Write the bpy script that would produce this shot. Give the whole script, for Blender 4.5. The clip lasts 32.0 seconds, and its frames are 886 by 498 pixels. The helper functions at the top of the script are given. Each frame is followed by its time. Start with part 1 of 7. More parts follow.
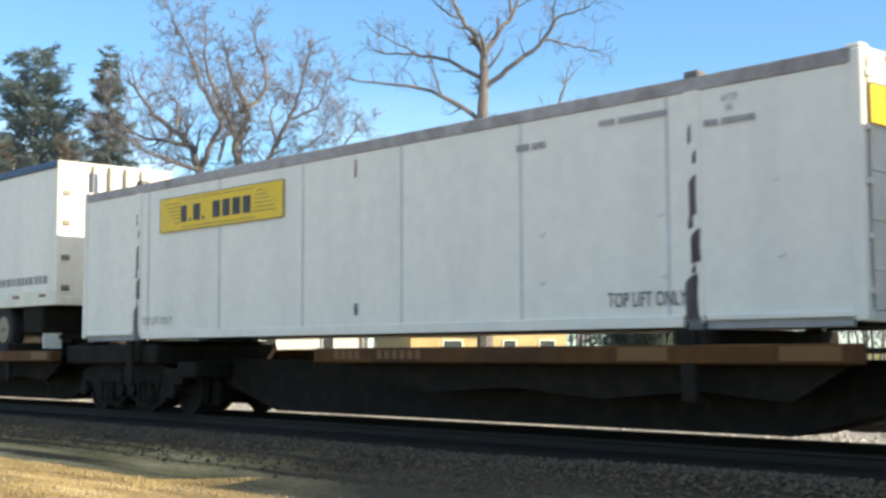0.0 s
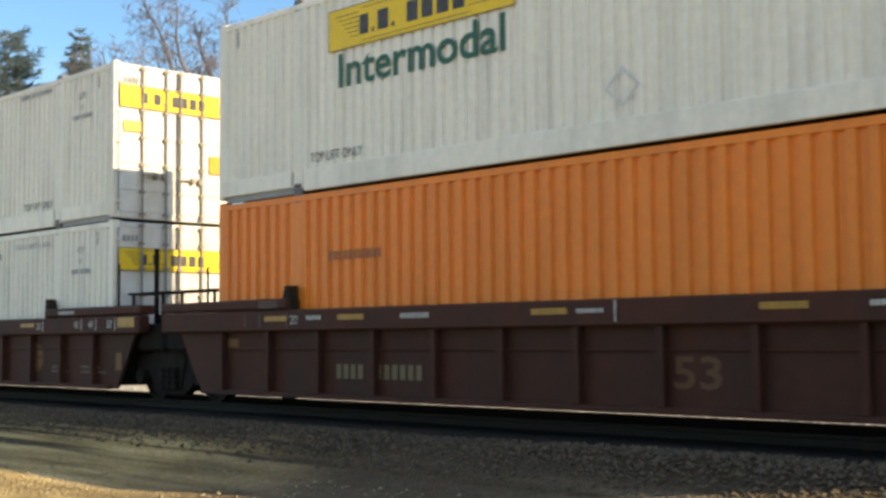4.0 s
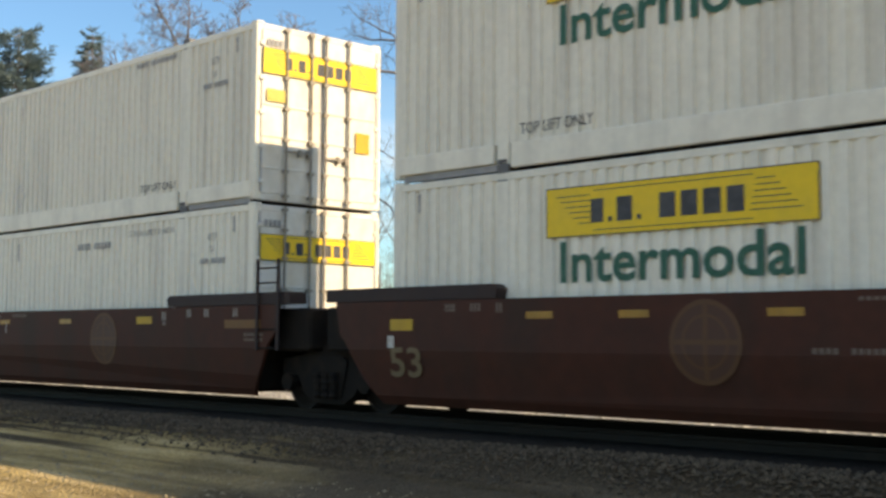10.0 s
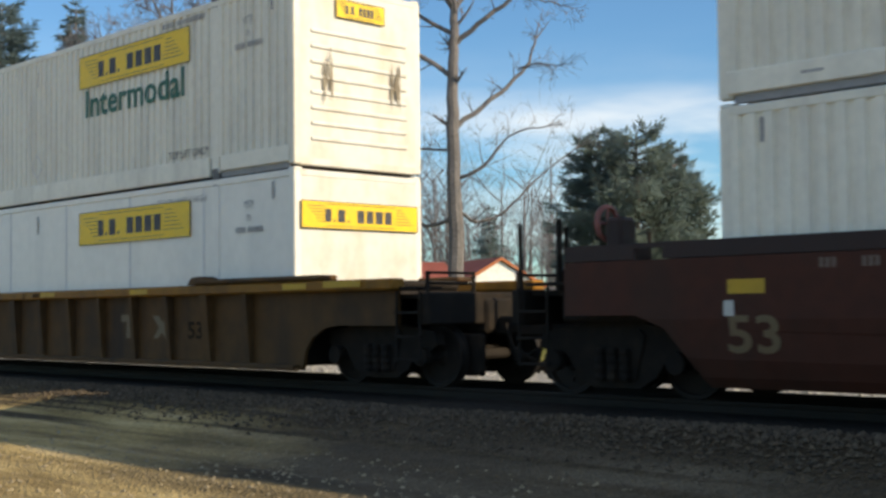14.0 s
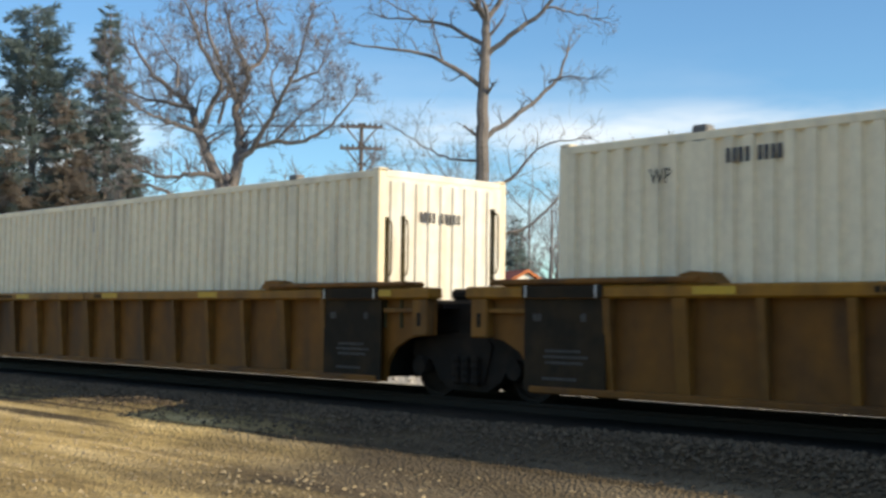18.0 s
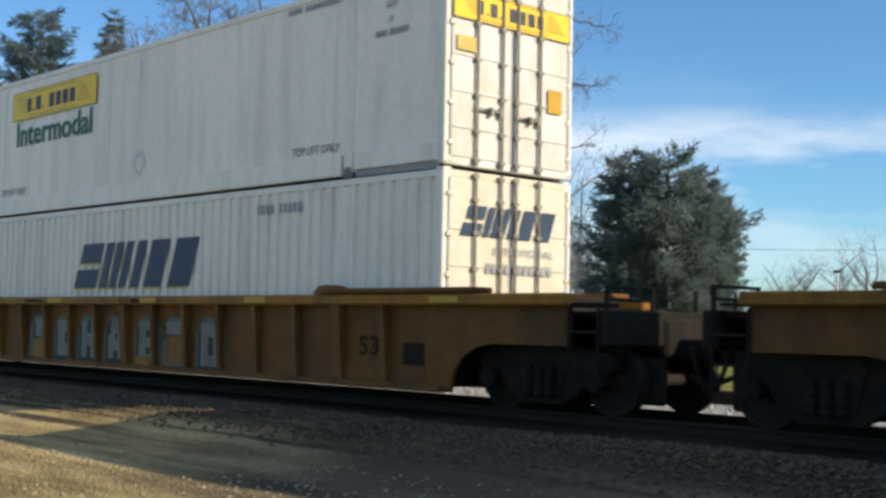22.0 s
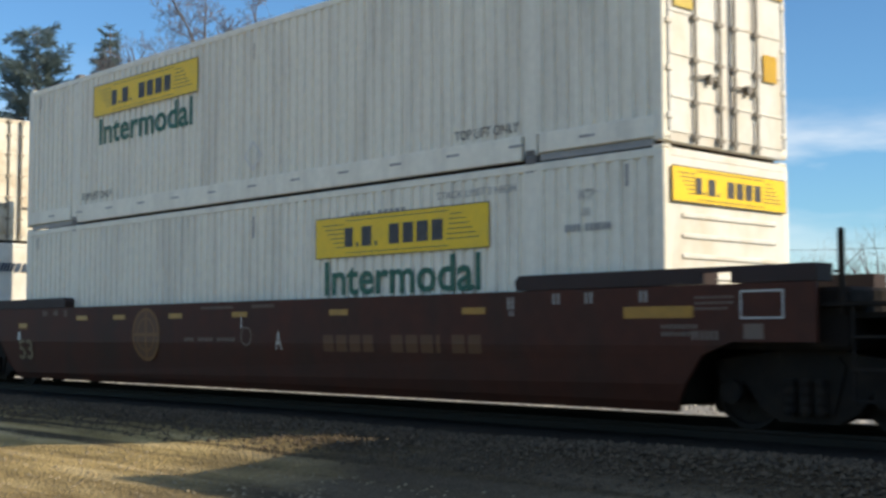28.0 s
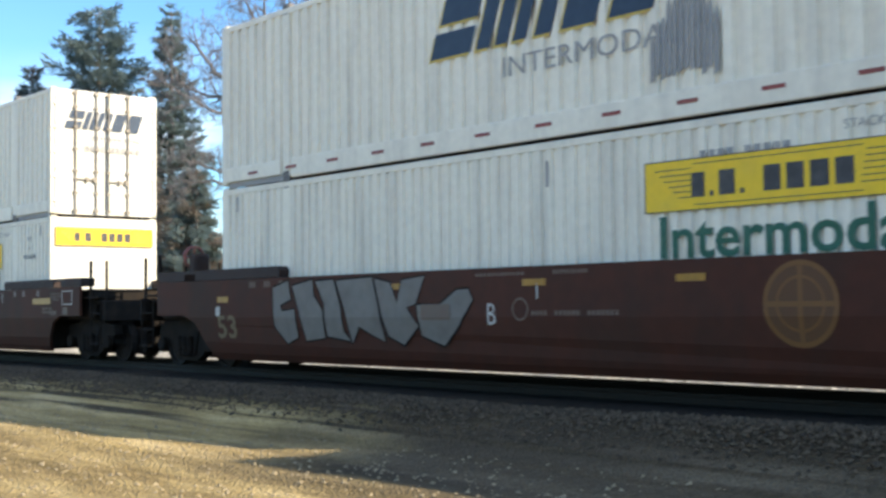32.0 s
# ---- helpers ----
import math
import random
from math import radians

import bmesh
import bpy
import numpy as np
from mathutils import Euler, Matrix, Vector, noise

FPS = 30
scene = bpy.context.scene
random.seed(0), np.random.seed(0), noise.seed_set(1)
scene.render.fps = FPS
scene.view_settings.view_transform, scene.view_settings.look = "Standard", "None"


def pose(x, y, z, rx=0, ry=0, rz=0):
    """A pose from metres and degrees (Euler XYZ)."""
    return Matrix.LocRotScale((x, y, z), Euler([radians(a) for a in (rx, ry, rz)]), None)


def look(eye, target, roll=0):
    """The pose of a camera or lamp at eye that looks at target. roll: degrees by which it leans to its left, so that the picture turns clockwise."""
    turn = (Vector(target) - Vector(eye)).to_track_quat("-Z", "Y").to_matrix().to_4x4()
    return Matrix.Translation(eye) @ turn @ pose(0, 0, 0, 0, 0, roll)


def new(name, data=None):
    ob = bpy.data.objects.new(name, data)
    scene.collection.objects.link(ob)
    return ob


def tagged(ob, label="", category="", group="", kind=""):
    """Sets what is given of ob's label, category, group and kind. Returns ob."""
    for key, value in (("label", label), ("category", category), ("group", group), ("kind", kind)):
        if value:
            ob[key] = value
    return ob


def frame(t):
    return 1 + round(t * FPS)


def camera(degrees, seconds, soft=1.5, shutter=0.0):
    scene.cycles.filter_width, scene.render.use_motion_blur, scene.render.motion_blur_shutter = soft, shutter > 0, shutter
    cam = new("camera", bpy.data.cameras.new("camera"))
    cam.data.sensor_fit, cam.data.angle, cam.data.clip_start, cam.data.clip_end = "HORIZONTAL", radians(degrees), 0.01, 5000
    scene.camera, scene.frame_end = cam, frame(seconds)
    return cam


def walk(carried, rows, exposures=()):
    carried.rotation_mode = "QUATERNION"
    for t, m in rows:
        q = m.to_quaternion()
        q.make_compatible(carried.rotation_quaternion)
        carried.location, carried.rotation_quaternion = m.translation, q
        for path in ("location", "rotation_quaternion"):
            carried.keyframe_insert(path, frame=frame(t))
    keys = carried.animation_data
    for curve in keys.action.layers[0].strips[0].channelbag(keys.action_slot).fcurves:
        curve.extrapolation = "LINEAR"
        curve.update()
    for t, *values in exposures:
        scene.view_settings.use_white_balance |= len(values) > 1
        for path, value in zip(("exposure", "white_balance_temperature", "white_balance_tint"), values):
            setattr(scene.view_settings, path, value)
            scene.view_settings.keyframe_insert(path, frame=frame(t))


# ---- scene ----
# ---- the camera, hand-held beside the track ----
EYE = (0.0, 0.0, 1.151)
TRACK_Y = 12.837          # centre line of the train's track
SPEED = 11.088            # of the train, metres a second
SLOW = -0.002
RAIL = 0.10               # top of the rails
TURNS = [                 # seconds, heading, tilt and lean in degrees
    (0.0, 46.70, 4.73, 0.22), (0.5, 46.48, 5.70, 0.05), (1.0, 45.96, 5.72, -0.12), (1.5, 44.69, 6.02, 0.49),
    (2.0, 45.28, 5.45, 1.09), (2.5, 45.33, 4.79, 0.96), (4.5, 45.63, 3.91, 0.43), (5.0, 45.83, 4.27, 0.30),
    (5.5, 45.83, 4.53, 0.10), (6.0, 46.03, 4.75, -0.09), (6.5, 46.20, 4.85, -0.18), (7.0, 45.61, 4.31, -0.27),
    (7.5, 45.72, 4.31, 0.14), (8.0, 45.67, 4.03, 0.56), (8.5, 46.04, 4.67, 0.38), (9.0, 45.73, 4.24, 0.21),
    (9.5, 45.84, 4.14, -0.07), (10.0, 45.84, 4.15, -0.36), (10.5, 45.93, 4.00, -0.06), (11.0, 45.23, 4.17, 0.25),
    (11.5, 45.07, 4.14, 0.43), (12.0, 45.00, 3.92, 0.62), (12.5, 44.87, 3.20, 0.17), (13.0, 45.03, 2.99, -0.27),
    (13.5, 45.21, 3.04, 0.19), (14.0, 45.42, 2.74, 0.65), (14.5, 45.42, 2.66, 0.38), (15.0, 45.24, 2.92, 0.11),
    (15.5, 45.26, 2.88, -0.04), (17.5, 46.36, 3.37, -0.64), (18.0, 46.56, 3.21, -0.78), (18.5, 46.96, 3.68, -0.62),
    (19.0, 46.86, 3.88, -0.46), (19.5, 47.36, 3.98, -0.23), (20.0, 47.78, 4.25, 0.00), (20.5, 48.71, 3.38, -0.39),
    (21.0, 47.79, 3.74, -0.79), (21.5, 47.28, 3.41, -0.94), (22.0, 46.64, 3.50, -1.10), (22.5, 46.12, 3.39, -0.59),
    (23.0, 46.03, 3.45, -0.07), (23.5, 46.31, 3.81, -0.30), (24.0, 46.41, 3.77, -0.52), (24.5, 46.62, 3.57, -0.74),
    (25.0, 46.31, 3.84, -0.95), (25.5, 46.41, 4.23, -0.77), (27.5, 45.97, 3.65, -0.06), (28.0, 46.71, 3.85, 0.12),
    (28.5, 47.82, 3.27, 0.43), (29.0, 49.06, 3.14, 0.75), (29.5, 49.53, 2.45, 0.61), (30.0, 49.59, 2.92, 0.46),
    (30.5, 49.79, 2.74, 0.59), (31.0, 49.59, 2.71, 0.71), (31.5, 49.41, 2.67, 0.67), (32.0, 49.53, 2.66, 0.63),
]

cam = camera(38.71, 32.0, soft=2.85, shutter=0.12)
EXPOSURES = [(t, s - 0.17, k, 14 if 5 <= t <= 13 else 11) for t, s, k in ((0, 1.12, 7640), (1, 0.82, 7240), (2, 0.70, 7300), (5, 1.15, 8700), (6, 1.03, 8600), (7, 0.99, 8250), (8, 0.62, 7800), (9, 0.26, 7600), (10, 0.80, 8500), (11, 1.02, 9290), (12, 0.95, 9290), (13, 1.10, 9200), (14, 0.40, 7400), (15, 0.66, 8300), (18, 0.57, 7530), (19, 0.34, 6850), (20, 0.20, 6950), (21, 0.45, 7100), (22, 0.36, 6760), (23, 0.67, 7310), (24, 0.95, 7310), (25, 1.00, 7520), (28, 0.35, 6900), (29, 0.76, 7050), (30, 1.03, 6860), (32, 1.12, 6860))]
walk(cam, [(t, pose(*EYE, 90 + p, r, y)) for t, y, p, r in TURNS], EXPOSURES)

# ---- sky, cloud bank and sun ----
SUN_AZ, SUN_EL = 22.3, 28.2      # degrees from the track's direction, over the horizon
world = bpy.data.worlds.new("sky")
scene.world = world
world.use_nodes = True
wn, wl = world.node_tree.nodes, world.node_tree.links
wn.clear()
w_out = wn.new("ShaderNodeOutputWorld")
w_bg = wn.new("ShaderNodeBackground")
w_sky = wn.new("ShaderNodeTexSky")
w_sky.sky_type = 'NISHITA'
w_sky.sun_disc = False
w_sky.sun_elevation = radians(SUN_EL)
w_sky.sun_rotation = radians(90 - SUN_AZ)
w_sky.air_density, w_sky.dust_density, w_sky.ozone_density = 1.0, 0.15, 2.0
w_bg.inputs["Strength"].default_value = 0.115
w_tc = wn.new("ShaderNodeTexCoord")
w_map = wn.new("ShaderNodeMapping")
w_map.inputs["Scale"].default_value = (2.0, 2.0, 9.0)
w_noise = wn.new("ShaderNodeTexNoise")
w_noise.inputs["Scale"].default_value, w_noise.inputs["Detail"].default_value = 1.6, 6
w_noise.inputs["Roughness"].default_value = 0.55
w_ramp = wn.new("ShaderNodeValToRGB")
w_ramp.color_ramp.elements[0].position, w_ramp.color_ramp.elements[1].position = 0.44, 0.62
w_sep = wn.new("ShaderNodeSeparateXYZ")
w_band = wn.new("ShaderNodeValToRGB")        # thin cloud bank low over the horizon; overhead cloud added unseen to whiten shade
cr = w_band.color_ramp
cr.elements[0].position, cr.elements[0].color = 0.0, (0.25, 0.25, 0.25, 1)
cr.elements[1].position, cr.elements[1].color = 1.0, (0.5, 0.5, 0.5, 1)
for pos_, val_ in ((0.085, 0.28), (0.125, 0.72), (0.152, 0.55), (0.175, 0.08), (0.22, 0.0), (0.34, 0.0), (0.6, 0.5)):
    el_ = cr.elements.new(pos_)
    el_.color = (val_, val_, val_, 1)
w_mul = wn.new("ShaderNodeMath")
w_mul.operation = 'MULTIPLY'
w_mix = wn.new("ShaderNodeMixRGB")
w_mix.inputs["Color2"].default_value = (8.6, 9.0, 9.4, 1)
w_tint = wn.new("ShaderNodeMixRGB")
w_tint.blend_type = 'MULTIPLY'
w_tint.inputs["Fac"].default_value = 1.0
w_tint.inputs["Color2"].default_value = (0.57, 0.92, 1.21, 1)
wl.new(w_tc.outputs["Generated"], w_map.inputs["Vector"])
wl.new(w_map.outputs["Vector"], w_noise.inputs["Vector"])
wl.new(w_noise.outputs["Fac"], w_ramp.inputs["Fac"])
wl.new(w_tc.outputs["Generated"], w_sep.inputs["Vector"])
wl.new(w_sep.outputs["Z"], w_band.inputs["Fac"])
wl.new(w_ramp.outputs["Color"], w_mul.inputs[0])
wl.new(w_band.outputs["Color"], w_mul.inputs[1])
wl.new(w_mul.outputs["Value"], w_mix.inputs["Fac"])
wl.new(w_sky.outputs["Color"], w_tint.inputs["Color1"])
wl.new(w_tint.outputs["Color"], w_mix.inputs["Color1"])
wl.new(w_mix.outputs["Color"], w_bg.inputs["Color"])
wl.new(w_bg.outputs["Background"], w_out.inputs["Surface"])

sun = new("sun", bpy.data.lights.new("sun", 'SUN'))
sun.data.energy, sun.data.angle, sun.data.color = 4.9, radians(0.6), (1.0, 0.88, 0.68)
a_, e_ = radians(SUN_AZ), radians(SUN_EL)
SUN_DIR = Vector((math.cos(a_) * math.cos(e_), math.sin(a_) * math.cos(e_), math.sin(e_)))
sun.matrix_world = look(SUN_DIR * 60, (0, 0, 0))


# ---- materials ----
def surface(name, base, rough=0.6, metal=0.0, grain=6.0, grain_amt=0.12, stain=0.7, stain_amt=0.25, stain_col=None,
            streak=(1, 1, 1), bump=0.15, bump_scale=40.0, spread=0.0, spec=0.4, sheen_vary=0.1):
    """A worn surface: grain and stains at two scales, a little relief, and some spread between pieces."""
    m = bpy.data.materials.new(name)
    m.use_nodes = True
    n, l = m.node_tree.nodes, m.node_tree.links
    b = n["Principled BSDF"]
    tc = n.new("ShaderNodeTexCoord")
    geo = n.new("ShaderNodeObjectInfo")
    mp = n.new("ShaderNodeMapping")
    mp.inputs["Scale"].default_value = streak
    off = n.new("ShaderNodeVectorMath")
    off.operation = 'SCALE'
    off.inputs[0].default_value = (37.0, 11.0, 23.0)
    l.new(geo.outputs["Random"], off.inputs["Scale"])
    add = n.new("ShaderNodeVectorMath")
    l.new(tc.outputs["Object"], add.inputs[0])
    l.new(off.outputs["Vector"], add.inputs[1])
    l.new(add.outputs["Vector"], mp.inputs["Vector"])
    big, small = n.new("ShaderNodeTexNoise"), n.new("ShaderNodeTexNoise")
    big.inputs["Scale"].default_value, big.inputs["Detail"].default_value = stain, 5
    small.inputs["Scale"].default_value, small.inputs["Detail"].default_value = grain, 4
    l.new(mp.outputs["Vector"], big.inputs["Vector"])
    l.new(add.outputs["Vector"], small.inputs["Vector"])
    r1 = n.new("ShaderNodeMapRange")
    r1.inputs["From Min"].default_value, r1.inputs["From Max"].default_value = 0.46, 0.72
    r1.inputs["To Min"].default_value, r1.inputs["To Max"].default_value = 0.0, stain_amt
    l.new(big.outputs["Fac"], r1.inputs["Value"])
    mix1 = n.new("ShaderNodeMixRGB")
    mix1.inputs["Color1"].default_value = (*base, 1)
    mix1.inputs["Color2"].default_value = (*(stain_col or [c * 0.45 for c in base]), 1)
    l.new(r1.outputs["Result"], mix1.inputs["Fac"])
    r2 = n.new("ShaderNodeMapRange")
    r2.inputs["From Min"].default_value, r2.inputs["From Max"].default_value = 0.3, 0.7
    r2.inputs["To Min"].default_value, r2.inputs["To Max"].default_value = 1 - grain_amt, 1 + grain_amt
    l.new(small.outputs["Fac"], r2.inputs["Value"])
    mul = n.new("ShaderNodeVectorMath")
    mul.operation = 'SCALE'
    l.new(mix1.outputs["Color"], mul.inputs[0])
    l.new(r2.outputs["Result"], mul.inputs["Scale"])
    last = mul.outputs["Vector"]
    if spread:
        r3 = n.new("ShaderNodeMapRange")
        r3.inputs["To Min"].default_value, r3.inputs["To Max"].default_value = 1 - spread, 1 + spread
        l.new(geo.outputs["Random"], r3.inputs["Value"])
        mul2 = n.new("ShaderNodeVectorMath")
        mul2.operation = 'SCALE'
        l.new(last, mul2.inputs[0])
        l.new(r3.outputs["Result"], mul2.inputs["Scale"])
        last = mul2.outputs["Vector"]
    l.new(last, b.inputs["Base Color"])
    rr = n.new("ShaderNodeMapRange")
    rr.inputs["To Min"].default_value, rr.inputs["To Max"].default_value = max(rough - sheen_vary, 0.02), min(rough + sheen_vary, 1)
    l.new(small.outputs["Fac"], rr.inputs["Value"])
    l.new(rr.outputs["Result"], b.inputs["Roughness"])
    b.inputs["Metallic"].default_value = metal
    b.inputs["Specular IOR Level"].default_value = spec
    if bump:
        fine = n.new("ShaderNodeTexNoise")
        fine.inputs["Scale"].default_value, fine.inputs["Detail"].default_value = bump_scale, 3
        l.new(add.outputs["Vector"], fine.inputs["Vector"])
        bp = n.new("ShaderNodeBump")
        bp.inputs["Strength"].default_value, bp.inputs["Distance"].default_value = bump, 0.02
        l.new(fine.outputs["Fac"], bp.inputs["Height"])
        l.new(bp.outputs["Normal"], b.inputs["Normal"])
    return m


DOWN = (1, 1, 0.12)       # streaks run down a wall
WHITE = surface("white_paint", (0.785, 0.752, 0.640), 0.5, grain=9, grain_amt=0.05, stain=2.8, stain_amt=0.42, stain_col=(0.46, 0.43, 0.37), streak=DOWN, bump=0.05, spread=0.05)
CREAM = surface("aged_white_paint", (0.75, 0.66, 0.48), 0.5, grain=9, grain_amt=0.06, stain=2.8, stain_amt=0.5, stain_col=(0.42, 0.37, 0.29), streak=DOWN, bump=0.05, spread=0.04)
TAN = surface("yellowed_plate", (0.60, 0.475, 0.275), 0.5, grain=7, grain_amt=0.08, stain=1.0, stain_amt=0.5, stain_col=(0.40, 0.33, 0.23), streak=DOWN, bump=0.05)
TANSEAM = surface("yellowed_seam", (0.42, 0.34, 0.22), 0.5, grain=7, grain_amt=0.1, stain=1.0, stain_amt=0.5, streak=DOWN, bump=0.05)
SMOOTH = surface("smooth_white_plate", (0.79, 0.765, 0.69), 0.45, grain=5, grain_amt=0.04, stain=1.1, stain_amt=0.28, stain_col=(0.52, 0.52, 0.50), streak=DOWN, bump=0.03)
ORANGE = surface("orange_paint", (0.85, 0.22, 0.02), 0.45, grain=8, grain_amt=0.06, stain=1.5, stain_amt=0.3, streak=DOWN, bump=0.05)
DARKRED = surface("dark_red_paint", (0.16, 0.03, 0.02), 0.5, bump=0.0)
DARKORANGE = surface("faded_dark_orange", (0.36, 0.10, 0.02), 0.5, bump=0.0)
DOORWHITE = surface("door_paint", (0.64, 0.63, 0.585), 0.5, grain=6, grain_amt=0.06, stain=2.0, stain_amt=0.55, stain_col=(0.52, 0.42, 0.28), streak=(1, 1, 0.5), bump=0.05, spread=0.05)
DOORCREAM = surface("cream_door_paint", (0.63, 0.575, 0.455), 0.5, grain=6, grain_amt=0.06, stain=2.0, stain_amt=0.6, stain_col=(0.52, 0.40, 0.25), streak=(1, 1, 0.5), bump=0.05, spread=0.05)
DOORGRIME = surface("rusty_door_paint", (0.63, 0.60, 0.51), 0.55, grain=6, grain_amt=0.1, stain=1.7, stain_amt=0.9, stain_col=(0.36, 0.24, 0.12), streak=(1, 1.0, 0.8), bump=0.08, spread=0.05)
ROD = surface("galvanised_rod", (0.25, 0.225, 0.19), 0.55, metal=0.2, stain_col=(0.16, 0.10, 0.06), bump=0.1)
CAST = surface("worn_casting", (0.13, 0.13, 0.13), 0.6, stain_col=(0.14, 0.07, 0.04), stain=4, bump=0.2)
RUBWEAR = surface("scraped_paint", (0.06, 0.05, 0.05), 0.7, stain=3, stain_amt=0.7, stain_col=(0.3, 0.28, 0.26), streak=DOWN)
GRIMERAIL = surface("grimy_rail_paint", (0.36, 0.34, 0.34), 0.6, grain=8, grain_amt=0.15, stain=2.2, stain_amt=0.8, stain_col=(0.18, 0.15, 0.14), bump=0.08)
DUSTLINE = surface("dusty_seam_paint", (0.60, 0.60, 0.59), 0.5, grain=6, grain_amt=0.08, stain=2.0, stain_amt=0.7, stain_col=(0.42, 0.41, 0.39), streak=DOWN, bump=0.03)
YELLOW = surface("logo_yellow", (0.83, 0.55, 0.02), 0.5, grain=10, grain_amt=0.05, stain=3, stain_amt=0.25, stain_col=(0.6, 0.42, 0.08), bump=0.0)
INK = surface("black_paint", (0.045, 0.045, 0.05), 0.6, grain=14, grain_amt=0.15, stain=6, stain_amt=0.3, stain_col=(0.16, 0.16, 0.15), bump=0.0)
PALEINK = surface("faded_black_paint", (0.28, 0.28, 0.28), 0.6, stain=6, stain_amt=0.4, stain_col=(0.5, 0.5, 0.48), bump=0.0)
GREEN = surface("logo_green", (0.012, 0.10, 0.062), 0.55, grain=12, grain_amt=0.1, stain=5, stain_amt=0.3, stain_col=(0.05, 0.17, 0.13), bump=0.0)
BLUE = surface("logo_blue", (0.020, 0.060, 0.145), 0.5, grain=12, grain_amt=0.08, stain=5, stain_amt=0.25, stain_col=(0.05, 0.10, 0.19), bump=0.0)
DISCBLUE = surface("bright_logo_blue", (0.014, 0.075, 0.21), 0.5, grain=12, grain_amt=0.08, stain=5, stain_amt=0.25, stain_col=(0.04, 0.11, 0.22), bump=0.0)
NAVY = surface("faded_navy_paint", (0.018, 0.040, 0.078), 0.55, grain=12, grain_amt=0.12, stain=5, stain_amt=0.3, stain_col=(0.05, 0.085, 0.13), bump=0.0)
GOLD = surface("logo_gold", (0.55, 0.42, 0.10), 0.6, bump=0.0)
GREY = surface("grey_placard", (0.30, 0.31, 0.32), 0.6, bump=0.0)
RED = surface("red_reflector", (0.24, 0.05, 0.04), 0.4, bump=0.0)
BROWN = surface("boxcar_red_paint", (0.066, 0.0215, 0.0128), 0.65, grain=5, grain_amt=0.15, stain=1.3, stain_amt=0.8, stain_col=(0.042, 0.022, 0.015), streak=(1, 1, 0.35), bump=0.1, spread=0.06, spec=0.2)
FADEDRED = surface("faded_red_paint", (0.28, 0.10, 0.085), 0.6, stain=4, stain_amt=0.5, bump=0.1)
BROWNDARK = surface("sooty_red_paint", (0.032, 0.0165, 0.014), 0.7, stain=2, stain_amt=0.4, bump=0.15)
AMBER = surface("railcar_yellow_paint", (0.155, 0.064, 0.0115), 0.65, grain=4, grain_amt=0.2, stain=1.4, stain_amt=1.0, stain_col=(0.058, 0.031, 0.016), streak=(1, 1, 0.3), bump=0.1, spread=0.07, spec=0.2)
OLIVEPOST = surface("sooty_olive_paint", (0.062, 0.048, 0.018), 0.7, stain=4, stain_amt=0.6, stain_col=(0.025, 0.02, 0.012), bump=0.1, spec=0.2)
AMBERSOOT = surface("sooty_brown_yellow_paint", (0.092, 0.047, 0.0165), 0.7, grain=4, grain_amt=0.2, stain=1.4, stain_amt=1.0, stain_col=(0.040, 0.025, 0.016), streak=(1, 1, 0.3), bump=0.1, spec=0.2)
RUSTEDGE = surface("rusted_yellow_edge", (0.105, 0.043, 0.0115), 0.7, grain=5, grain_amt=0.2, stain=1.2, stain_amt=1.0, stain_col=(0.042, 0.021, 0.011), streak=(0.5, 1, 1), bump=0.1, spec=0.2)
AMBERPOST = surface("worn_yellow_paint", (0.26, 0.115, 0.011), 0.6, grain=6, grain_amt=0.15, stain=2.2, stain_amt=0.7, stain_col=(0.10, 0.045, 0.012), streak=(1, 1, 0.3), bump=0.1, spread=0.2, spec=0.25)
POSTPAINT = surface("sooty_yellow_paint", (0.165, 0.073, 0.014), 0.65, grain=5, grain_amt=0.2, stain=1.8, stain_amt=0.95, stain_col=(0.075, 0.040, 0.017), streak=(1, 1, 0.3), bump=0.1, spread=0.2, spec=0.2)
AMBERLIT = surface("clean_yellow_paint", (0.50, 0.30, 0.02), 0.55, stain=3, stain_amt=0.35, stain_col=(0.3, 0.17, 0.03), bump=0.05)
STENCIL = surface("stencil_white", (0.55, 0.54, 0.50), 0.6, stain=6, stain_amt=0.5, stain_col=(0.2, 0.16, 0.14), bump=0.0)
STENCILMID = surface("grey_white_stencil", (0.27, 0.24, 0.215), 0.6, stain=6, stain_amt=0.6, stain_col=(0.12, 0.08, 0.07), bump=0.0)
STENCILDIM = surface("worn_stencil", (0.15, 0.11, 0.085), 0.6, stain=6, stain_amt=0.4, stain_col=(0.1, 0.05, 0.04), bump=0.0)
GOLDSTENCIL = surface("gold_stencil", (0.16, 0.115, 0.06), 0.6, stain=6, stain_amt=0.5, stain_col=(0.12, 0.07, 0.04), bump=0.0)
WORNMARK = surface("nearly_gone_stencil", (0.07, 0.065, 0.06), 0.7, stain=6, stain_amt=0.6, stain_col=(0.03, 0.028, 0.027), bump=0.0)
EMBLEM = surface("worn_gold_emblem", (0.18, 0.078, 0.018), 0.6, stain=6, stain_amt=0.4, stain_col=(0.1, 0.05, 0.03), bump=0.0)
EMBLEMDARK = surface("sooty_gold_emblem", (0.108, 0.044, 0.0145), 0.6, stain=6, stain_amt=0.4, stain_col=(0.06, 0.03, 0.02), bump=0.0)
EMBLEMFAINT = surface("nearly_gone_gold_emblem", (0.078, 0.029, 0.015), 0.6, stain=6, stain_amt=0.4, stain_col=(0.05, 0.025, 0.018), bump=0.0)
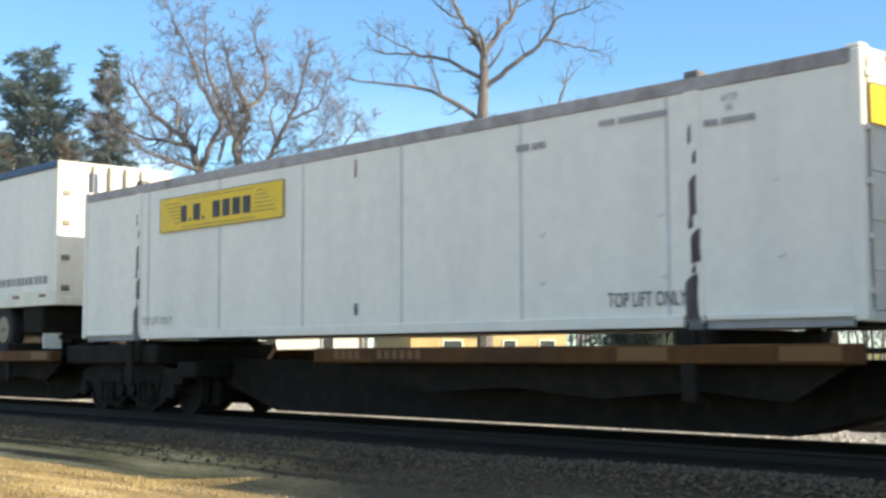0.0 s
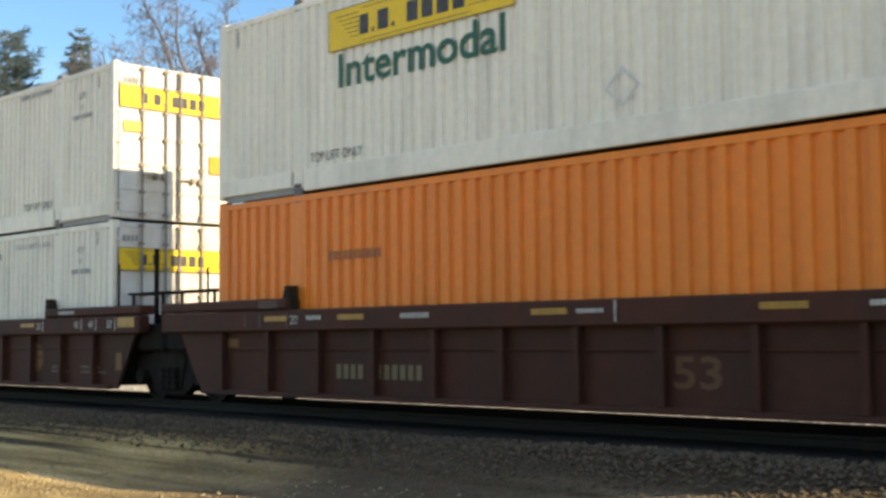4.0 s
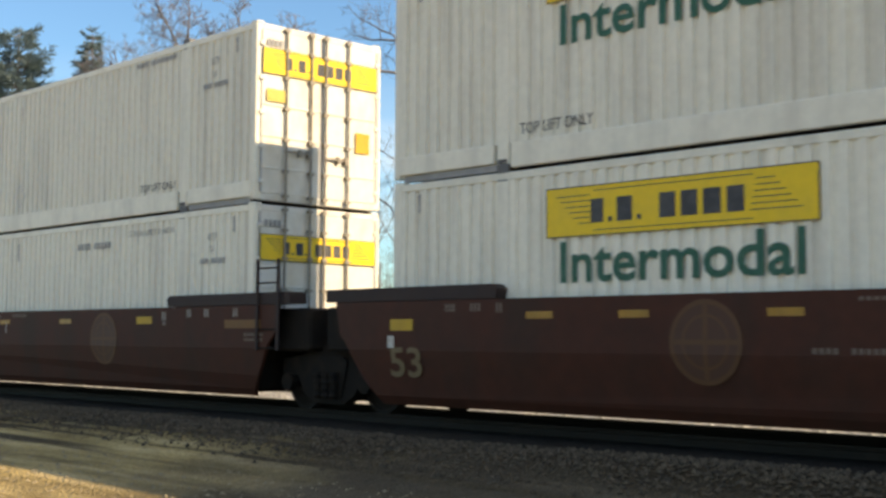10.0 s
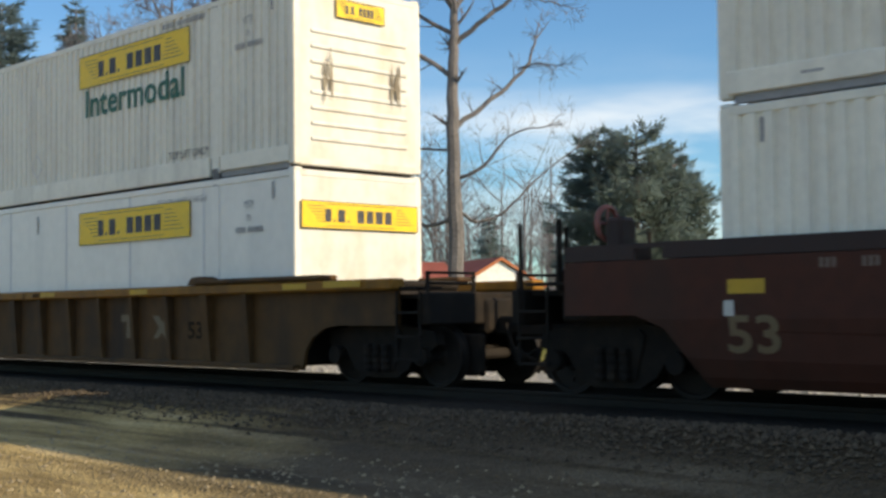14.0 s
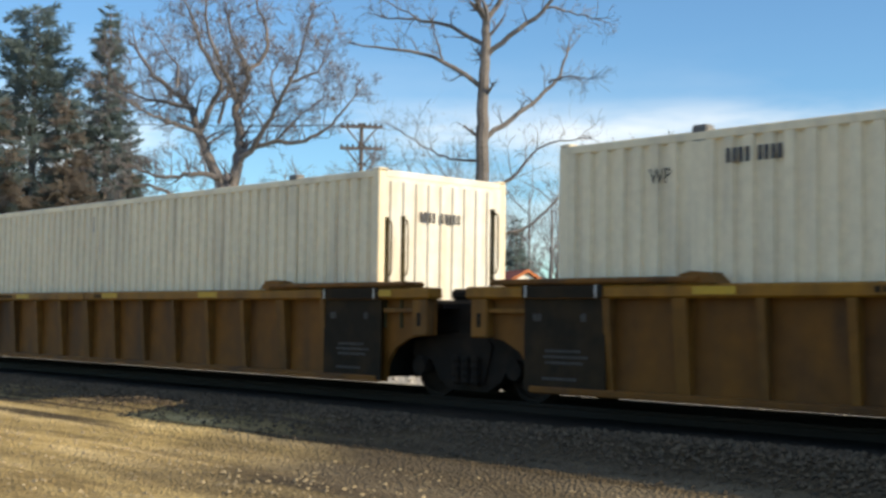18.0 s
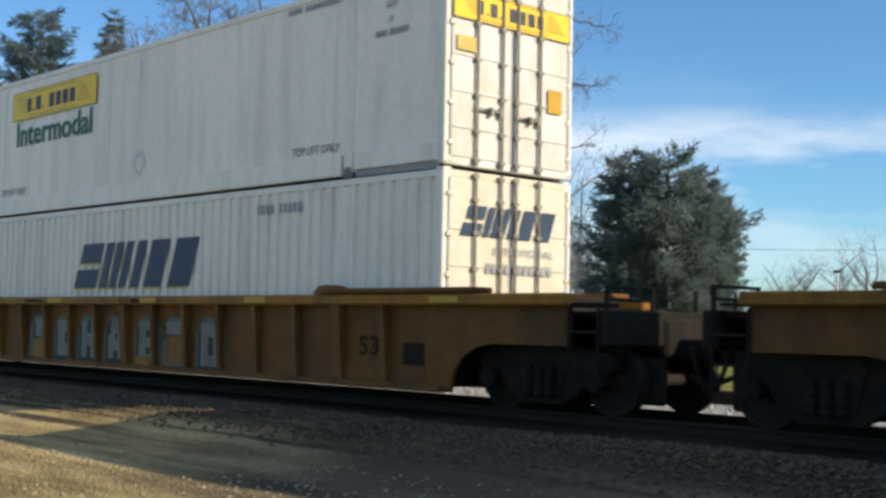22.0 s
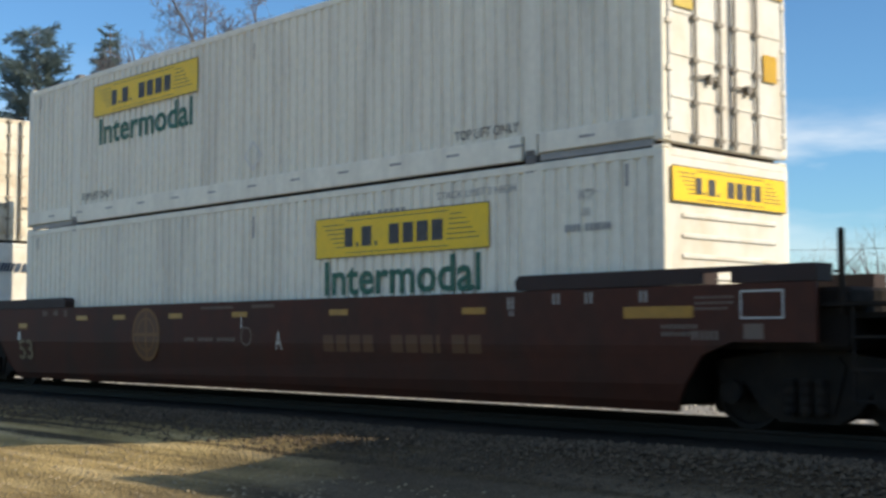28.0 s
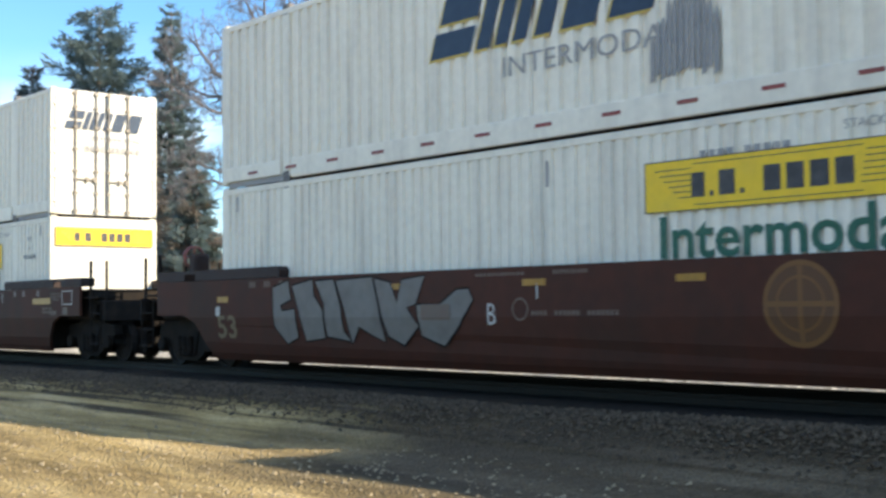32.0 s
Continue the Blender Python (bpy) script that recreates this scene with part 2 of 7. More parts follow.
REFLECT = surface("yellow_reflector", (0.36, 0.175, 0.013), 0.35, stain=5, stain_amt=0.4, bump=0.0)
BLACKPANEL = surface("black_panel", (0.026, 0.021, 0.0155), 0.85, spec=0.06, stain=2, stain_amt=0.7, stain_col=(0.060, 0.039, 0.020), bump=0.1)
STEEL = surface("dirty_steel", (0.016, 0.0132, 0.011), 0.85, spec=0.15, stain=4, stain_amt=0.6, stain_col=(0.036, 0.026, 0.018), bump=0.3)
WHEEL = surface("wheel_steel", (0.024, 0.020, 0.017), 0.75, spec=0.15, stain=5, stain_col=(0.02, 0.014, 0.01), bump=0.1)
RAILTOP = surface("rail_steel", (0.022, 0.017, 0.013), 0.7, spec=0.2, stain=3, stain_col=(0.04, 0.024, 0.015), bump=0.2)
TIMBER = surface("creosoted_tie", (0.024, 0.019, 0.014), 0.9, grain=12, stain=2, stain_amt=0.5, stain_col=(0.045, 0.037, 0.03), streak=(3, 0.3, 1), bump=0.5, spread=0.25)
RUBBER = surface("tyre_rubber", (0.018, 0.018, 0.019), 0.85, bump=0.2)
OLDWHITE = surface("graffiti_white", (0.20, 0.18, 0.14), 0.6, stain=3, stain_amt=0.8, stain_col=(0.12, 0.095, 0.06), bump=0.0)
DEEPGREEN = surface("graffiti_dark_green", (0.022, 0.035, 0.028), 0.7, stain=3, bump=0.0)
RIM = surface("wheel_rim", (0.26, 0.20, 0.13), 0.5, stain=6, stain_amt=0.5, bump=0.1)
SCRAWL = surface("graffiti_silver", (0.165, 0.155, 0.14), 0.6, stain=2, stain_amt=0.6, stain_col=(0.12, 0.10, 0.09), bump=0.0)
SCRAWLDARK = surface("graffiti_black", (0.017, 0.016, 0.015), 0.85, spec=0.1, bump=0.0)
SCRAWLYELLOW = surface("graffiti_yellow", (0.19, 0.16, 0.035), 0.6, stain=3, bump=0.0)
SCRAWLGREEN = surface("graffiti_pale_green", (0.095, 0.115, 0.085), 0.6, stain=3, bump=0.0)
GREASE = surface("thin_grease", (0.15, 0.12, 0.08), 0.6, stain=9, stain_amt=1.0, stain_col=(0.48, 0.43, 0.33), streak=(1, 1, 0.4), bump=0.0)
SOOT = surface("grey_overspray", (0.27, 0.275, 0.28), 0.8, stain=2, stain_amt=0.5, stain_col=(0.35, 0.35, 0.35), streak=(6, 1, 0.2), bump=0.0)


# ---- mesh building ----
class Build:
    """Collects vertices and faces of one mesh."""

    def __init__(self):
        self.v, self.f = [], []

    def add(self, verts, faces):
        k = len(self.v)
        self.v += [tuple(p) for p in verts]
        self.f += [tuple(i + k for i in q) for q in faces]
        return self

    def box(self, x0, x1, y0, y1, z0, z1):
        return self.add([(x0, y0, z0), (x1, y0, z0), (x1, y1, z0), (x0, y1, z0), (x0, y0, z1), (x1, y0, z1), (x1, y1, z1), (x0, y1, z1)],
                        [(0, 3, 2, 1), (4, 5, 6, 7), (0, 1, 5, 4), (1, 2, 6, 5), (2, 3, 7, 6), (3, 0, 4, 7)])

    def block(self, x0, x1, y0, y1, z0, z1, c=0.02):
        """A box with its edges along x and z chamfered."""
        c = min(c, (x1 - x0) / 3, (y1 - y0) / 3, (z1 - z0) / 3)
        prof = [(y0 + c, z0), (y1 - c, z0), (y1, z0 + c), (y1, z1 - c), (y1 - c, z1), (y0 + c, z1), (y0, z1 - c), (y0, z0 + c)]
        ym, zm = (y0 + y1) / 2, (z0 + z1) / 2
        v = []
        for x, s in ((x0, c), (x0 + c, 0), (x1 - c, 0), (x1, c)):
            for y, z in prof:
                v.append((x, y + (s if y < ym else -s), z + (s if z < zm else -s)))
        f = [tuple(range(7, -1, -1)), tuple(range(24, 32))]
        for r in range(3):
            for i in range(8):
                a, b = r * 8 + i, r * 8 + (i + 1) % 8
                f.append((a, b, b + 8, a + 8))
        return self.add(v, f)

    def prism(self, poly, y0, y1):
        """A polygon of (x, z), drawn out along y."""
        n = len(poly)
        v = [(x, y0, z) for x, z in poly] + [(x, y1, z) for x, z in poly]
        f = [tuple(range(n)), tuple(range(2 * n - 1, n - 1, -1))] + [(i, i + n, (i + 1) % n + n, (i + 1) % n) for i in range(n)]
        return self.add(v, f)

    def loft(self, poly, x0, x1):
        """A polygon of (y, z), drawn out along x."""
        n = len(poly)
        v = [(x0, y, z) for y, z in poly] + [(x1, y, z) for y, z in poly]
        f = [tuple(range(n)), tuple(range(2 * n - 1, n - 1, -1))] + [(i, i + n, (i + 1) % n + n, (i + 1) % n) for i in range(n)]
        return self.add(v, f)

    def rod(self, a, b, r, r2=None, n=8, caps=True):
        a, b = Vector(a), Vector(b)
        d = (b - a).normalized()
        u = d.orthogonal().normalized()
        w = d.cross(u)
        r2 = r if r2 is None else r2
        v = []
        for p, q in ((a, r), (b, r2)):
            for i in range(n):
                t = 2 * math.pi * i / n
                v.append(p + (u * math.cos(t) + w * math.sin(t)) * q)
        f = [(i, (i + 1) % n, (i + 1) % n + n, i + n) for i in range(n)]
        if caps:
            f += [tuple(range(n - 1, -1, -1)), tuple(range(n, 2 * n))]
        return self.add(v, f)

    def lathe(self, prof, n=24, axis='y', at=(0, 0, 0), caps=True):
        """A profile of (radius, place along the axis), turned round the axis."""
        v, f = [], []
        for r, s in prof:
            for i in range(n):
                t = 2 * math.pi * i / n
                p = (r * math.cos(t), s, r * math.sin(t)) if axis == 'y' else (s, r * math.cos(t), r * math.sin(t)) if axis == 'x' else (r * math.cos(t), r * math.sin(t), s)
                v.append((p[0] + at[0], p[1] + at[1], p[2] + at[2]))
        for k in range(len(prof) - 1):
            for i in range(n):
                j = (i + 1) % n
                f.append((k * n + i, k * n + j, (k + 1) * n + j, (k + 1) * n + i))
        if caps:
            f += [tuple(range(n)), tuple(range((len(prof) - 1) * n, len(prof) * n))]
        return self.add(v, f)

    def mesh(self, name, mat, smooth=False):
        me = bpy.data.meshes.new(name)
        me.from_pydata(self.v, [], self.f)
        bm = bmesh.new()
        bm.from_mesh(me)
        bmesh.ops.recalc_face_normals(bm, faces=bm.faces)
        bm.to_mesh(me)
        bm.free()
        me.materials.append(mat)
        if smooth:
            me.shade_smooth()
        return me


STORE = {}
CREASE, LEAN = 1.02, 0.15     # of the smooth cars' sides


def stored(key, make):
    """Alike pieces share one mesh."""
    if key not in STORE:
        STORE[key] = make()
    return STORE[key]


def thing(name, label, category, group="", at=None):
    ob = tagged(new(name), label, category, group)
    if at is not None:
        ob.matrix_basis = at
    return ob


def part(name, me, parent, at=(0, 0, 0), label="", rz=0.0):
    ob = new(name, me)
    ob.parent = parent
    ob.location = at
    if rz:
        ob.rotation_euler = (0, 0, radians(rz))
    if name in ("small_print", "twig"):
        ob["kind"] = "stuff"
    return tagged(ob, label) if label else ob


def lettering(body, width, height, mat, bold=0.0):
    """Words in the built-in font as a flat mesh in the xz plane, facing -y, its lower left corner at the origin."""
    def make():
        cu = bpy.data.curves.new("lettering", 'FONT')
        cu.body = body
        cu.resolution_u = 3
        cu.offset = bold
        tmp = new("lettering", cu)
        bpy.context.view_layer.update()
        me = bpy.data.meshes.new_from_object(tmp.evaluated_get(bpy.context.evaluated_depsgraph_get()))
        bpy.data.objects.remove(tmp)
        co = np.empty(len(me.vertices) * 3)
        me.vertices.foreach_get("co", co)
        co = co.reshape(-1, 3)
        lo, hi = co.min(0), co.max(0)
        out = np.zeros_like(co)
        out[:, 0] = (co[:, 0] - lo[0]) / (hi[0] - lo[0]) * width
        out[:, 2] = (co[:, 1] - lo[1]) / (hi[1] - lo[1]) * height
        me.vertices.foreach_set("co", out.ravel())
        me.materials.clear()
        me.materials.append(mat)
        return me
    return stored(("word", body, width, height, mat.name, bold), make)


def letters(body, width, height, mat, bold=0.0):
    """The letters of a word, each a mesh of its own."""
    def make():
        whole, out = lettering(body, width, height, mat, bold), []
        bm = bmesh.new()
        bm.from_mesh(whole)
        bm.verts.ensure_lookup_table()
        seen, groups = set(), []
        for v in bm.verts:
            if v.index in seen:
                continue
            stack, isle = [v], []
            seen.add(v.index)
            while stack:
                q = stack.pop()
                isle.append(q.index)
                for e in q.link_edges:
                    o = e.other_vert(q)
                    if o.index not in seen:
                        seen.add(o.index)
                        stack.append(o)
            xs = [bm.verts[i].co.x for i in isle]
            lo, hi = min(xs), max(xs)
            for g in groups:                  # a dot joins the stem below it
                if min(hi, g[1]) - max(lo, g[0]) > 0.6 * min(hi - lo, g[1] - g[0]):
                    g[0], g[1] = min(lo, g[0]), max(hi, g[1])
                    g[2].update(isle)
                    break
            else:
                groups.append([lo, hi, set(isle)])
        for lo, hi, keep in sorted(groups, key=lambda g: g[0]):
            order = sorted(keep)
            at = {i: k for k, i in enumerate(order)}
            me = bpy.data.meshes.new("letter")
            me.from_pydata([tuple(bm.verts[i].co) for i in order], [], [tuple(at[v.index] for v in f.verts) for f in bm.faces if f.verts[0].index in at])
            me.materials.append(mat)
            out.append(me)
        bm.free()
        return out
    return stored(("letters", body, width, height, mat.name, bold), make)


def bars(widths, height, gap, mat, slant=0.0, notch=()):
    """Plain upright bars in place of writing; widths of each bar, 0 for a space."""
    def make():
        b, x = Build(), 0.0
        for i, w in enumerate(widths):
            if w:
                b.add([(x, 0, 0), (x + w, 0, 0), (x + w + slant * height, 0, height), (x + slant * height, 0, height)], [(0, 1, 2, 3)])
            x += (w or gap * 2) + gap
        return b.mesh("lettering", mat)
    return stored(("bars", tuple(widths), height, gap, mat.name, slant), make)


def plate(w, h, mat, depth=0.004):
    return stored(("plate", w, h, mat.name, depth), lambda: Build().box(0, w, -depth, 0, 0, h).mesh("plate", mat))


def disc(r, mat, n=28):
    return stored(("disc", r, mat.name), lambda: Build().add([(r * math.cos(2 * math.pi * i / n), 0, r * math.sin(2 * math.pi * i / n)) for i in range(n)], [tuple(range(n))]).mesh("disc", mat))


def hug(me, z0):
    """A copy of a flat sign, bent to lie on the smooth cars' sides, which lean in below the crease."""
    def make():
        c, bm = me.copy(), bmesh.new()
        bm.from_mesh(me)
        bmesh.ops.bisect_plane(bm, geom=bm.verts[:] + bm.edges[:] + bm.faces[:], plane_co=(0, 0, CREASE - z0), plane_no=(0, 0, 1))
        bm.to_mesh(c)
        bm.free()
        for p in c.vertices:
            p.co.y += max(0.0, CREASE - z0 - p.co.z) * LEAN
        return c
    return stored(("hug", me.name, z0), make)


def shape(key, poly, mat):
    """A flat polygon in the xz plane."""
    return stored(("shape", key, mat.name), lambda: Build().add([(x, 0, z) for x, z in poly], [tuple(range(len(poly)))]).mesh("shape", mat))

# ---- containers ----
LEN, HALF, TALL = 16.154, 1.295, 2.895      # a 53-foot box; its front end at x = 0, its rear at -LEN
LIFT = 2.05                                  # lifting posts, from either end


def corrugated(x0, x1, z0, z1, y, out, pitch, depth, mat):
    """A folded sheet along x; out = -1 towards the camera's side."""
    def make():
        b, n = Build(), int(round((x1 - x0) / pitch))
        p = (x1 - x0) / n
        prof = []
        for i in range(n):
            a = x0 + i * p
            prof += [(a, 0), (a + 0.46 * p, 0), (a + 0.56 * p, depth), (a + 0.90 * p, depth)]
        prof.append((x1, 0))
        v = [(px, y - out * d, z) for px, d in prof for z in (z0, z1)]
        f = [(2 * i, 2 * i + 2, 2 * i + 3, 2 * i + 1) for i in range(len(prof) - 1)]
        return b.add(v, f).mesh("folded_sheet", mat)
    return stored(("fold", x0, x1, z0, z1, y, out, pitch, depth, mat.name), make)


def worn_posts(box, h):
    """Black rubbed patches on the lifting posts."""
    for x in (-LIFT, -LEN + LIFT):
        for k, (z0, z1, w) in enumerate(((0.10, 0.62, 0.17), (0.60, 0.74, 0.06), (0.72, 1.12, 0.13), (1.10, 1.30, 0.07), (1.24, 1.72, 0.10), (1.82, 2.0, 0.05), (2.05, 2.3, 0.04))):
            q = 0.03 * (k % 3 - 1)
            part("worn_patch", shape(("worn", k), [(-w / 2 + q, z0), (w / 2 + q, z0 + 0.03), (w * 0.42 + q, (z0 + z1) / 2), (w * 0.5 + q, z1), (q - w * 0.1, z1 - 0.04), (q - w * 0.5, z1 - 0.1)], RUBWEAR), box, (x, -HALF - 0.008, 0), "rubbed black patch")


def pillow_logo(box, x, z, w=3.65, h=0.6, rz=0, y=-HALF - 0.012):
    """Yellow sign with a dark frame, fine rules and plain dark bars."""
    sign = part("logo_panel", plate(w, h, YELLOW), box, (x, y, z) if not rz else (0.034, x, z), "yellow sign with dark plain bars", rz)
    def rules():
        b, t = Build(), 0.012
        for a, c, d, e in ((0, w, 0, t), (0, w, h - t, h), (0, t, 0, h), (w - t, w, 0, h)):
            b.add([(a, 0, d), (c, 0, d), (c, 0, e), (a, 0, e)], [(0, 1, 2, 3)])
        for i in range(6):
            zz = h * (0.80 - 0.11 * i)
            xa, xb = w * (0.045 + 0.018 * i), w * (0.185 + 0.006 * i)
            b.add([(xa, 0, zz), (xb, 0, zz), (xb, 0, zz + 0.011), (xa, 0, zz + 0.011)], [(0, 1, 2, 3)])
            xa, xb = w * (0.80 - 0.004 * i), w * (0.86 + 0.018 * i)
            b.add([(xa, 0, zz), (xb, 0, zz), (xb, 0, zz + 0.011), (xa, 0, zz + 0.011)], [(0, 1, 2, 3)])
        for zz in (0.10, 0.88):
            b.add([(w * 0.2, 0, h * zz), (w * 0.79, 0, h * zz), (w * 0.79, 0, h * zz + 0.01), (w * 0.2, 0, h * zz + 0.01)], [(0, 1, 2, 3)])
        return b.mesh("rules", INK)
    tagged(part("fine_rule", stored(("rules", w, h), rules), sign, (0, -0.008, 0)), kind="stuff")
    bw = w * 0.060
    xx = w * 0.19
    for k in (0.85, 0.25, 1.0, 0.25, -0.5, 1.0, 1.0, 1.05, 1.0):
        if k > 0:
            part("bar", bars([bw * k], h * (0.47 if k > 0.3 else 0.1), 0.01, INK), sign, (xx, -0.008, h * 0.25))
        xx += bw * abs(k) + w * 0.0195
    return sign


def slant_logo(box, x, z, w=4.6, h=0.84, rz=0, small=False):
    """Blue leaning bars over a gold edge."""
    k, s = w / 4.95, 0.36 * h
    sheet = ((0.0, 0.92, 0.0, 0.42), (0.06, 0.92, 0.56, 1.0), (1.04, 1.34, 0, 1), (1.44, 1.72, 0, 1), (1.82, 2.10, 0, 1), (2.26, 2.60, 0, 1), (2.78, 3.42, 0, 1), (3.66, 4.42, 0, 1))
    at = (x, -HALF - 0.010, z) if not rz else (0.034, x, z)
    for a, c, lo, hi in sheet:
        poly = [(a * k + s * lo, h * lo), (c * k + s * lo, h * lo), (c * k + s * hi, h * hi), (a * k + s * hi, h * hi)]
        bar = part("leaning_bar", shape(("lean", w, h, a, lo), poly, NAVY), box, at, "dark blue leaning bar", rz)
        if not small:
            part("gold_edge", shape(("lean", w, h, a, lo), poly, GOLD), bar, (-0.045, 0.004, -0.035))


def side_word(box, body, x, z, w, h, mat=INK, rz=0, bold=0.0):
    at = (x, -HALF - 0.008, z) if not rz else (0.036, x, z)
    if h < 0.2:
        part("lettering", lettering(body, w, h, mat, bold), box, at, "", rz)
        return
    for me in letters(body, w, h, mat, bold):
        part("letter", me, box, at, "", rz)


def side_bars(box, x, z, n, w, h, mat=PALEINK, rz=0):
    unit = w / (n * 1.45)
    part("small_print", bars([unit if i != 4 else 0 for i in range(n)], h, unit * 0.45, mat), box, (x, -HALF - 0.008, z) if not rz else (0.036, x, z), "", rz)


def diamond(box, x, z, r=0.24, rz=0, mat=None):
    part("placard", shape(("diamond", r), [(0, -r * 1.15), (r, 0), (0, r * 1.15), (-r, 0)], mat or GREY), box, (x, -HALF - 0.009, z) if not rz else (0.036, x, z), "grey diamond placard", rz)


def add_doors(box, h, mat):
    for s in (-1, 1):
        def leaf():
            b = Build().box(-0.03, 0.012, 0.03 if s > 0 else -1.19, 1.19 if s > 0 else -0.03, 0.16, h - 0.13)
            return b.mesh("door_leaf", mat)
        door = part("door", stored(("leaf", s, h, mat.name), leaf), box, label="dirty white steel door leaf")
        for zz in (0.55, 1.05, 1.55, 2.05):
            part("door_rib", stored(("drib", mat.name), lambda: Build().block(0.010, 0.026, -0.55, 0.55, 0, 0.03, 0.005).mesh("door_rib", mat)), door, (0, s * 0.61, zz))
        for y in ((0.065, 0.545) if s > 0 else (-0.735, -0.235)):
            def bar_():
                b = Build().rod((0.055, 0, 0.04), (0.055, 0, h - 0.04), 0.021, n=6)
                for zz in (0.1, 0.5, 1.0, 1.5, 2.0, 2.45, h - 0.12):
                    b.box(0.02, 0.075, -0.05, 0.05, zz, zz + 0.05)
                return b.mesh("lock_rod", ROD)
            part("lock_rod", stored(("rod", h), bar_), door, (0, y, 0), "dark locking rod")
            def grip():
                b = Build().box(0.05, 0.075, -0.04, 0.33, 0, 0.03).box(0.02, 0.09, 0.24, 0.30, -0.05, 0.06)
                return b.mesh("handle", ROD)
            part("handle", stored(("grip",), grip), door, (0, y - (0.32 if y in (-0.235, 0.545) else 0), 0.80 + 0.03 * (s < 0)))
        for zz in (0.3, 0.85, 1.4, 1.95, 2.5):
            part("hinge", stored(("hinge", mat.name), lambda: Build().block(0.0, 0.035, -0.05, 0.05, 0, 0.07, 0.01).mesh("hinge", mat)), door, (0.0, s * 1.2, zz))


def door_recess(box, h):
    # Grey strips painted where the door recess and centre seam lie in shade.
    for y0, y1 in ((1.165, 1.225), (-1.215, -1.185), (-0.03, 0.0)):
        part("gasket", stored(("gasket", h, y0), lambda: Build().box(0.013, 0.017, y0, y1, 0.17, h - 0.14).mesh("gasket", GREY)), box, label="grey strip painted for seam and recess shade")


def container(x, y, z0, wall, kind="fold", front="doors", h=TALL, pitch=0.203, upper=False, label="", doormat=None, posts=None, name="shipping_container"):
    """A 53-foot box with its rails, posts, castings, roof and ends."""
    box = thing(name, label, "container", "containers of the train", pose(x, y, z0))
    low = 0.33 if upper and h > 2.85 else 0.15
    edge = GRIMERAIL if h < 2.85 else wall
    key = (wall.name, kind, h, upper)
    for s in (-1, 1):
        if kind == "fold":
            me = corrugated(-LEN + 0.13, -0.13, low, h - 0.13, s * HALF, s, pitch, 0.034 if pitch < 0.22 else 0.042, wall)
        else:
            me = None
            n = 13 if kind == "seams" else 7
            step = (LEN - 0.26) / n
            panel_ = stored(("panel", s, low, h, wall.name, n), lambda: Build().block(0.004, step - 0.004, s * (HALF - 0.032) - 0.018, s * (HALF - 0.032) + 0.018, low, h - 0.13, 0.006).mesh("panel", wall))
            for k in range(n):
                part("panel", panel_, box, (-LEN + 0.13 + k * step, 0, 0))
                if k:
                    part("seam", stored(("seam", s, low, h, wall.name), lambda: Build().block(-0.03, 0.03, s * (HALF - 0.022) - 0.015, s * (HALF - 0.022) + 0.015, low, h - 0.13, 0.006).mesh("seam", DUSTLINE if wall == SMOOTH else TANSEAM if wall == TAN else wall)), box, (-LEN + 0.13 + k * step, 0, 0))
            part("lining", stored(("lining", s, low, h), lambda: Build().box(-LEN + 0.13, -0.13, s * (HALF - 0.07) - 0.01, s * (HALF - 0.07) + 0.01, low, h - 0.13).mesh("lining", GREY)), box)
        if me:
            part("side_wall", me, box)
        part("bottom_rail", stored(("brail", s, upper, wall.name), lambda: Build().block(-LEN + 2.2, -2.2, s * (HALF - 0.02) - 0.04, s * (HALF - 0.02) + 0.04, 0.02, low + 0.01, 0.012).block(-LEN + 0.1, -LEN + 1.9, s * (HALF - 0.02) - 0.04, s * (HALF - 0.02) + 0.04, 0.09, low + 0.01, 0.012).block(-1.9, -0.1, s * (HALF - 0.02) - 0.04, s * (HALF - 0.02) + 0.04, 0.09, low + 0.01, 0.012).mesh("rail", wall)), box)
        part("top_rail", stored(("trail", s, h, wall.name), lambda: Build().block(-LEN + 0.1, -0.1, s * (HALF - 0.035) - 0.04, s * (HALF - 0.035) + 0.04, h - (0.20 if h < 2.85 else 0.14), h - 0.035, 0.012).mesh("rail", edge)), box, label="grimy top rail" if h < 2.85 else "")
        for xx in (-0.075, -LEN + 0.075):
            part("corner_post", stored(("cpost", h, wall.name), lambda: Build().block(-0.075, 0.075, -0.07, 0.07, 0.05, h - 0.05, 0.015).mesh("corner_post", wall)), box, (xx, s * (HALF - 0.065), 0))
        for xx in (-LIFT, -LEN + LIFT):
            part("lifting_post", stored(("lpost", h, (posts or wall).name), lambda: Build().block(-0.11, 0.11, -0.05, 0.05, 0.06, h - 0.06, 0.015).mesh("lifting_post", posts or wall)), box, (xx, s * (HALF - 0.046), 0))
        for xx in (-0.09, -LEN + 0.09, -LIFT, -LEN + LIFT):
            for zz in (0.0, h - 0.12):
                inner = abs(xx) > 1 and abs(xx + LEN) > 1
                part("corner_casting", stored(("cast", inner, wall.name), lambda: Build().block(-0.105 if inner else -0.09, 0.105 if inner else 0.09, -0.086 if inner else -0.08, 0.08, -0.045 if inner else 0.06, 0.16 if inner else 0.12, 0.02).mesh("casting", CAST if inner else wall)), box, (xx, s * (HALF - 0.082), zz))
    for s in (-1, 1) if upper else ():
        for a in (-1.92, -LEN + 0.17):
            part("end_sill", stored("upsill", lambda: Build().block(0, 1.75, -0.03, 0.03, -0.005, 0.095, 0.01).mesh("end_sill", GREY)), box, (a, s * (HALF - 0.06), 0), "dark recessed sill")
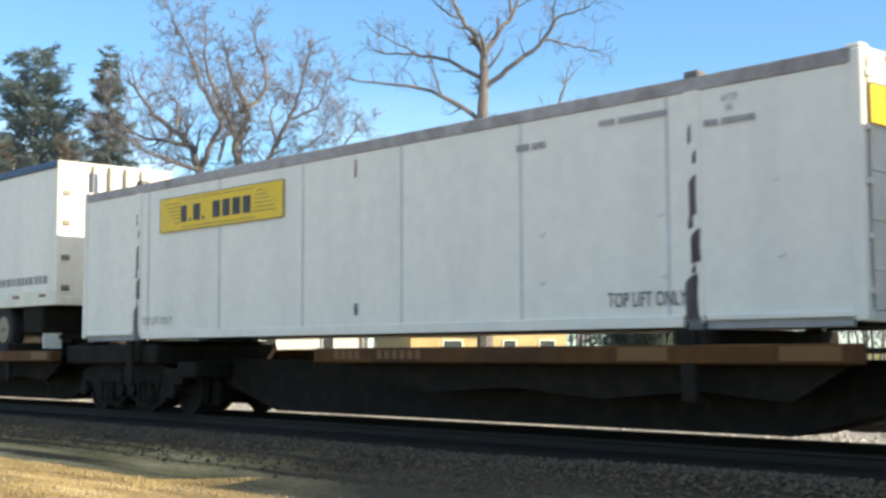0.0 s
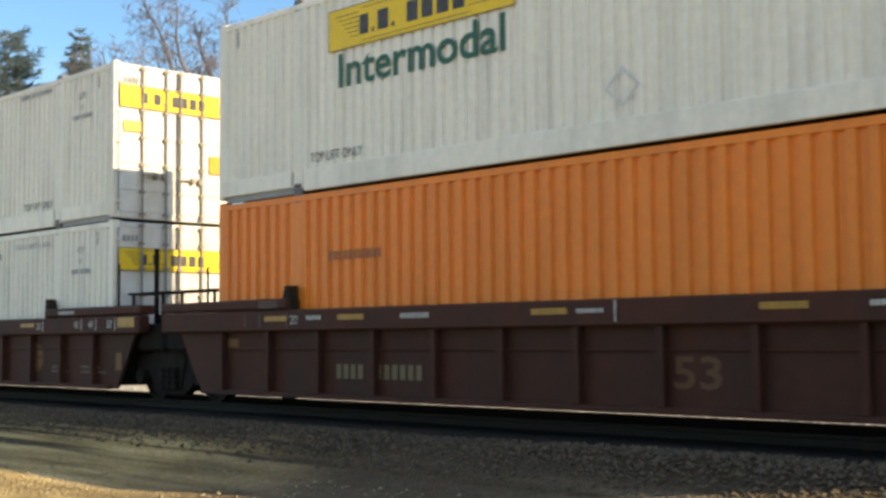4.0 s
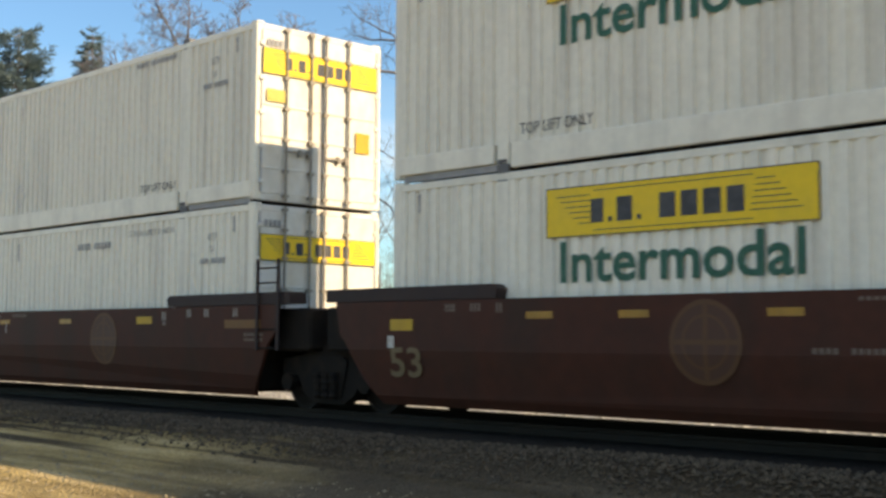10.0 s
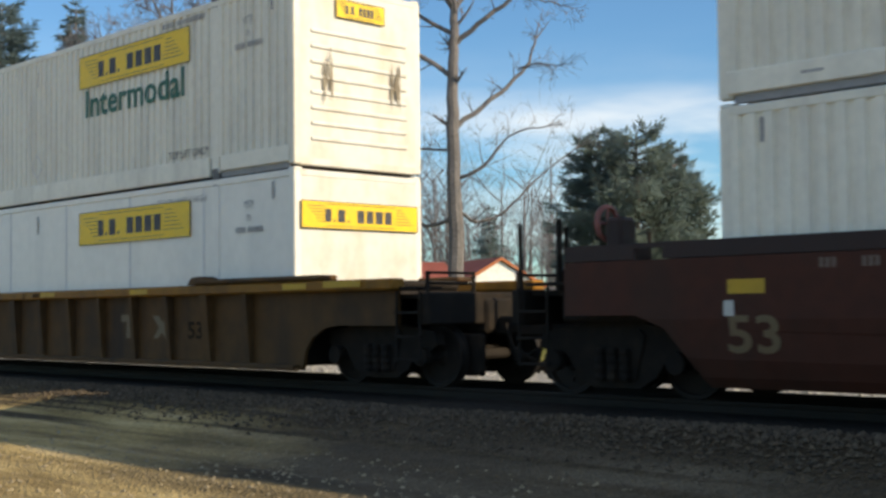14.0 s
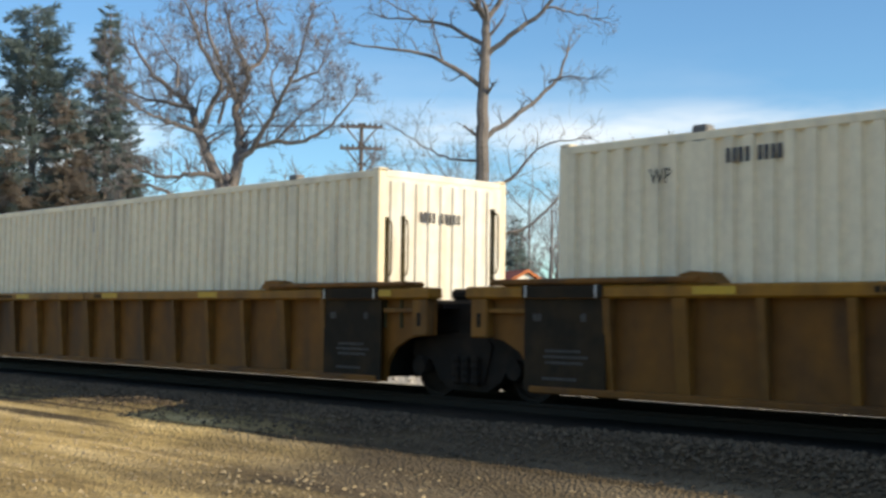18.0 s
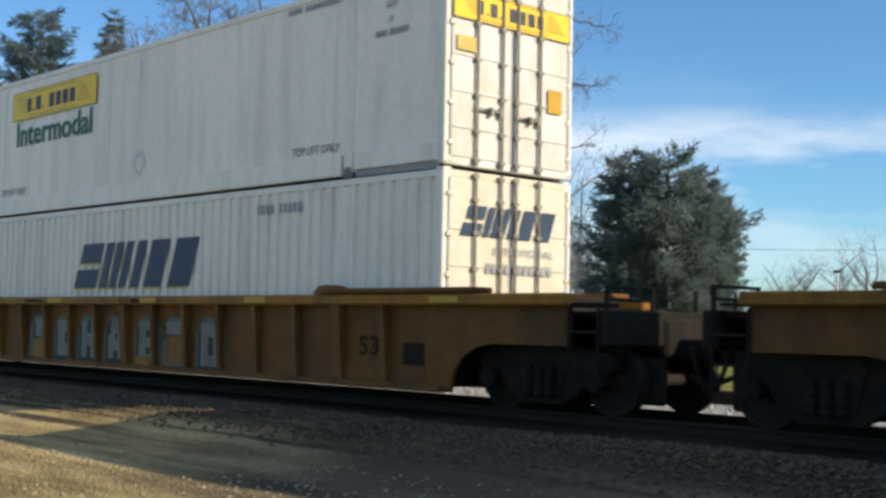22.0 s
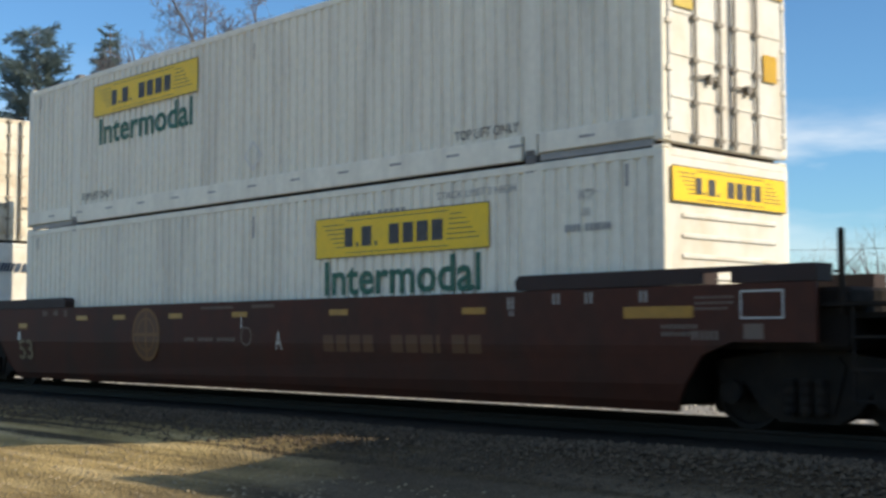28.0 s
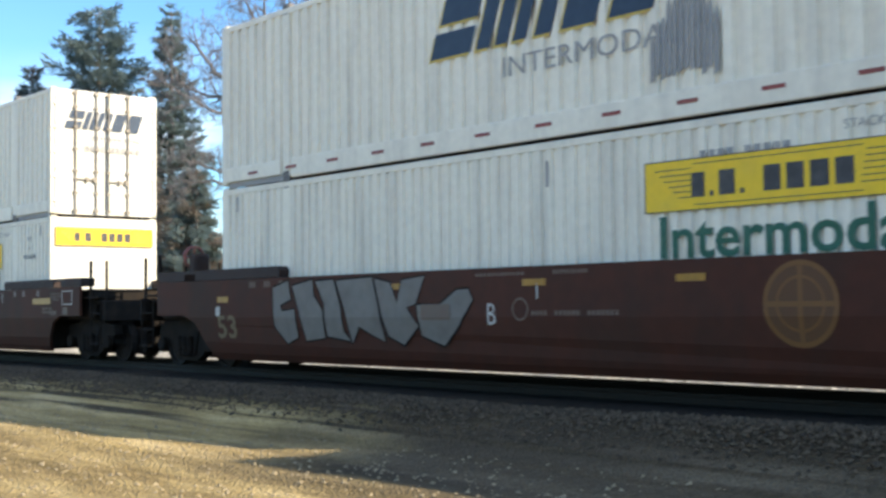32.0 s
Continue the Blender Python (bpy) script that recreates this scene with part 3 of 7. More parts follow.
    part("roof", stored(("roof", h, wall.name), lambda: Build().box(-LEN + 0.08, -0.08, -HALF + 0.07, HALF - 0.07, h - 0.07, h - 0.03).mesh("roof", wall)), box)
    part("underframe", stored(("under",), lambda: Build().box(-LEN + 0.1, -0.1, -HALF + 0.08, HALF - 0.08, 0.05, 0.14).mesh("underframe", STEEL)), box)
    part("rear_wall", stored(("rear", h, wall.name), lambda: Build().box(-LEN + 0.03, -LEN + 0.08, -HALF + 0.12, HALF - 0.12, 0.1, h - 0.05).mesh("rear_wall", wall)), box)
    dm = doormat or DOORWHITE
    part("header", stored(("header", h, dm.name), lambda: Build().block(-0.12, 0.0, -HALF + 0.12, HALF - 0.12, h - 0.13, h - 0.03, 0.01).mesh("header", dm)), box)
    part("threshold", stored(("sill", dm.name), lambda: Build().block(-0.12, 0.0, -HALF + 0.12, HALF - 0.12, 0.04, 0.16, 0.01).mesh("threshold", dm)), box)
    if front == "doors":
        add_doors(box, h, dm)
        door_recess(box, h)
    else:
        part("end_wall", stored(("endwall", h, dm.name), lambda: Build().box(-0.05, 0.0, -HALF + 0.12, HALF - 0.12, 0.15, h - 0.13).mesh("end_wall", dm)), box)
        for i in range(8 if front == "ribs" else 0):
            part("rib", stored(("erib", dm.name), lambda: Build().block(-0.01, 0.026, -0.98, 0.98, 0, 0.06, 0.012).mesh("rib", dm)), box, (0, 0, 0.42 + 0.235 * i))
        for i in range(9 if front == "fold" else 0):
            part("rib", stored(("efold", h, dm.name), lambda: Build().block(-0.01, 0.03, 0, 0.13, 0.2, h - 0.18, 0.012).mesh("rib", dm)), box, (0, -1.1 + 0.245 * i, 0))
    return box


def scuffs(box, seed, spots, mat=None):
    """Thin dark scrapes that run down the side wall."""
    rnd = random.Random(seed)
    for x, n in spots:
        for _ in range(n):
            h = round(rnd.uniform(0.3, 1.6), 1)
            part("scrape", shape(("scrape", h), [(0, 0), (0.022, 0.1), (0.03, h * 0.7), (0.012, h), (-0.008, h * 0.6)], mat or PALEINK), box, (x + rnd.uniform(-0.6, 0.6), -HALF - 0.007, rnd.uniform(0.35, 2.5 - h)))


def carrier_marks(box, where, upper, intermodal=True, dz=0.0):
    """Yellow sign and green word of the commonest boxes; where: front or rear half."""
    x = -13.36 if where == "rear" else -6.41
    pillow_logo(box, x, 1.98 + dz)
    if intermodal:
        side_word(box, "Intermodal", x + 0.21, 1.43 + dz, 3.27, 0.50, GREEN, bold=0.018)
    small_marks(box, upper, dz)


def small_marks(box, upper, dz=0.0):
    if upper:
        side_word(box, "TOP LIFT ONLY", -3.41, 0.40, 1.17, 0.13)
        side_word(box, "TOP LIFT ONLY", -LEN + 2.35, 0.42, 1.17, 0.14, INK)
        side_bars(box, -3.6, TALL - 0.26, 14, 1.3, 0.085)
        part("rust_outline", stored("rustdiamond", lambda: Build().lathe([(0.25, 0), (0.205, 0)], 4, caps=False).mesh("rust_outline", DUSTLINE)), box, (-8.07, -HALF - 0.009, 0.70), "rusty outline of a lost placard")
        part("lettering", bars([0.02], 0.3, 0.02, PALEINK), box, (-8.07, -HALF - 0.008, 2.25))
    else:
        side_word(box, "STACK LIMIT 3 HIGH", -3.75, TALL - 0.36, 1.45, 0.10, PALEINK)
        side_bars(box, -5.6, TALL - 0.52, 10, 1.25, 0.12, PALEINK)
        part("lettering", bars([0.05], 0.34, 0.02, PALEINK), box, (-8.07, -HALF - 0.008, TALL - 0.62))
    side_word(box, "WTP", -1.28, TALL - 0.56, 0.26, 0.13, PALEINK)
    side_word(box, "OR", -1.22, TALL - 0.75, 0.13, 0.10, PALEINK)
    side_bars(box, -1.48, TALL - 0.93, 11, 0.72, 0.09)
    for xx in (-0.55, -LEN + 0.5):
        part("lettering", bars([0.045], 0.26, 0.02, PALEINK), box, (xx, -HALF - 0.008, TALL - 0.45))


def parcel_marks(box, upper):
    """Marks of the cream boxes with a grey diamond."""
    side_word(box, "WP", -14.78, TALL - 0.58, 0.30, 0.17, INK)
    side_bars(box, -13.75, TALL - 0.42, 9, 0.72, 0.16, INK)
    if upper:
        diamond(box, -8.08, 0.60, 0.23)
        side_word(box, "53", -LEN + 0.35, 0.42, 0.30, 0.17, PALEINK)
        part("notice", plate(0.2, 0.13, EMBLEM), box, (-1.72, -HALF - 0.008, 0.46))
        part("notice", plate(0.2, 0.13, EMBLEM), box, (-14.6, -HALF - 0.008, 0.46))
    else:
        part("lettering", bars([0.04], 0.3, 0.02, PALEINK), box, (-8.3, -HALF - 0.008, TALL - 0.6))


def end_sign(box, z=2.02, word=False):
    pillow_logo(box, -1.2, z, 2.38, 0.42, 90)
    if word:
        side_word(box, "Intermodal", -0.4, z - 0.2, 0.8, 0.12, PALEINK, 90)


def door_notices(box, upper=True):
    if upper:
        part("notice", plate(0.3, 0.34, AMBERLIT), box, (0.04, 0.72, 0.98), "yellow paper notice", 90)
        part("notice", plate(0.36, 0.2, GOLD), box, (0.04, -1.12, 1.62), "faded ochre notice", 90)
    side_bars(box, -1.12, TALL - 0.38, 4, 0.34, 0.11, PALEINK, 90)


# ---- running gear ----
def wheelset_mesh():
    def make():
        b = Build()
        for s in (-1, 1):
            y = s * 0.745
            b.lathe([(0.06, y - s * 0.12), (0.12, y - s * 0.10), (0.15, y - s * 0.03), (0.37, y - s * 0.045), (0.425, y - s * 0.065), (0.450, y - s * 0.06), (0.450, y - s * 0.035), (0.424, y - s * 0.03), (0.420, y + s * 0.065), (0.37, y + s * 0.06), (0.35, y + s * 0.02), (0.14, y + s * 0.05), (0.11, y + s * 0.10), (0.03, y + s * 0.11)], 28)
            for k in range(5):
                t = 2 * math.pi * k / 5
                b.rod((0.24 * math.cos(t), y + s * 0.03, 0.24 * math.sin(t)), (0.24 * math.cos(t), y + s * 0.05, 0.24 * math.sin(t)), 0.035, n=6)
        b.rod((0, -1.02, 0), (0, 1.02, 0), 0.08, n=10)
        return b.mesh("wheelset", WHEEL, False)
    return stored("wheelset", make)


def side_frame_mesh():
    def make():
        b = Build().prism([(-1.12, 0.16), (-1.08, 0.34), (-0.62, 0.40), (-0.36, 0.46), (0.36, 0.46), (0.62, 0.40), (1.08, 0.34), (1.12, 0.16), (0.98, 0.06), (0.76, 0.10), (0.58, -0.16), (0.34, -0.30), (-0.34, -0.30), (-0.58, -0.16), (-0.76, 0.10), (-0.98, 0.06)], -0.09, 0.09)
        b.prism([(-0.44, 0.30), (-0.36, 0.38), (0.36, 0.38), (0.44, 0.30), (0.30, -0.20), (-0.30, -0.20)], -0.12, -0.088)
        return b.mesh("side_frame", STEEL)
    return stored("side_frame", make)


def bolster_mesh():
    def make():
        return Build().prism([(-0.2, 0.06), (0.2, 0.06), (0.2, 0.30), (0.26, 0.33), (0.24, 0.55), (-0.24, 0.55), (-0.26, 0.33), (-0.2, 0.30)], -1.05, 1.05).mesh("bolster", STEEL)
    return stored("bolster", make)


WHEELSETS = []            # (wheelset, the car's front at 0 s plus its place on the car)
AXLE = RAIL + 0.42


def truck(car, x):
    fr = part("truck", bolster_mesh(), car, (x, 0, AXLE), "black cast-steel truck with springs")
    for s in (-1, 1):
        part("side_frame", side_frame_mesh(), fr, (0, s * 1.0, 0), rz=0 if s < 0 else 180)
        for xx in (-0.18, 0.0, 0.18):
            part("spring", stored("spring", lambda: Build().lathe([(0.055, -0.24), (0.075, -0.2), (0.06, -0.15), (0.075, -0.1), (0.06, -0.05), (0.075, 0.0), (0.06, 0.05), (0.075, 0.1), (0.055, 0.14)], 8, 'z').mesh("spring", STEEL)), fr, (xx, s * 1.15, 0.02))
        for xx in (-0.89, 0.89):
            part("journal", stored("journal", lambda: Build().lathe([(0.13, -0.06), (0.13, 0.04), (0.10, 0.07)], 12).mesh("journal", STEEL)), fr, (xx, s * 1.13, 0))
    part("rigging", stored("rigging", lambda: Build().block(-1.5, 1.5, -0.62, -0.50, -0.27, 0.30, 0.04).block(-0.5, 0.5, -0.62, 0.62, -0.24, 0.1, 0.04).mesh("rigging", STEEL)), fr, label="dark brake rigging")
    for xx in (-0.68, 0.68):
        part("brake_beam", stored("brakebeam", lambda: Build().block(-0.065, 0.065, -0.8, 0.8, -0.05, 0.12, 0.02).mesh("brake_beam", STEEL)), fr, (xx, 0, 0))
    for xx in (-0.89, 0.89):
        w = part("wheelset", wheelset_mesh(), fr, (xx, 0, 0), "pair of steel wheels on an axle")
        WHEELSETS.append((w, car.location.x + x + xx, xx))
    return fr


MID = -LEN / 2


def sided(key, make, name, car, label="", both=True, flip=False):
    """A piece on the camera's side and its twin on the far side."""
    me = stored(key, make)
    a = part(name, me, car, label=label)
    if both:
        b = part(name, me, car, (2 * MID, 0, 0), rz=180)
    return a


def end_fittings(car, s, kind, paint, colour, loops=(), brake=False):
    """The end of a unit: s = 1 at the front; an articulated joint or a coupler with its steps, rails and poles."""
    def X(v):
        return v if s > 0 else 2 * MID - v
    me = []
    if kind == "joint":
        me.append(("end_deck", ("edeck", s, paint.name), lambda: Build().box(*sorted((X(0.1), X(1.25))), -1.2, 1.2, 1.30, 1.36), STEEL))
        me.append(("draft_sill", ("dsill", s), lambda: Build().block(*sorted((X(-0.2), X(1.75))), -0.45, 0.45, 0.85, 1.28, 0.04), STEEL))
    else:
        me.append(("end_deck", ("cdeck", s, paint.name), lambda: Build().box(*sorted((X(0.1), X(2.9))), -1.25, 1.25, 1.30, 1.36), STEEL))
        me.append(("draft_sill", ("csill", s), lambda: Build().block(*sorted((X(-0.2), X(3.0))), -0.35, 0.35, 0.82, 1.30, 0.04), STEEL))
        me.append(("coupler", ("coup", s), lambda: Build().block(*sorted((X(2.9), X(3.55))), -0.12, 0.12, 0.80, 1.05, 0.03).block(*sorted((X(3.4), X(3.72))), -0.2, 0.24, 0.76, 1.10, 0.05).rod((X(3.3), -0.3, 0.95), (X(3.5), -0.3, 0.45), 0.03, n=6).rod((X(3.5), -0.3, 0.45), (X(3.9), -0.3, 0.62), 0.03, n=6), STEEL))
        me.append(("end_sill", ("esill", s, paint.name), lambda: Build().block(*sorted((X(2.75), X(2.95))), -1.4, 1.4, 0.95, 1.38, 0.02), STEEL))
        tall = 1.66 if paint == AMBER else 2.18
        for yy in (-1.32, -0.45, 0.45, 1.32):
            me.append(("stanchion", ("stan", s, yy, tall), lambda yy=yy: Build().rod((X(2.85), yy, 1.35), (X(2.85), yy, tall), 0.03, n=6), STEEL))
        if paint != AMBER:
            me.append(("stanchion", ("stan2", s), lambda: Build().rod((X(2.2), -1.36, 1.35), (X(2.2), -1.36, 2.2), 0.035, n=6), STEEL))
        for zz in ((1.5, 1.64) if paint == AMBER else (1.56,)):
            me.append(("grab_rail", ("grail", s, zz), lambda zz=zz: Build().rod((X(2.85), -0.45, zz), (X(2.85), -1.32, zz), 0.02, n=6), STEEL))
        def steps():
            b = Build()
            for xx in (2.35, 2.8):
                b.rod((X(xx), -1.42, 0.45), (X(xx), -1.42, 1.4), 0.02, n=6)
            for zz in (0.47, 0.78, 1.1):
                b.box(*sorted((X(2.33), X(2.82))), -1.46, -1.38, zz, zz + 0.03)
            return b
        me.append(("step", ("steps", s), steps, STEEL))
        if s < 0 and brake:
            me.append(("brake_stand", ("bstand",), lambda: Build().block(*sorted((X(1.6), X(1.85))), -0.95, -0.62, 1.36, 2.22, 0.04), BROWNDARK))
            me.append(("brake_wheel", ("bwheel",), lambda: Build().lathe([(0.19, X(1.89)), (0.23, X(1.91)), (0.23, X(1.95)), (0.19, X(1.96))], 20, 'x', (0, -0.78, 2.16), caps=False).rod((X(1.92), -0.99, 2.16), (X(1.92), -0.57, 2.16), 0.02, n=6).rod((X(1.92), -0.78, 1.95), (X(1.92), -0.78, 2.37), 0.02, n=6), FADEDRED))
        me.append(("walkway", ("walkway", s), lambda: Build().box(*sorted((X(0.3), X(2.7))), -1.42, -0.9, 1.42, 1.46), STEEL))
    for name, key, make, mat in me:
        part(name, stored(key, lambda: make().mesh(name, mat)), car)
    # upright posts with a wire loop beside the box
    def loop():
        b = Build().rod((0, 0, -0.35), (0, 0, 1.18), 0.032, n=8)
        for a, c in (((0, 0, 1.14), (0.085, 0, 1.11)), ((0.085, 0, 1.11), (0.10, 0, 1.04)), ((0.10, 0, 1.04), (0.10, 0, 0.44)), ((0.10, 0, 0.44), (0.075, 0, 0.38)), ((0.075, 0, 0.38), (0, 0, 0.36))):
            b.rod(a, c, 0.011, n=6)
        return b.mesh("grab_loop", OLIVEPOST)
    for lx, ly in loops:
        part("grab_loop", stored("grabloop", loop), car, (X(lx), ly, 1.38), "sooty post with a wire grab loop")


def brown_end(car, s, ribbed):
    """Posts, rails, ladder and hose shelf over an articulated joint."""
    def X(v):
        return v if s > 0 else 2 * MID - v
    if ribbed:
        posts = ((0.34, -1.36, 2.48, 0.022), (0.86, -0.92, 2.74, 0.045)) if s > 0 else ((0.62, -0.55, 2.80, 0.05), (0.30, -1.30, 2.3, 0.02))
        for xx, yy, top, r in posts:
            part("end_post", stored(("epost", s, xx), lambda: Build().rod((X(xx), yy, 1.36), (X(xx), yy, top), r, n=8).mesh("end_post", STEEL)), car, label="dark upright end post")
        part("hose_shelf", stored(("shelf", s), lambda: Build().box(*sorted((X(0.30), X(1.75))), -1.15, -0.75, 1.93, 1.97).rod((X(0.4), -1.1, 1.36), (X(0.4), -1.1, 1.93), 0.03, n=6).rod((X(1.35), -1.1, 1.36), (X(1.35), -1.1, 1.93), 0.03, n=6).mesh("hose_shelf", STEEL)), car, label="dark shelf over the joint")
        return
    if s > 0:
        for xx in (0.46, 0.98):
            part("ladder_rail", stored(("sladder", xx), lambda: Build().block(xx - 0.03, xx + 0.03, -1.56, -1.525, 0.98, 2.36, 0.008).mesh("ladder_rail", BROWNDARK)), car, label="sooty ladder rail")
        for zz in (1.02, 1.30, 2.00, 2.22):
            part("rung", stored(("srung", zz), lambda: Build().rod((0.46, -1.54, zz), (0.98, -1.54, zz), 0.014, n=6).mesh("rung", STEEL)), car)
    part("hose_bracket", stored(("sbracket", s), lambda: Build().block(*sorted((X(1.05), X(1.45))), -0.5, 0.5, 1.62, 1.90, 0.04).mesh("hose_bracket", STEEL)), car)


def dark_joint(car, s, wide=0.9):
    a, b = (0.7, 1.62) if s > 0 else (2 * MID - 1.62, 2 * MID - 0.7)
    part("bulkhead", stored(("djoint", s, wide), lambda: Build().block(a, b, -wide, wide, 0.95, 1.42, 0.05).block((a + b) / 2 - 0.3, (a + b) / 2 + 0.3, -wide * 0.8, wide * 0.8, 1.42, 1.58, 0.05).mesh("bulkhead", STEEL)), car)


def side_marks(car, y, z, xs, w=0.5, h=0.075, mat=None):
    for x in xs:
        part("reflector", plate(w, h, mat or REFLECT), car, (x, y, z), "yellow reflective strip")


def stencils(car, y, spots, mat=None):
    for x, z, n, w, h in spots:
        unit = w / (n * 1.5)
        part("small_print", bars([unit] * n, h, unit * 0.5, mat or STENCIL), car, (x, y, z))


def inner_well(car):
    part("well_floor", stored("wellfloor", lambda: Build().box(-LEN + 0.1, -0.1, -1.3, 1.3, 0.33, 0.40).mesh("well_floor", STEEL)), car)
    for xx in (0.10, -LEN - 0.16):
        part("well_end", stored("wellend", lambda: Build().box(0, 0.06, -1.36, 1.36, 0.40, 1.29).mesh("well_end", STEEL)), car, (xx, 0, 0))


def ribbed_well(x, front, rear, label):
    """Red-brown well car unit with posts down its sides."""
    car = thing("well_car", label, "railcar", "railcars of the train", pose(x, TRACK_Y, 0))
    tip = 0.86
    def panel():
        return Build().prism([(-LEN - 0.3, 0.29), (0.32, 0.29), (0.58, 0.66), (0.86, 1.12), (0.95, 1.26), (-LEN - 0.95, 1.26), (-LEN - 0.86, 1.12), (-LEN - 0.58, 0.66)], -1.39, -1.33).block(-LEN - 0.2, 0.2, -1.50, -1.36, 0.285, 0.36, 0.015).mesh("side_panel", BROWN)
    sided("rpanel", panel, "side_panel", car)
    sided("rchord", lambda: Build().block(-LEN - 1.3, 1.3, -1.54, -1.32, 1.25, 1.565, 0.025).mesh("top_chord", BROWN), "top_chord", car)
    for s in (1, -1):
        a, b = (-2.08, 1.34) if s > 0 else (2 * MID - 1.34, 2 * MID + 2.08)
        sided(("rcap", s), lambda: Build().block(a, b, -1.54, -1.24, 1.575, 1.735, 0.03).mesh("end_cap", BROWN), "end_cap", car)
        g = -2.12 if s > 0 else 2 * MID + 1.87
        sided(("rguide", s), lambda: Build().prism([(g, 1.565), (g + 0.25, 1.565), (g + (0.22 if s < 0 else 0.12), 1.92), (g + (0.12 if s < 0 else 0.02), 1.92)], -1.5, -1.34).mesh("guide", BLACKPANEL), "guide", car, "dark container guide")
        end_fittings(car, s, front if s > 0 else rear, BROWNDARK, BROWN)
        if (front if s > 0 else rear) == "joint":
            brown_end(car, s, True)
        dark_joint(car, s, 1.25)
    for i in range(14):
        xx = -LEN + 0.35 + i * (LEN - 0.7) / 13
        part("post", stored("rpost", lambda: Build().prism([(-0.045, 0.36), (0.045, 0.36), (0.045, 1.25), (-0.045, 1.25)], -1.505, -1.39).mesh("post", BROWN)), car, (xx, 0, 0))
        part("post", stored("rpost", None), car, (xx, 0, 0), rz=180)
    part("stiffener", stored("rstiff", lambda: Build().block(-LEN + 0.2, -0.2, -1.425, -1.39, 0.97, 1.0, 0.008).mesh("stiffener", BROWN)), car)
    inner_well(car)
    side_marks(car, -1.546, 1.40, (-14.6, -12.9, -9.3, -6.2, -3.0), 0.55)
    side_marks(car, -1.546, 1.36, (0.62,), 0.55, 0.17)
    stencils(car, -1.547, [(-13.6, 1.41, 6, 0.34, 0.06), (-11.6, 1.40, 9, 0.55, 0.07), (-8.6, 1.41, 8, 0.4, 0.05), (-5.0, 1.41, 9, 0.5, 0.06), (-1.5, 1.62, 10, 0.6, 0.06)])
    for word, xx in (("45", -0.92), ("48", -0.40), ("53", 0.26)):
        part("lettering", lettering(word, 0.17, 0.13, STENCIL), car, (xx, -1.547, 1.36), "white stencilled numerals")
        part("stencil", plate(0.02, 0.2, STENCIL), car, (xx + 0.27, -1.547, 1.32))
    part("stencil", plate(0.02, 0.25, STENCIL), car, (-8.05, -1.547, 1.3))
    part("lettering", lettering("20", 0.17, 0.13, STENCIL), car, (-2.35, -1.547, 1.35))
    part("stencil", plate(0.02, 0.2, STENCIL), car, (-2.10, -1.547, 1.32))
    part("lettering", lettering("20", 0.17, 0.13, STENCIL), car, (-13.98, -1.547, 1.35))
    for xx, hh in ((-14.06, 0.2), (-14.72, 0.18), (-15.1, 0.16)):
        part("stencil", plate(0.02, 0.2, STENCILDIM), car, (xx, -1.547, 1.31))
    for zz in (1.60, 1.64, 1.68):
        part("stencil", plate(0.45, 0.018, STENCILDIM), car, (-14.75, -1.543, zz))
    part("notice", plate(0.28, 0.13, EMBLEM), car, (-15.75, -1.397, 1.02), "ochre notice")
    if front == "coupler":
        stencils(car, -1.40, [(-13.1, 0.58, 4, 0.62, 0.2), (-12.25, 0.58, 6, 0.95, 0.2)], GOLDSTENCIL)
    if rear == "coupler":
        stencils(car, -1.40, [(-12.6, 0.56, 4, 0.6, 0.15), (-11.8, 0.56, 6, 0.9, 0.15)], GOLDSTENCIL)
        part("lettering", lettering("B", 0.14, 0.26, STENCILDIM), car, (-13.8, -1.397, 0.64))
    elif front == "joint":
        part("warning_ring", stored("pale_ring", lambda: Build().lathe([(0.17, 0), (0.135, 0)], 22, caps=False).mesh("warning_ring", STENCILDIM)), car, (-8.7, -1.397, 0.96), "small pale ring")
    stencils(car, -1.40, [(-2.0, 0.55, 9, 0.6, 0.05), (-2.0, 0.63, 9, 0.5, 0.05), (-0.9, 0.55, 12, 0.9, 0.05), (-0.9, 0.64, 12, 0.7, 0.05)], STENCILDIM)
    part("notice", plate(0.2, 0.3, EMBLEM), car, (0.33, -1.402, 0.62), "ochre notice")
    part("lettering", lettering("53", 0.62, 0.36, EMBLEMDARK, 0.02), car, (-7.38, -1.397, 0.56), "worn pale numerals")
    part("emblem", stored("smallemblem", lambda: Build().lathe([(0.27, 0), (0.22, 0)], 28, caps=False).box(-0.03, 0.03, -0.001, 0, -0.22, 0.22).box(-0.22, -0.03, -0.001, 0, -0.03, 0.03).box(0.03, 0.22, -0.001, 0, -0.03, 0.03).mesh("emblem", EMBLEMDARK)), car, (-2.6, -1.397, 0.83), "worn gold ring emblem")
    part("emblem_field", disc(0.215, EMBLEM), car, (-2.6, -1.394, 0.83))
    return car


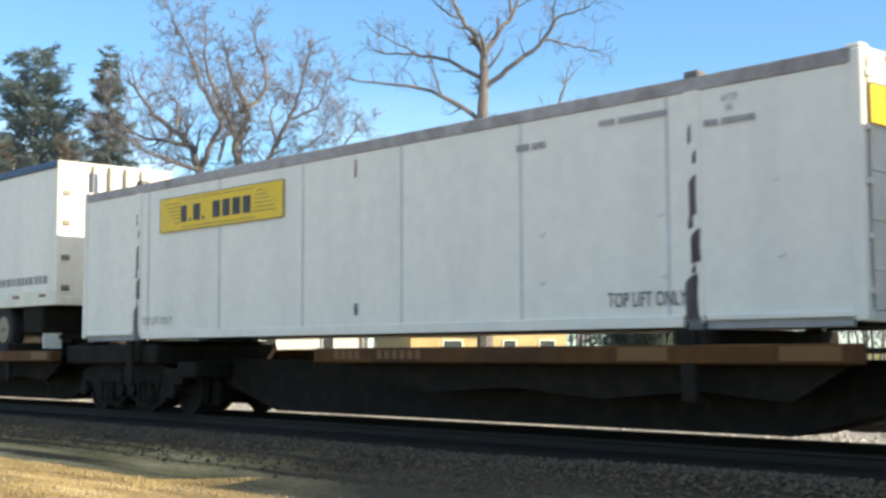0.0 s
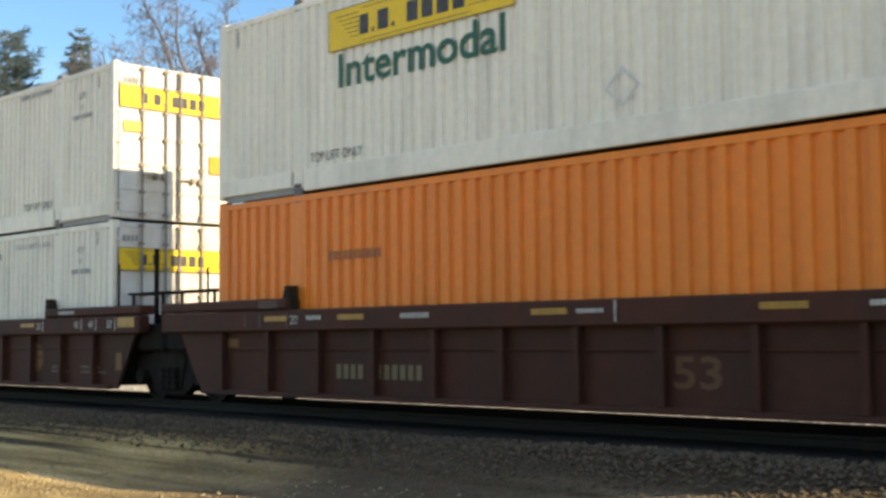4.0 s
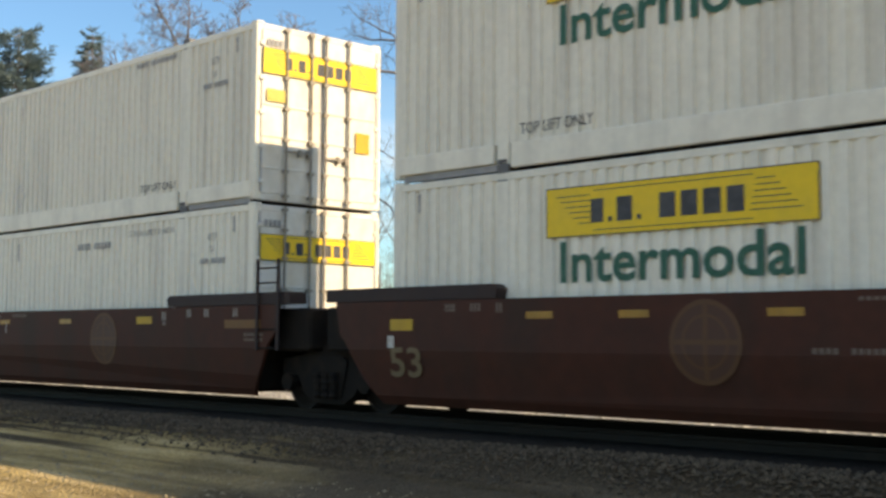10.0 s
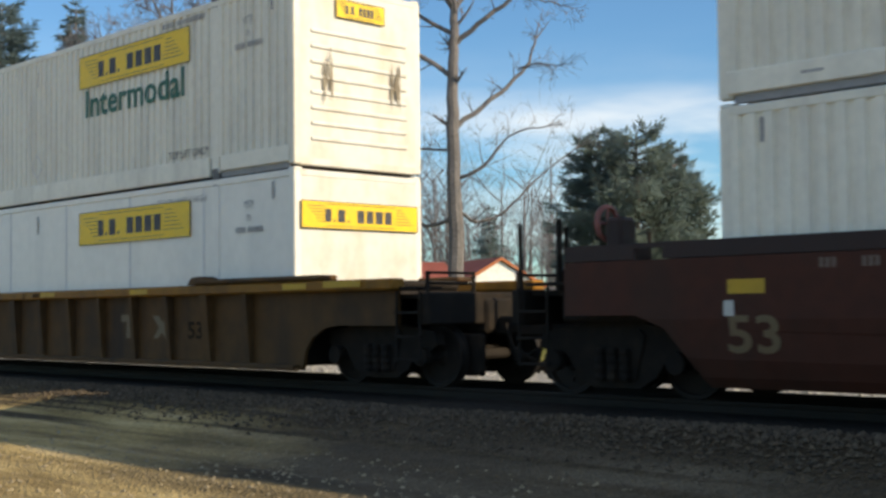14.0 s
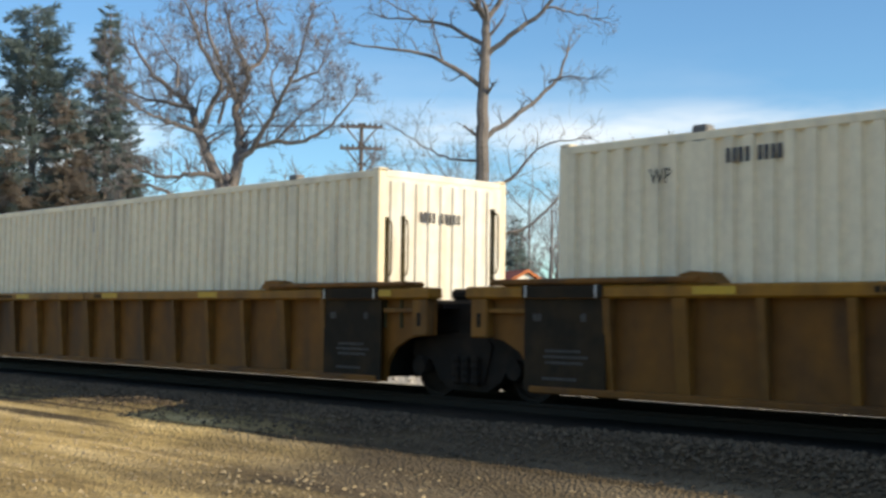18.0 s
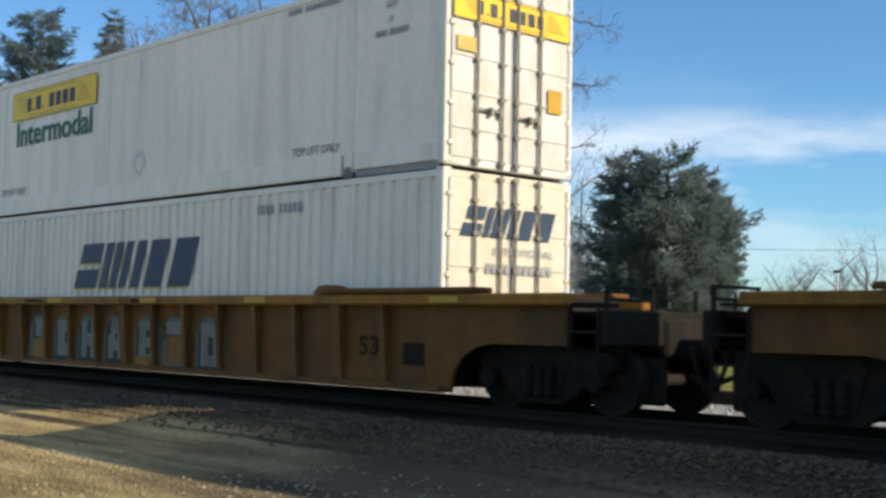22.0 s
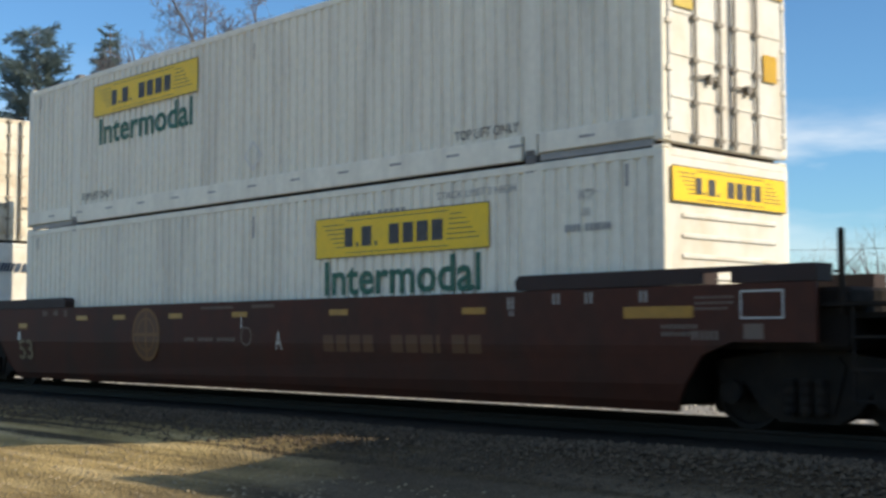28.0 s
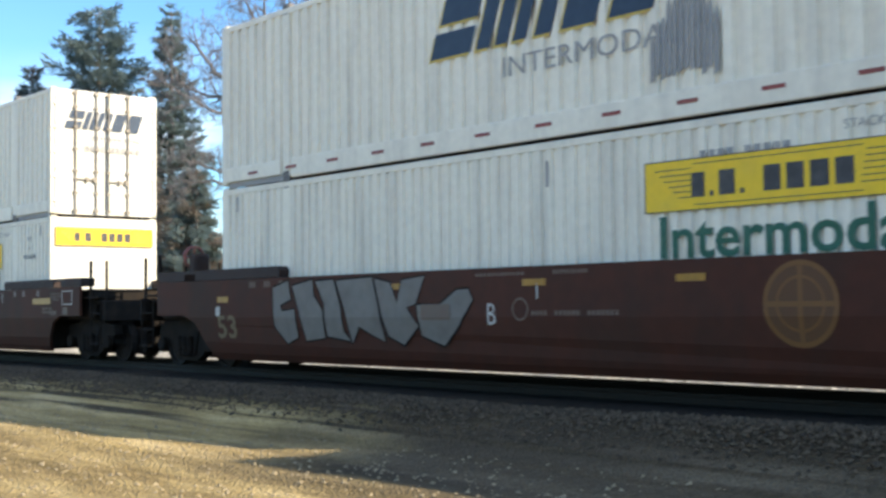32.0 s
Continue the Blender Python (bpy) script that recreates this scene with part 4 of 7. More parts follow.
def smooth_well(x, front, rear, label, letter="A", letter_x=-7.05, emblem_x=-10.95):
    """Red-brown well car unit with smooth sides that tuck in at the bottom."""
    car = thing("well_car", label, "railcar", "railcars of the train", pose(x, TRACK_Y, 0))
    def panel():
        def tip(kind):
            return [(0.40, 0.60), (0.72, 1.10), (0.86, 1.22), (0.95, 1.67)] if kind == "joint" else [(0.36, 0.60), (0.62, 0.92), (1.0, 1.06), (2.0, 1.06), (2.0, 1.67)]
        poly = tip(front) + [(2 * MID - a, c) for a, c in tip(rear)][::-1]
        def cut_at(tp):
            for (a, c), (d, e) in zip(tp, tp[1:]):
                if c <= CREASE <= e and e > c:
                    return a + (d - a) * (CREASE - c) / (e - c)
        up_ = Build().prism([p for p in poly if p[1] > CREASE] + [(2 * MID - cut_at(tip(rear)), CREASE)] + [(cut_at(tip(front)), CREASE)], -1.52, -1.46)
        f_, r_ = cut_at(tip(front)), 2 * MID - cut_at(tip(rear))
        lo = [(f_, CREASE)] + [p for p in tip(front) if p[1] <= CREASE][::-1] + [(0.22, 0.40), (0.15, 0.285), (-LEN - 0.15, 0.285), (-LEN - 0.22, 0.40)] + [(2 * MID - a, c) for a, c in tip(rear) if c <= CREASE] + [(r_, CREASE)]
        n = len(lo)
        lean = lambda c: (CREASE - c) * LEAN + max(0, 0.48 - c) * 0.5
        up_.add([(a, -1.52 + lean(c), c) for a, c in lo] + [(a, -1.46 + lean(c), c) for a, c in lo], [tuple(range(n)), tuple(range(2 * n - 1, n - 1, -1))] + [(i, i + n, (i + 1) % n + n, (i + 1) % n) for i in range(n)])
        return up_.mesh("side_panel", BROWN)
    sided(("spanel", front, rear), panel, "side_panel", car)
    for s in (1, -1):
        kind = front if s > 0 else rear
        far_ = 1.2 if kind == "joint" else 2.0
        poly = [(-2.12, 1.68), (far_, 1.68), (far_, 1.86), (-2.06, 1.86), (-2.14, 1.80)]
        part("bulkhead", stored(("bulk", s, kind), lambda: Build().block(*sorted((0.55 if s > 0 else 2 * MID - 0.55, (far_ + 0.25) if s > 0 else 2 * MID - far_ - 0.25)), -1.30, 1.30, 0.98, 1.62, 0.04).mesh("bulkhead", STEEL)), car)
        if s < 0:
            poly = [(2 * MID - a, c) for a, c in poly]
        def cap_():
            if kind == "joint":
                return Build().prism(poly, -1.5, -1.18).mesh("end_cap", BROWNDARK)
            M = (lambda v: v) if s > 0 else (lambda v: 2 * MID - v)
            b = Build().prism([(M(a), c) for a, c in ((-2.12, 1.68), (0.62, 1.68), (0.62, 1.86), (-2.06, 1.86), (-2.14, 1.80))], -1.5, -1.18)
            b.box(*sorted((M(0.62), M(1.0))), -1.5, -1.44, 1.80, 1.86)
            return b.box(*sorted((M(1.0), M(far_))), -1.5, -1.18, 1.68, 1.86).mesh("end_cap", BROWNDARK)
        sided(("scap", s, kind), cap_, "end_cap", car, "sooty raised end cap")
        end_fittings(car, s, front if s > 0 else rear, BROWNDARK, BROWN, brake=True)
        if kind == "joint":
            brown_end(car, s, False)
        elif s > 0:
            part("placard_frame", stored("pframe", lambda: Build().box(0, 0.52, -0.004, 0, 0, 0.02).box(0, 0.52, -0.004, 0, 0.28, 0.30).box(0, 0.02, -0.004, 0, 0.02, 0.28).box(0.50, 0.52, -0.004, 0, 0.02, 0.28).mesh("placard_frame", STENCIL)), car, (1.12, -1.522, 1.30), "empty pale placard frame")
            part("notice", plate(0.24, 0.16, STENCILDIM), car, (1.16, -1.522, 1.09), "worn pale notice")
            stencils(car, -1.522, [(0.55, 1.52, 12, 0.5, 0.03), (0.55, 1.46, 12, 0.5, 0.03), (0.55, 1.40, 12, 0.42, 0.03), (0.5, 1.08, 6, 0.36, 0.1)], STENCILDIM)
    inner_well(car)
    y = -1.523
    old = x > -200          # the first three units, whose marks have faded more
    side_marks(car, y, 1.42, (-13.5, -12.1, -10.2 if emblem_x < -9 else -11.1, -8.3, -5.8), 0.42, 0.085)
    part("reflector", plate(0.48, 0.125, AMBERLIT) if old else plate(0.42, 0.085, REFLECT), car, (-3.05, y, 1.40), "yellow reflective plate")
    part("reflector", plate(0.95, 0.13, EMBLEM if old else REFLECT), car, (-0.42, y, 1.32), "faded yellow reflective strip" if old else "yellow reflective strip")
    part("reflector", plate(0.44, 0.15, AMBERLIT) if old else plate(0.36, 0.1, REFLECT), car, (-15.95, y, 1.28), "yellow reflective plate")
    part("notice", plate(0.12, 0.16, STENCIL), car, (-16.0, y, 1.05), "white paper notice")
    part("lettering", hug(lettering("53", 0.62, 0.40, GOLDSTENCIL, 0.02), 0.66), car, (-15.98, y, 0.66), "worn pale numerals")
    part("lettering", hug(lettering(letter, 0.16, 0.28, STENCIL), 0.92), car, (letter_x - 0.08, y, 0.92), "white stencilled letter")
    ez = 1.15
    def ring_():
        return Build().lathe([(0.46, -0.002), (0.405, -0.002)], 36, caps=False).lathe([(0.30, -0.002), (0.27, -0.002)], 30, caps=False).mesh("emblem", EMBLEMDARK if old else EMBLEM)
    emblem = part("emblem", hug(stored(("emblem", old), ring_), ez), car, (emblem_x, y - 0.003, ez), "worn gold ring emblem")
    part("emblem_field", hug(disc(0.41, EMBLEMFAINT if old else EMBLEMDARK, 36), 0.001 + ez), emblem, (0, 0.002, 0))
    w_, r_ = 0.028, 0.40
    cross = stored(("embar", old), lambda: Build().add([(a, 0, c) for a, c in ((-w_, -r_), (w_, -r_), (w_, -w_), (r_, -w_), (r_, w_), (w_, w_), (w_, r_), (-w_, r_), (-w_, w_), (-r_, w_), (-r_, -w_), (-w_, -w_))], [(11, 0, 1, 2), (11, 2, 5, 8), (2, 3, 4, 5), (8, 5, 6, 7), (10, 11, 8, 9)]).mesh("emblem_bar", EMBLEMDARK if old else EMBLEM))
    part("emblem_bar", hug(cross, 0.002 + ez), emblem, (0, -0.0015, 0))
    stencils(car, y, [(-14.9, 1.52, 3, 0.2, 0.10), (-14.45, 1.52, 3, 0.2, 0.10), (-14.0, 1.50, 2, 0.12, 0.12), (-9.2, 1.56, 12, 0.95, 0.04), (-7.75, 1.56, 10, 0.6, 0.05), (0.1, 1.20, 9, 0.5, 0.05), (0.1, 1.12, 9, 0.5, 0.05)], STENCILDIM)
    stencils(car, y, [(-1.5, 1.50, 2, 0.14, 0.13), (-1.0, 1.50, 2, 0.15, 0.13), (-0.2, 1.50, 2, 0.14, 0.13), (-2.25, 1.45, 2, 0.14, 0.15), (-2.22, 1.37, 2, 0.10, 0.06)], STENCILMID)
    if letter != "C":
        stencils(car, y, [((-9.7 if letter == "A" else -8.15) + a, 1.04, k, 0.075 * k, 0.06) for a, k in ((0, 4), (0.42, 6), (0.98, 7))], STENCILDIM)
    if letter != "C":
        part("warning_ring", stored("smallring", lambda: Build().lathe([(0.15, 0), (0.125, 0)], 20, caps=False).mesh("warning_ring", STENCILDIM)), car, (letter_x - 0.85 if letter == "A" else letter_x + 0.55, y - 0.002, 1.12), "small worn ring")
    part("stencil", plate(0.025, 0.22, STENCIL), car, (-8.05, y, 1.25))
    nb = [0.24, 0.24, 0.24, 0.22, 0, 0.24, 0.24, 0.24, 0.08, 0.24, 0.24]
    for k, w in enumerate(nb if letter == "A" and not old else ()):
        if w:
            part("number_bar", hug(bars([w], 0.24, 0.06, EMBLEMDARK), 0.90), car, (-5.95 + 0.3 * k, y, 0.90), "worn pale bar")
    return car


def wedge(w):
    """A post that stands out further at the top than at the foot."""
    v = [(a * w, y, z) for z, out in ((0.37, -1.465), (1.42, -1.555)) for a, y in ((-1, -1.39), (1, -1.39), (1, out), (-1, out))]
    return Build().add(v, [(0, 1, 2, 3), (7, 6, 5, 4), (0, 4, 5, 1), (1, 5, 6, 2), (2, 6, 7, 3), (3, 7, 4, 0)])


def ends_of_joint(car, s, ladder):
    """Yellow columns with a dark slot beside the joint's drum, and the ladder of one end."""
    def X(v):
        return v if s > 0 else 2 * MID - v
    column = part("column", stored(("acolumn", s), lambda: Build().block(*sorted((X(0.98), X(1.27))), -1.53, -1.36, 0.93, 1.43, 0.02).mesh("column", POSTPAINT)), car, label="worn yellow end column")
    part("slot", stored(("aslot", s), lambda: Build().block(*sorted((X(1.08), X(1.16))), -1.536, -1.52, 1.06, 1.24, 0.01).mesh("slot", BLACKPANEL)), column)
    part("gusset", stored(("agusset", s), lambda: Build().block(*sorted((X(0.36), X(0.98))), -1.50, -1.41, 1.24, 1.30, 0.01).mesh("gusset", POSTPAINT)), car)
    if ladder:
        for xx, top in ((0.40, 2.52), (0.92, 2.50)):
            part("ladder_rail", stored(("aladder", xx), lambda: Build().block(xx - 0.035, xx + 0.035, -1.60, -1.565, 0.80, top, 0.008).mesh("ladder_rail", AMBERPOST)), car, label="worn yellow ladder rail")
        part("grab_loop", stored("aloop", lambda: Build().rod((0.30, -1.60, 1.80), (0.30, -1.60, 2.44), 0.014, n=6).rod((0.30, -1.60, 2.44), (0.40, -1.60, 2.48), 0.014, n=6).rod((0.30, -1.60, 1.80), (0.40, -1.60, 1.76), 0.014, n=6).mesh("grab_loop", STEEL)), car)
        for zz in (1.75, 2.06, 2.36):
            part("rail", stored(("arail", zz), lambda: Build().rod((0.40, -1.57, zz), (0.94, -1.30, zz), 0.014, n=6).rod((0.94, -1.30, zz), (0.94, 0.9, zz), 0.014, n=6).mesh("rail", STEEL)), car, label="thin dark end rail")


def amber_well(x, front, rear, label, panels=True, pitch=1.0, marked=False, looped=0):
    """Yellow well car unit with posts and wheel arches."""
    car = thing("well_car", label, "railcar", "railcars of the train", pose(x, TRACK_Y, 0))
    def half(kind):
        tip = 1.28 if kind == "joint" else 2.35
        return [(0.30, 0.29), (0.36, 0.55), (0.52, 0.76), (0.80, 0.90), (1.05, 0.94), (tip, 0.94), (tip, 1.44)]
    def panel():
        fr, re = half(front), [(2 * MID - a, c) for a, c in half(rear)]
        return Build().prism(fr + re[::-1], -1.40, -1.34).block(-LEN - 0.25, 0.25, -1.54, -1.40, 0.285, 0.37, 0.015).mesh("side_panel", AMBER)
    sided(("apanel", front, rear), panel, "side_panel", car)
    ex, rx = (1.35 if front == "joint" else 2.4), (1.35 if rear == "joint" else 2.4)
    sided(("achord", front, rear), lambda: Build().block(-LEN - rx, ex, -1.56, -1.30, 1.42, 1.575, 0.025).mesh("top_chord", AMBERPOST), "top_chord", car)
    for s in (1, -1):
        a, b = (-2.25, 0.9) if s > 0 else (2 * MID - 0.9, 2 * MID + 2.25)
        sided(("acap", s), lambda: Build().block(a, b, -1.58, -1.22, 1.585, 1.66, 0.02).mesh("end_cap", AMBER), "end_cap", car)
        hump = [(-2.48, 1.58), (-1.95, 1.58), (-1.98, 1.68), (-2.12, 1.715), (-2.34, 1.70)]
        if s < 0:
            hump = [(2 * MID - p, q) for p, q in hump]
        sided(("hump", s), lambda: Build().prism(hump, -1.56, -1.28).mesh("guide", POSTPAINT), "guide", car, "worn yellow-brown container guide")
        end_fittings(car, s, front if s > 0 else rear, AMBER, AMBER, ((0.30, -1.40), (0.64, -1.40)) if looped > 0 and s > 0 else ((1.02, -1.40),) if looped in (-1, 1) and s < 0 else ())
        dark_joint(car, s)
        if (front if s > 0 else rear) == "joint":
            ends_of_joint(car, s, looped == 2 and s > 0)
        if panels and (front if s > 0 else rear) == "joint":
            p0 = -0.92 if s > 0 else 2 * MID - 0.34
            part("black_panel", plate(1.26, 1.12, BLACKPANEL, 0.02), car, (p0, -1.50, 0.31), "black stencilled panel")
            part("black_panel", plate(1.26, 0.15, BLACKPANEL, 0.01), car, (p0, -1.565, 1.425))
            stencils(car, -1.525, [(p0 + 0.35, 0.78, 14, 0.55, 0.035), (p0 + 0.32, 0.71, 14, 0.7, 0.035), (p0 + 0.35, 0.64, 12, 0.6, 0.035), (p0 + 0.3, 0.45, 14, 0.55, 0.035), (p0 + 0.15, 1.15, 3, 0.14, 0.09), (p0 + 0.9, 1.15, 2, 0.09, 0.09)], WORNMARK)
            for q in (0.05, 1.15):
                part("stencil", plate(0.025, 0.15, STENCIL), car, (p0 + q, -1.578, 1.43))
        elif panels:
            part("black_panel", plate(0.42, 0.3, BLACKPANEL, 0.01), car, (-0.62 if s > 0 else 2 * MID + 0.2, -1.402, 0.62), "small black stencilled panel")
        else:
            side_marks(car, -1.582, 1.47, (1.0 if s > 0 else 2 * MID - 1.9,), 0.8, 0.09, AMBERLIT)
    n = int((LEN - 1.9) / pitch)
    for i in range(n + 1):
        xx = -LEN + 0.95 + i * (LEN - 1.9) / n
        wide = i in (1, n // 2, n - 1)
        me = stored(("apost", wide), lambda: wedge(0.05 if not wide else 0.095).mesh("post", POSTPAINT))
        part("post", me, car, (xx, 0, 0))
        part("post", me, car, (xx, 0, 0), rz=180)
    inner_well(car)
    side_marks(car, -1.568, 1.46, (-14.0, -10.9, -7.4, -4.2, 0.05), 0.55, 0.085, AMBERLIT)
    stencils(car, -1.568, [(-7.7, 1.46, 10, 0.75, 0.07), (-11.9, 1.47, 9, 0.8, 0.06)], BLACKPANEL)
    part("stencil", plate(0.03, 0.15, BLACKPANEL), car, (-8.08, -1.57, 1.425))
    if marked or not panels:
        part("lettering", lettering("53", 0.42, 0.28, BLACKPANEL, 0.02), car, (-1.56 if panels else -2.67, -1.412, 0.72))
    return car


def spine_platform(x, trucks, label, decked):
    """Spine car unit: a deep centre sill with yellow side platforms."""
    car = thing("spine_car", label, "railcar", "railcars of the train", pose(x, TRACK_Y, 0))
    part("centre_sill", stored("spine", lambda: Build().prism([(-LEN - 0.5, 0.62), (-12.4, 0.62), (-11.0, 0.22), (-1.4, 0.22), (-0.3, 0.5), (0.6, 0.62), (0.6, 1.06), (-LEN - 0.5, 1.06)], -0.45, 0.45).mesh("centre_sill", STEEL)), car)
    sided("sdeck", lambda: Build().block(-8.7, -0.05, -1.47, -1.25, 1.02, 1.235, 0.02).mesh("platform_edge", RUSTEDGE), "platform_edge", car)
    part("platform", stored("splat", lambda: Build().box(-8.68, -0.07, -1.3, 1.3, 1.13, 1.19).mesh("platform", STEEL)), car)
    sided("sskirt", lambda: Build().prism([(-8.4, 1.02), (-0.3, 1.02), (-1.0, 0.62), (-2.2, 0.72), (-3.6, 0.60), (-5.0, 0.72), (-6.6, 0.62), (-7.6, 0.80)], -1.10, -1.02).mesh("bracket", STEEL), "bracket", car)
    for xx in (-LIFT, -LEN + LIFT):
        part("bolster", stored("sbol", lambda: Build().block(-0.22, 0.22, -1.4, 1.4, 1.0, 1.40, 0.03).block(-0.1, 0.1, -1.46, -1.36, 0.6, 1.40, 0.02).mesh("bolster", STEEL)), car, (xx, 0, 0))
    part("cross_bearer", stored("scross", lambda: Build().block(-0.3, 0.3, -1.2, 1.2, 0.75, 1.02, 0.03).mesh("cross_bearer", STEEL)), car, (-12.6, 0, 0))
    part("rear_deck", stored("srear", lambda: Build().block(-LEN - 0.6, -13.4, -1.3, 1.3, 0.98, 1.33, 0.03).mesh("rear_deck", STEEL)), car)
    stencils(car, -1.472, [(-8.2, 1.08, 4, 0.62, 0.12), (-7.25, 1.08, 6, 0.95, 0.12)], EMBLEM)
    side_marks(car, -1.474, 1.06, (-3.0, -0.9), 0.7, 0.15, EMBLEM)
    if not decked:
        hitch = part("hitch", stored("hitch", lambda: Build().block(-14.25, -13.55, -0.55, 0.55, 1.90, 2.03, 0.04).mesh("hitch", STEEL)), car, label="black trailer hitch stand")
        for s in (-1, 1):
            for xa, xb in ((-14.9, -14.1), (-12.9, -13.7)):
                part("strut", Build().rod((xa, s * 0.75, 1.05), (xb, s * 0.42, 1.92), 0.085, 0.07, 8).mesh("strut", STEEL), hitch)
    for t in trucks:
        truck(car, t)
    return car


# ---- the road trailer carried on the second unit ----
def road_trailer(x, z0, h):
    TAIL = -0.26          # the doors; the nose is at -LEN
    t = thing("semi_trailer", "white road trailer, blue bars and discs, riding a spine car", "trailer", at=pose(x, TRACK_Y, z0))
    part("side_wall", Build().box(-LEN + 0.1, TAIL - 0.12, -HALF, -HALF + 0.05, 0.28, h - 0.11).mesh("side_wall", SMOOTH), t)
    part("side_wall", Build().box(-LEN + 0.1, TAIL - 0.12, HALF - 0.05, HALF, 0.28, h - 0.11).mesh("side_wall", SMOOTH), t)
    part("bottom_rail", Build().block(-LEN + 0.06, TAIL - 0.03, -HALF - 0.012, -HALF + 0.06, 0.0, 0.30, 0.015).mesh("bottom_rail", WHITE), t)
    part("bottom_rail", Build().block(-LEN + 0.06, TAIL - 0.03, HALF - 0.06, HALF + 0.012, 0.0, 0.30, 0.015).mesh("bottom_rail", WHITE), t)
    for s in (-1, 1):
        part("top_rail", Build().block(-LEN + 0.03, TAIL - 0.03, s * HALF - 0.04, s * HALF + 0.025, h - 0.15, h, 0.02).mesh("top_rail", BLUE), t, label="dark blue top rail")
    part("roof", Build().box(-LEN + 0.1, TAIL - 0.1, -HALF + 0.04, HALF - 0.04, h - 0.05, h - 0.02).mesh("roof", SMOOTH), t)
    part("floor", Build().box(-LEN + 0.1, TAIL - 0.1, -HALF + 0.07, HALF - 0.07, 0.06, 0.2).mesh("floor", STEEL), t)
    part("nose", Build().block(-LEN, -LEN + 0.1, -HALF, HALF, 0.02, h - 0.02, 0.03).mesh("nose", SMOOTH), t)
    part("door_frame", Build().block(TAIL - 0.14, TAIL, -HALF, -HALF + 0.12, 0, h, 0.015).block(TAIL - 0.14, TAIL, HALF - 0.12, HALF, 0, h, 0.015).block(TAIL - 0.14, TAIL, -HALF + 0.12, HALF - 0.12, h - 0.16, h, 0.015).block(TAIL - 0.14, TAIL, -HALF + 0.12, HALF - 0.12, 0.0, 0.18, 0.015).mesh("door_frame", WHITE), t)
    for s in (-1, 1):
        door = part("door", Build().box(TAIL - 0.08, TAIL - 0.02, 0.01 if s > 0 else -1.17, 1.17 if s > 0 else -0.01, 0.18, h - 0.16).mesh("door", SMOOTH), t)
        part("lock_rod", Build().rod((TAIL + 0.02, s * 0.55, 0.05), (TAIL + 0.02, s * 0.55, h - 0.05), 0.03, n=6).rod((TAIL + 0.02, s * 0.18, 0.05), (TAIL + 0.02, s * 0.18, h - 0.05), 0.04, n=6).mesh("lock_rod", ROD), door)
        for zz in (0.3, 0.9, 1.6, 2.2):
            part("hinge", Build().block(TAIL - 0.02, TAIL + 0.03, s * 1.1 - 0.08, s * 1.1 + 0.08, zz, zz + 0.1, 0.01).mesh("hinge", ROD), door)
    part("strip", Build().box(TAIL - 0.01, TAIL + 0.004, -0.62, -0.42, 0.2, h - 0.2).mesh("strip", BLUE), t)
    # wheels, mudflaps, bumper, landing legs, tank
    for ax in (-3.98, -2.73):
        for s in (-1, 1):
            tyre = part("wheel", Build().lathe([(0.28, -0.12), (0.47, -0.13), (0.51, -0.09), (0.51, 0.09), (0.47, 0.13), (0.28, 0.12)], 28, caps=False).mesh("tyre", RUBBER), t, (ax, s * 1.13, -0.45), "black tyre on a pale rim")
            part("rim", Build().lathe([(0.28, -0.11), (0.25, -0.05), (0.14, -0.03), (0.12, -0.10), (0.05, -0.11)] if s < 0 else [(0.28, 0.11), (0.25, 0.05), (0.14, 0.03), (0.12, 0.10), (0.05, 0.11)], 20).mesh("rim", RIM), tyre)
        part("axle", Build().rod((ax, -1.0, -0.45), (ax, 1.0, -0.45), 0.08).block(ax - 0.3, ax + 0.3, -0.55, 0.55, -0.35, 0.05, 0.04).mesh("axle", STEEL), t)
    for s in (-1, 1):
        part("mudflap", Build().box(-0.98, -0.95, s * 1.0 - 0.2, s * 1.0 + 0.2, -0.86, -0.55).mesh("mudflap", SMOOTH), t, label="pale rubber mudflap")
        part("landing_leg", Build().block(-13.1, -12.95, s * 0.8 - 0.08, s * 0.8 + 0.08, -0.80, 0.05, 0.015).block(-13.2, -12.85, s * 0.8 - 0.15, s * 0.8 + 0.15, -0.85, -0.80, 0.01).mesh("landing_leg", STEEL), t)
        part("brace", Build().rod((-12.95, s * 0.8, -0.55), (-12.2, s * 0.5, 0.02), 0.035).rod((-13.1, s * 0.8, -0.1), (-13.9, s * 0.5, 0.02), 0.035).mesh("brace", STEEL), t)
        part("bumper_leg", Build().block(TAIL - 0.12, TAIL - 0.04, s * 0.5 - 0.05, s * 0.5 + 0.05, -0.62, 0.02, 0.01).mesh("bumper_leg", STEEL), t)
    part("slider_box", Build().block(-4.8, -1.9, -0.55, 0.55, -0.18, 0.04, 0.03).mesh("slider_box", STEEL), t)
    part("tail_box", Build().block(-1.9, -1.0, -1.2, 1.2, -0.55, 0.02, 0.04).mesh("tail_box", STEEL), t)
    part("bumper", Build().block(TAIL - 0.13, TAIL - 0.03, -1.15, 1.15, -0.68, -0.58, 0.01).mesh("bumper", STEEL), t)
    tank = part("tank", Build().lathe([(0.26, -11.35), (0.31, -11.28), (0.31, -10.1), (0.26, -10.03)], 24, 'x', (0, -0.85, -0.5)).mesh("tank", BLACKPANEL), t, label="dark cylindrical tank")
    part("tank_end", Build().lathe([(0.29, -11.39), (0.05, -11.41)], 24, 'x', (0, -0.85, -0.5)).mesh("tank_end", SMOOTH), tank)
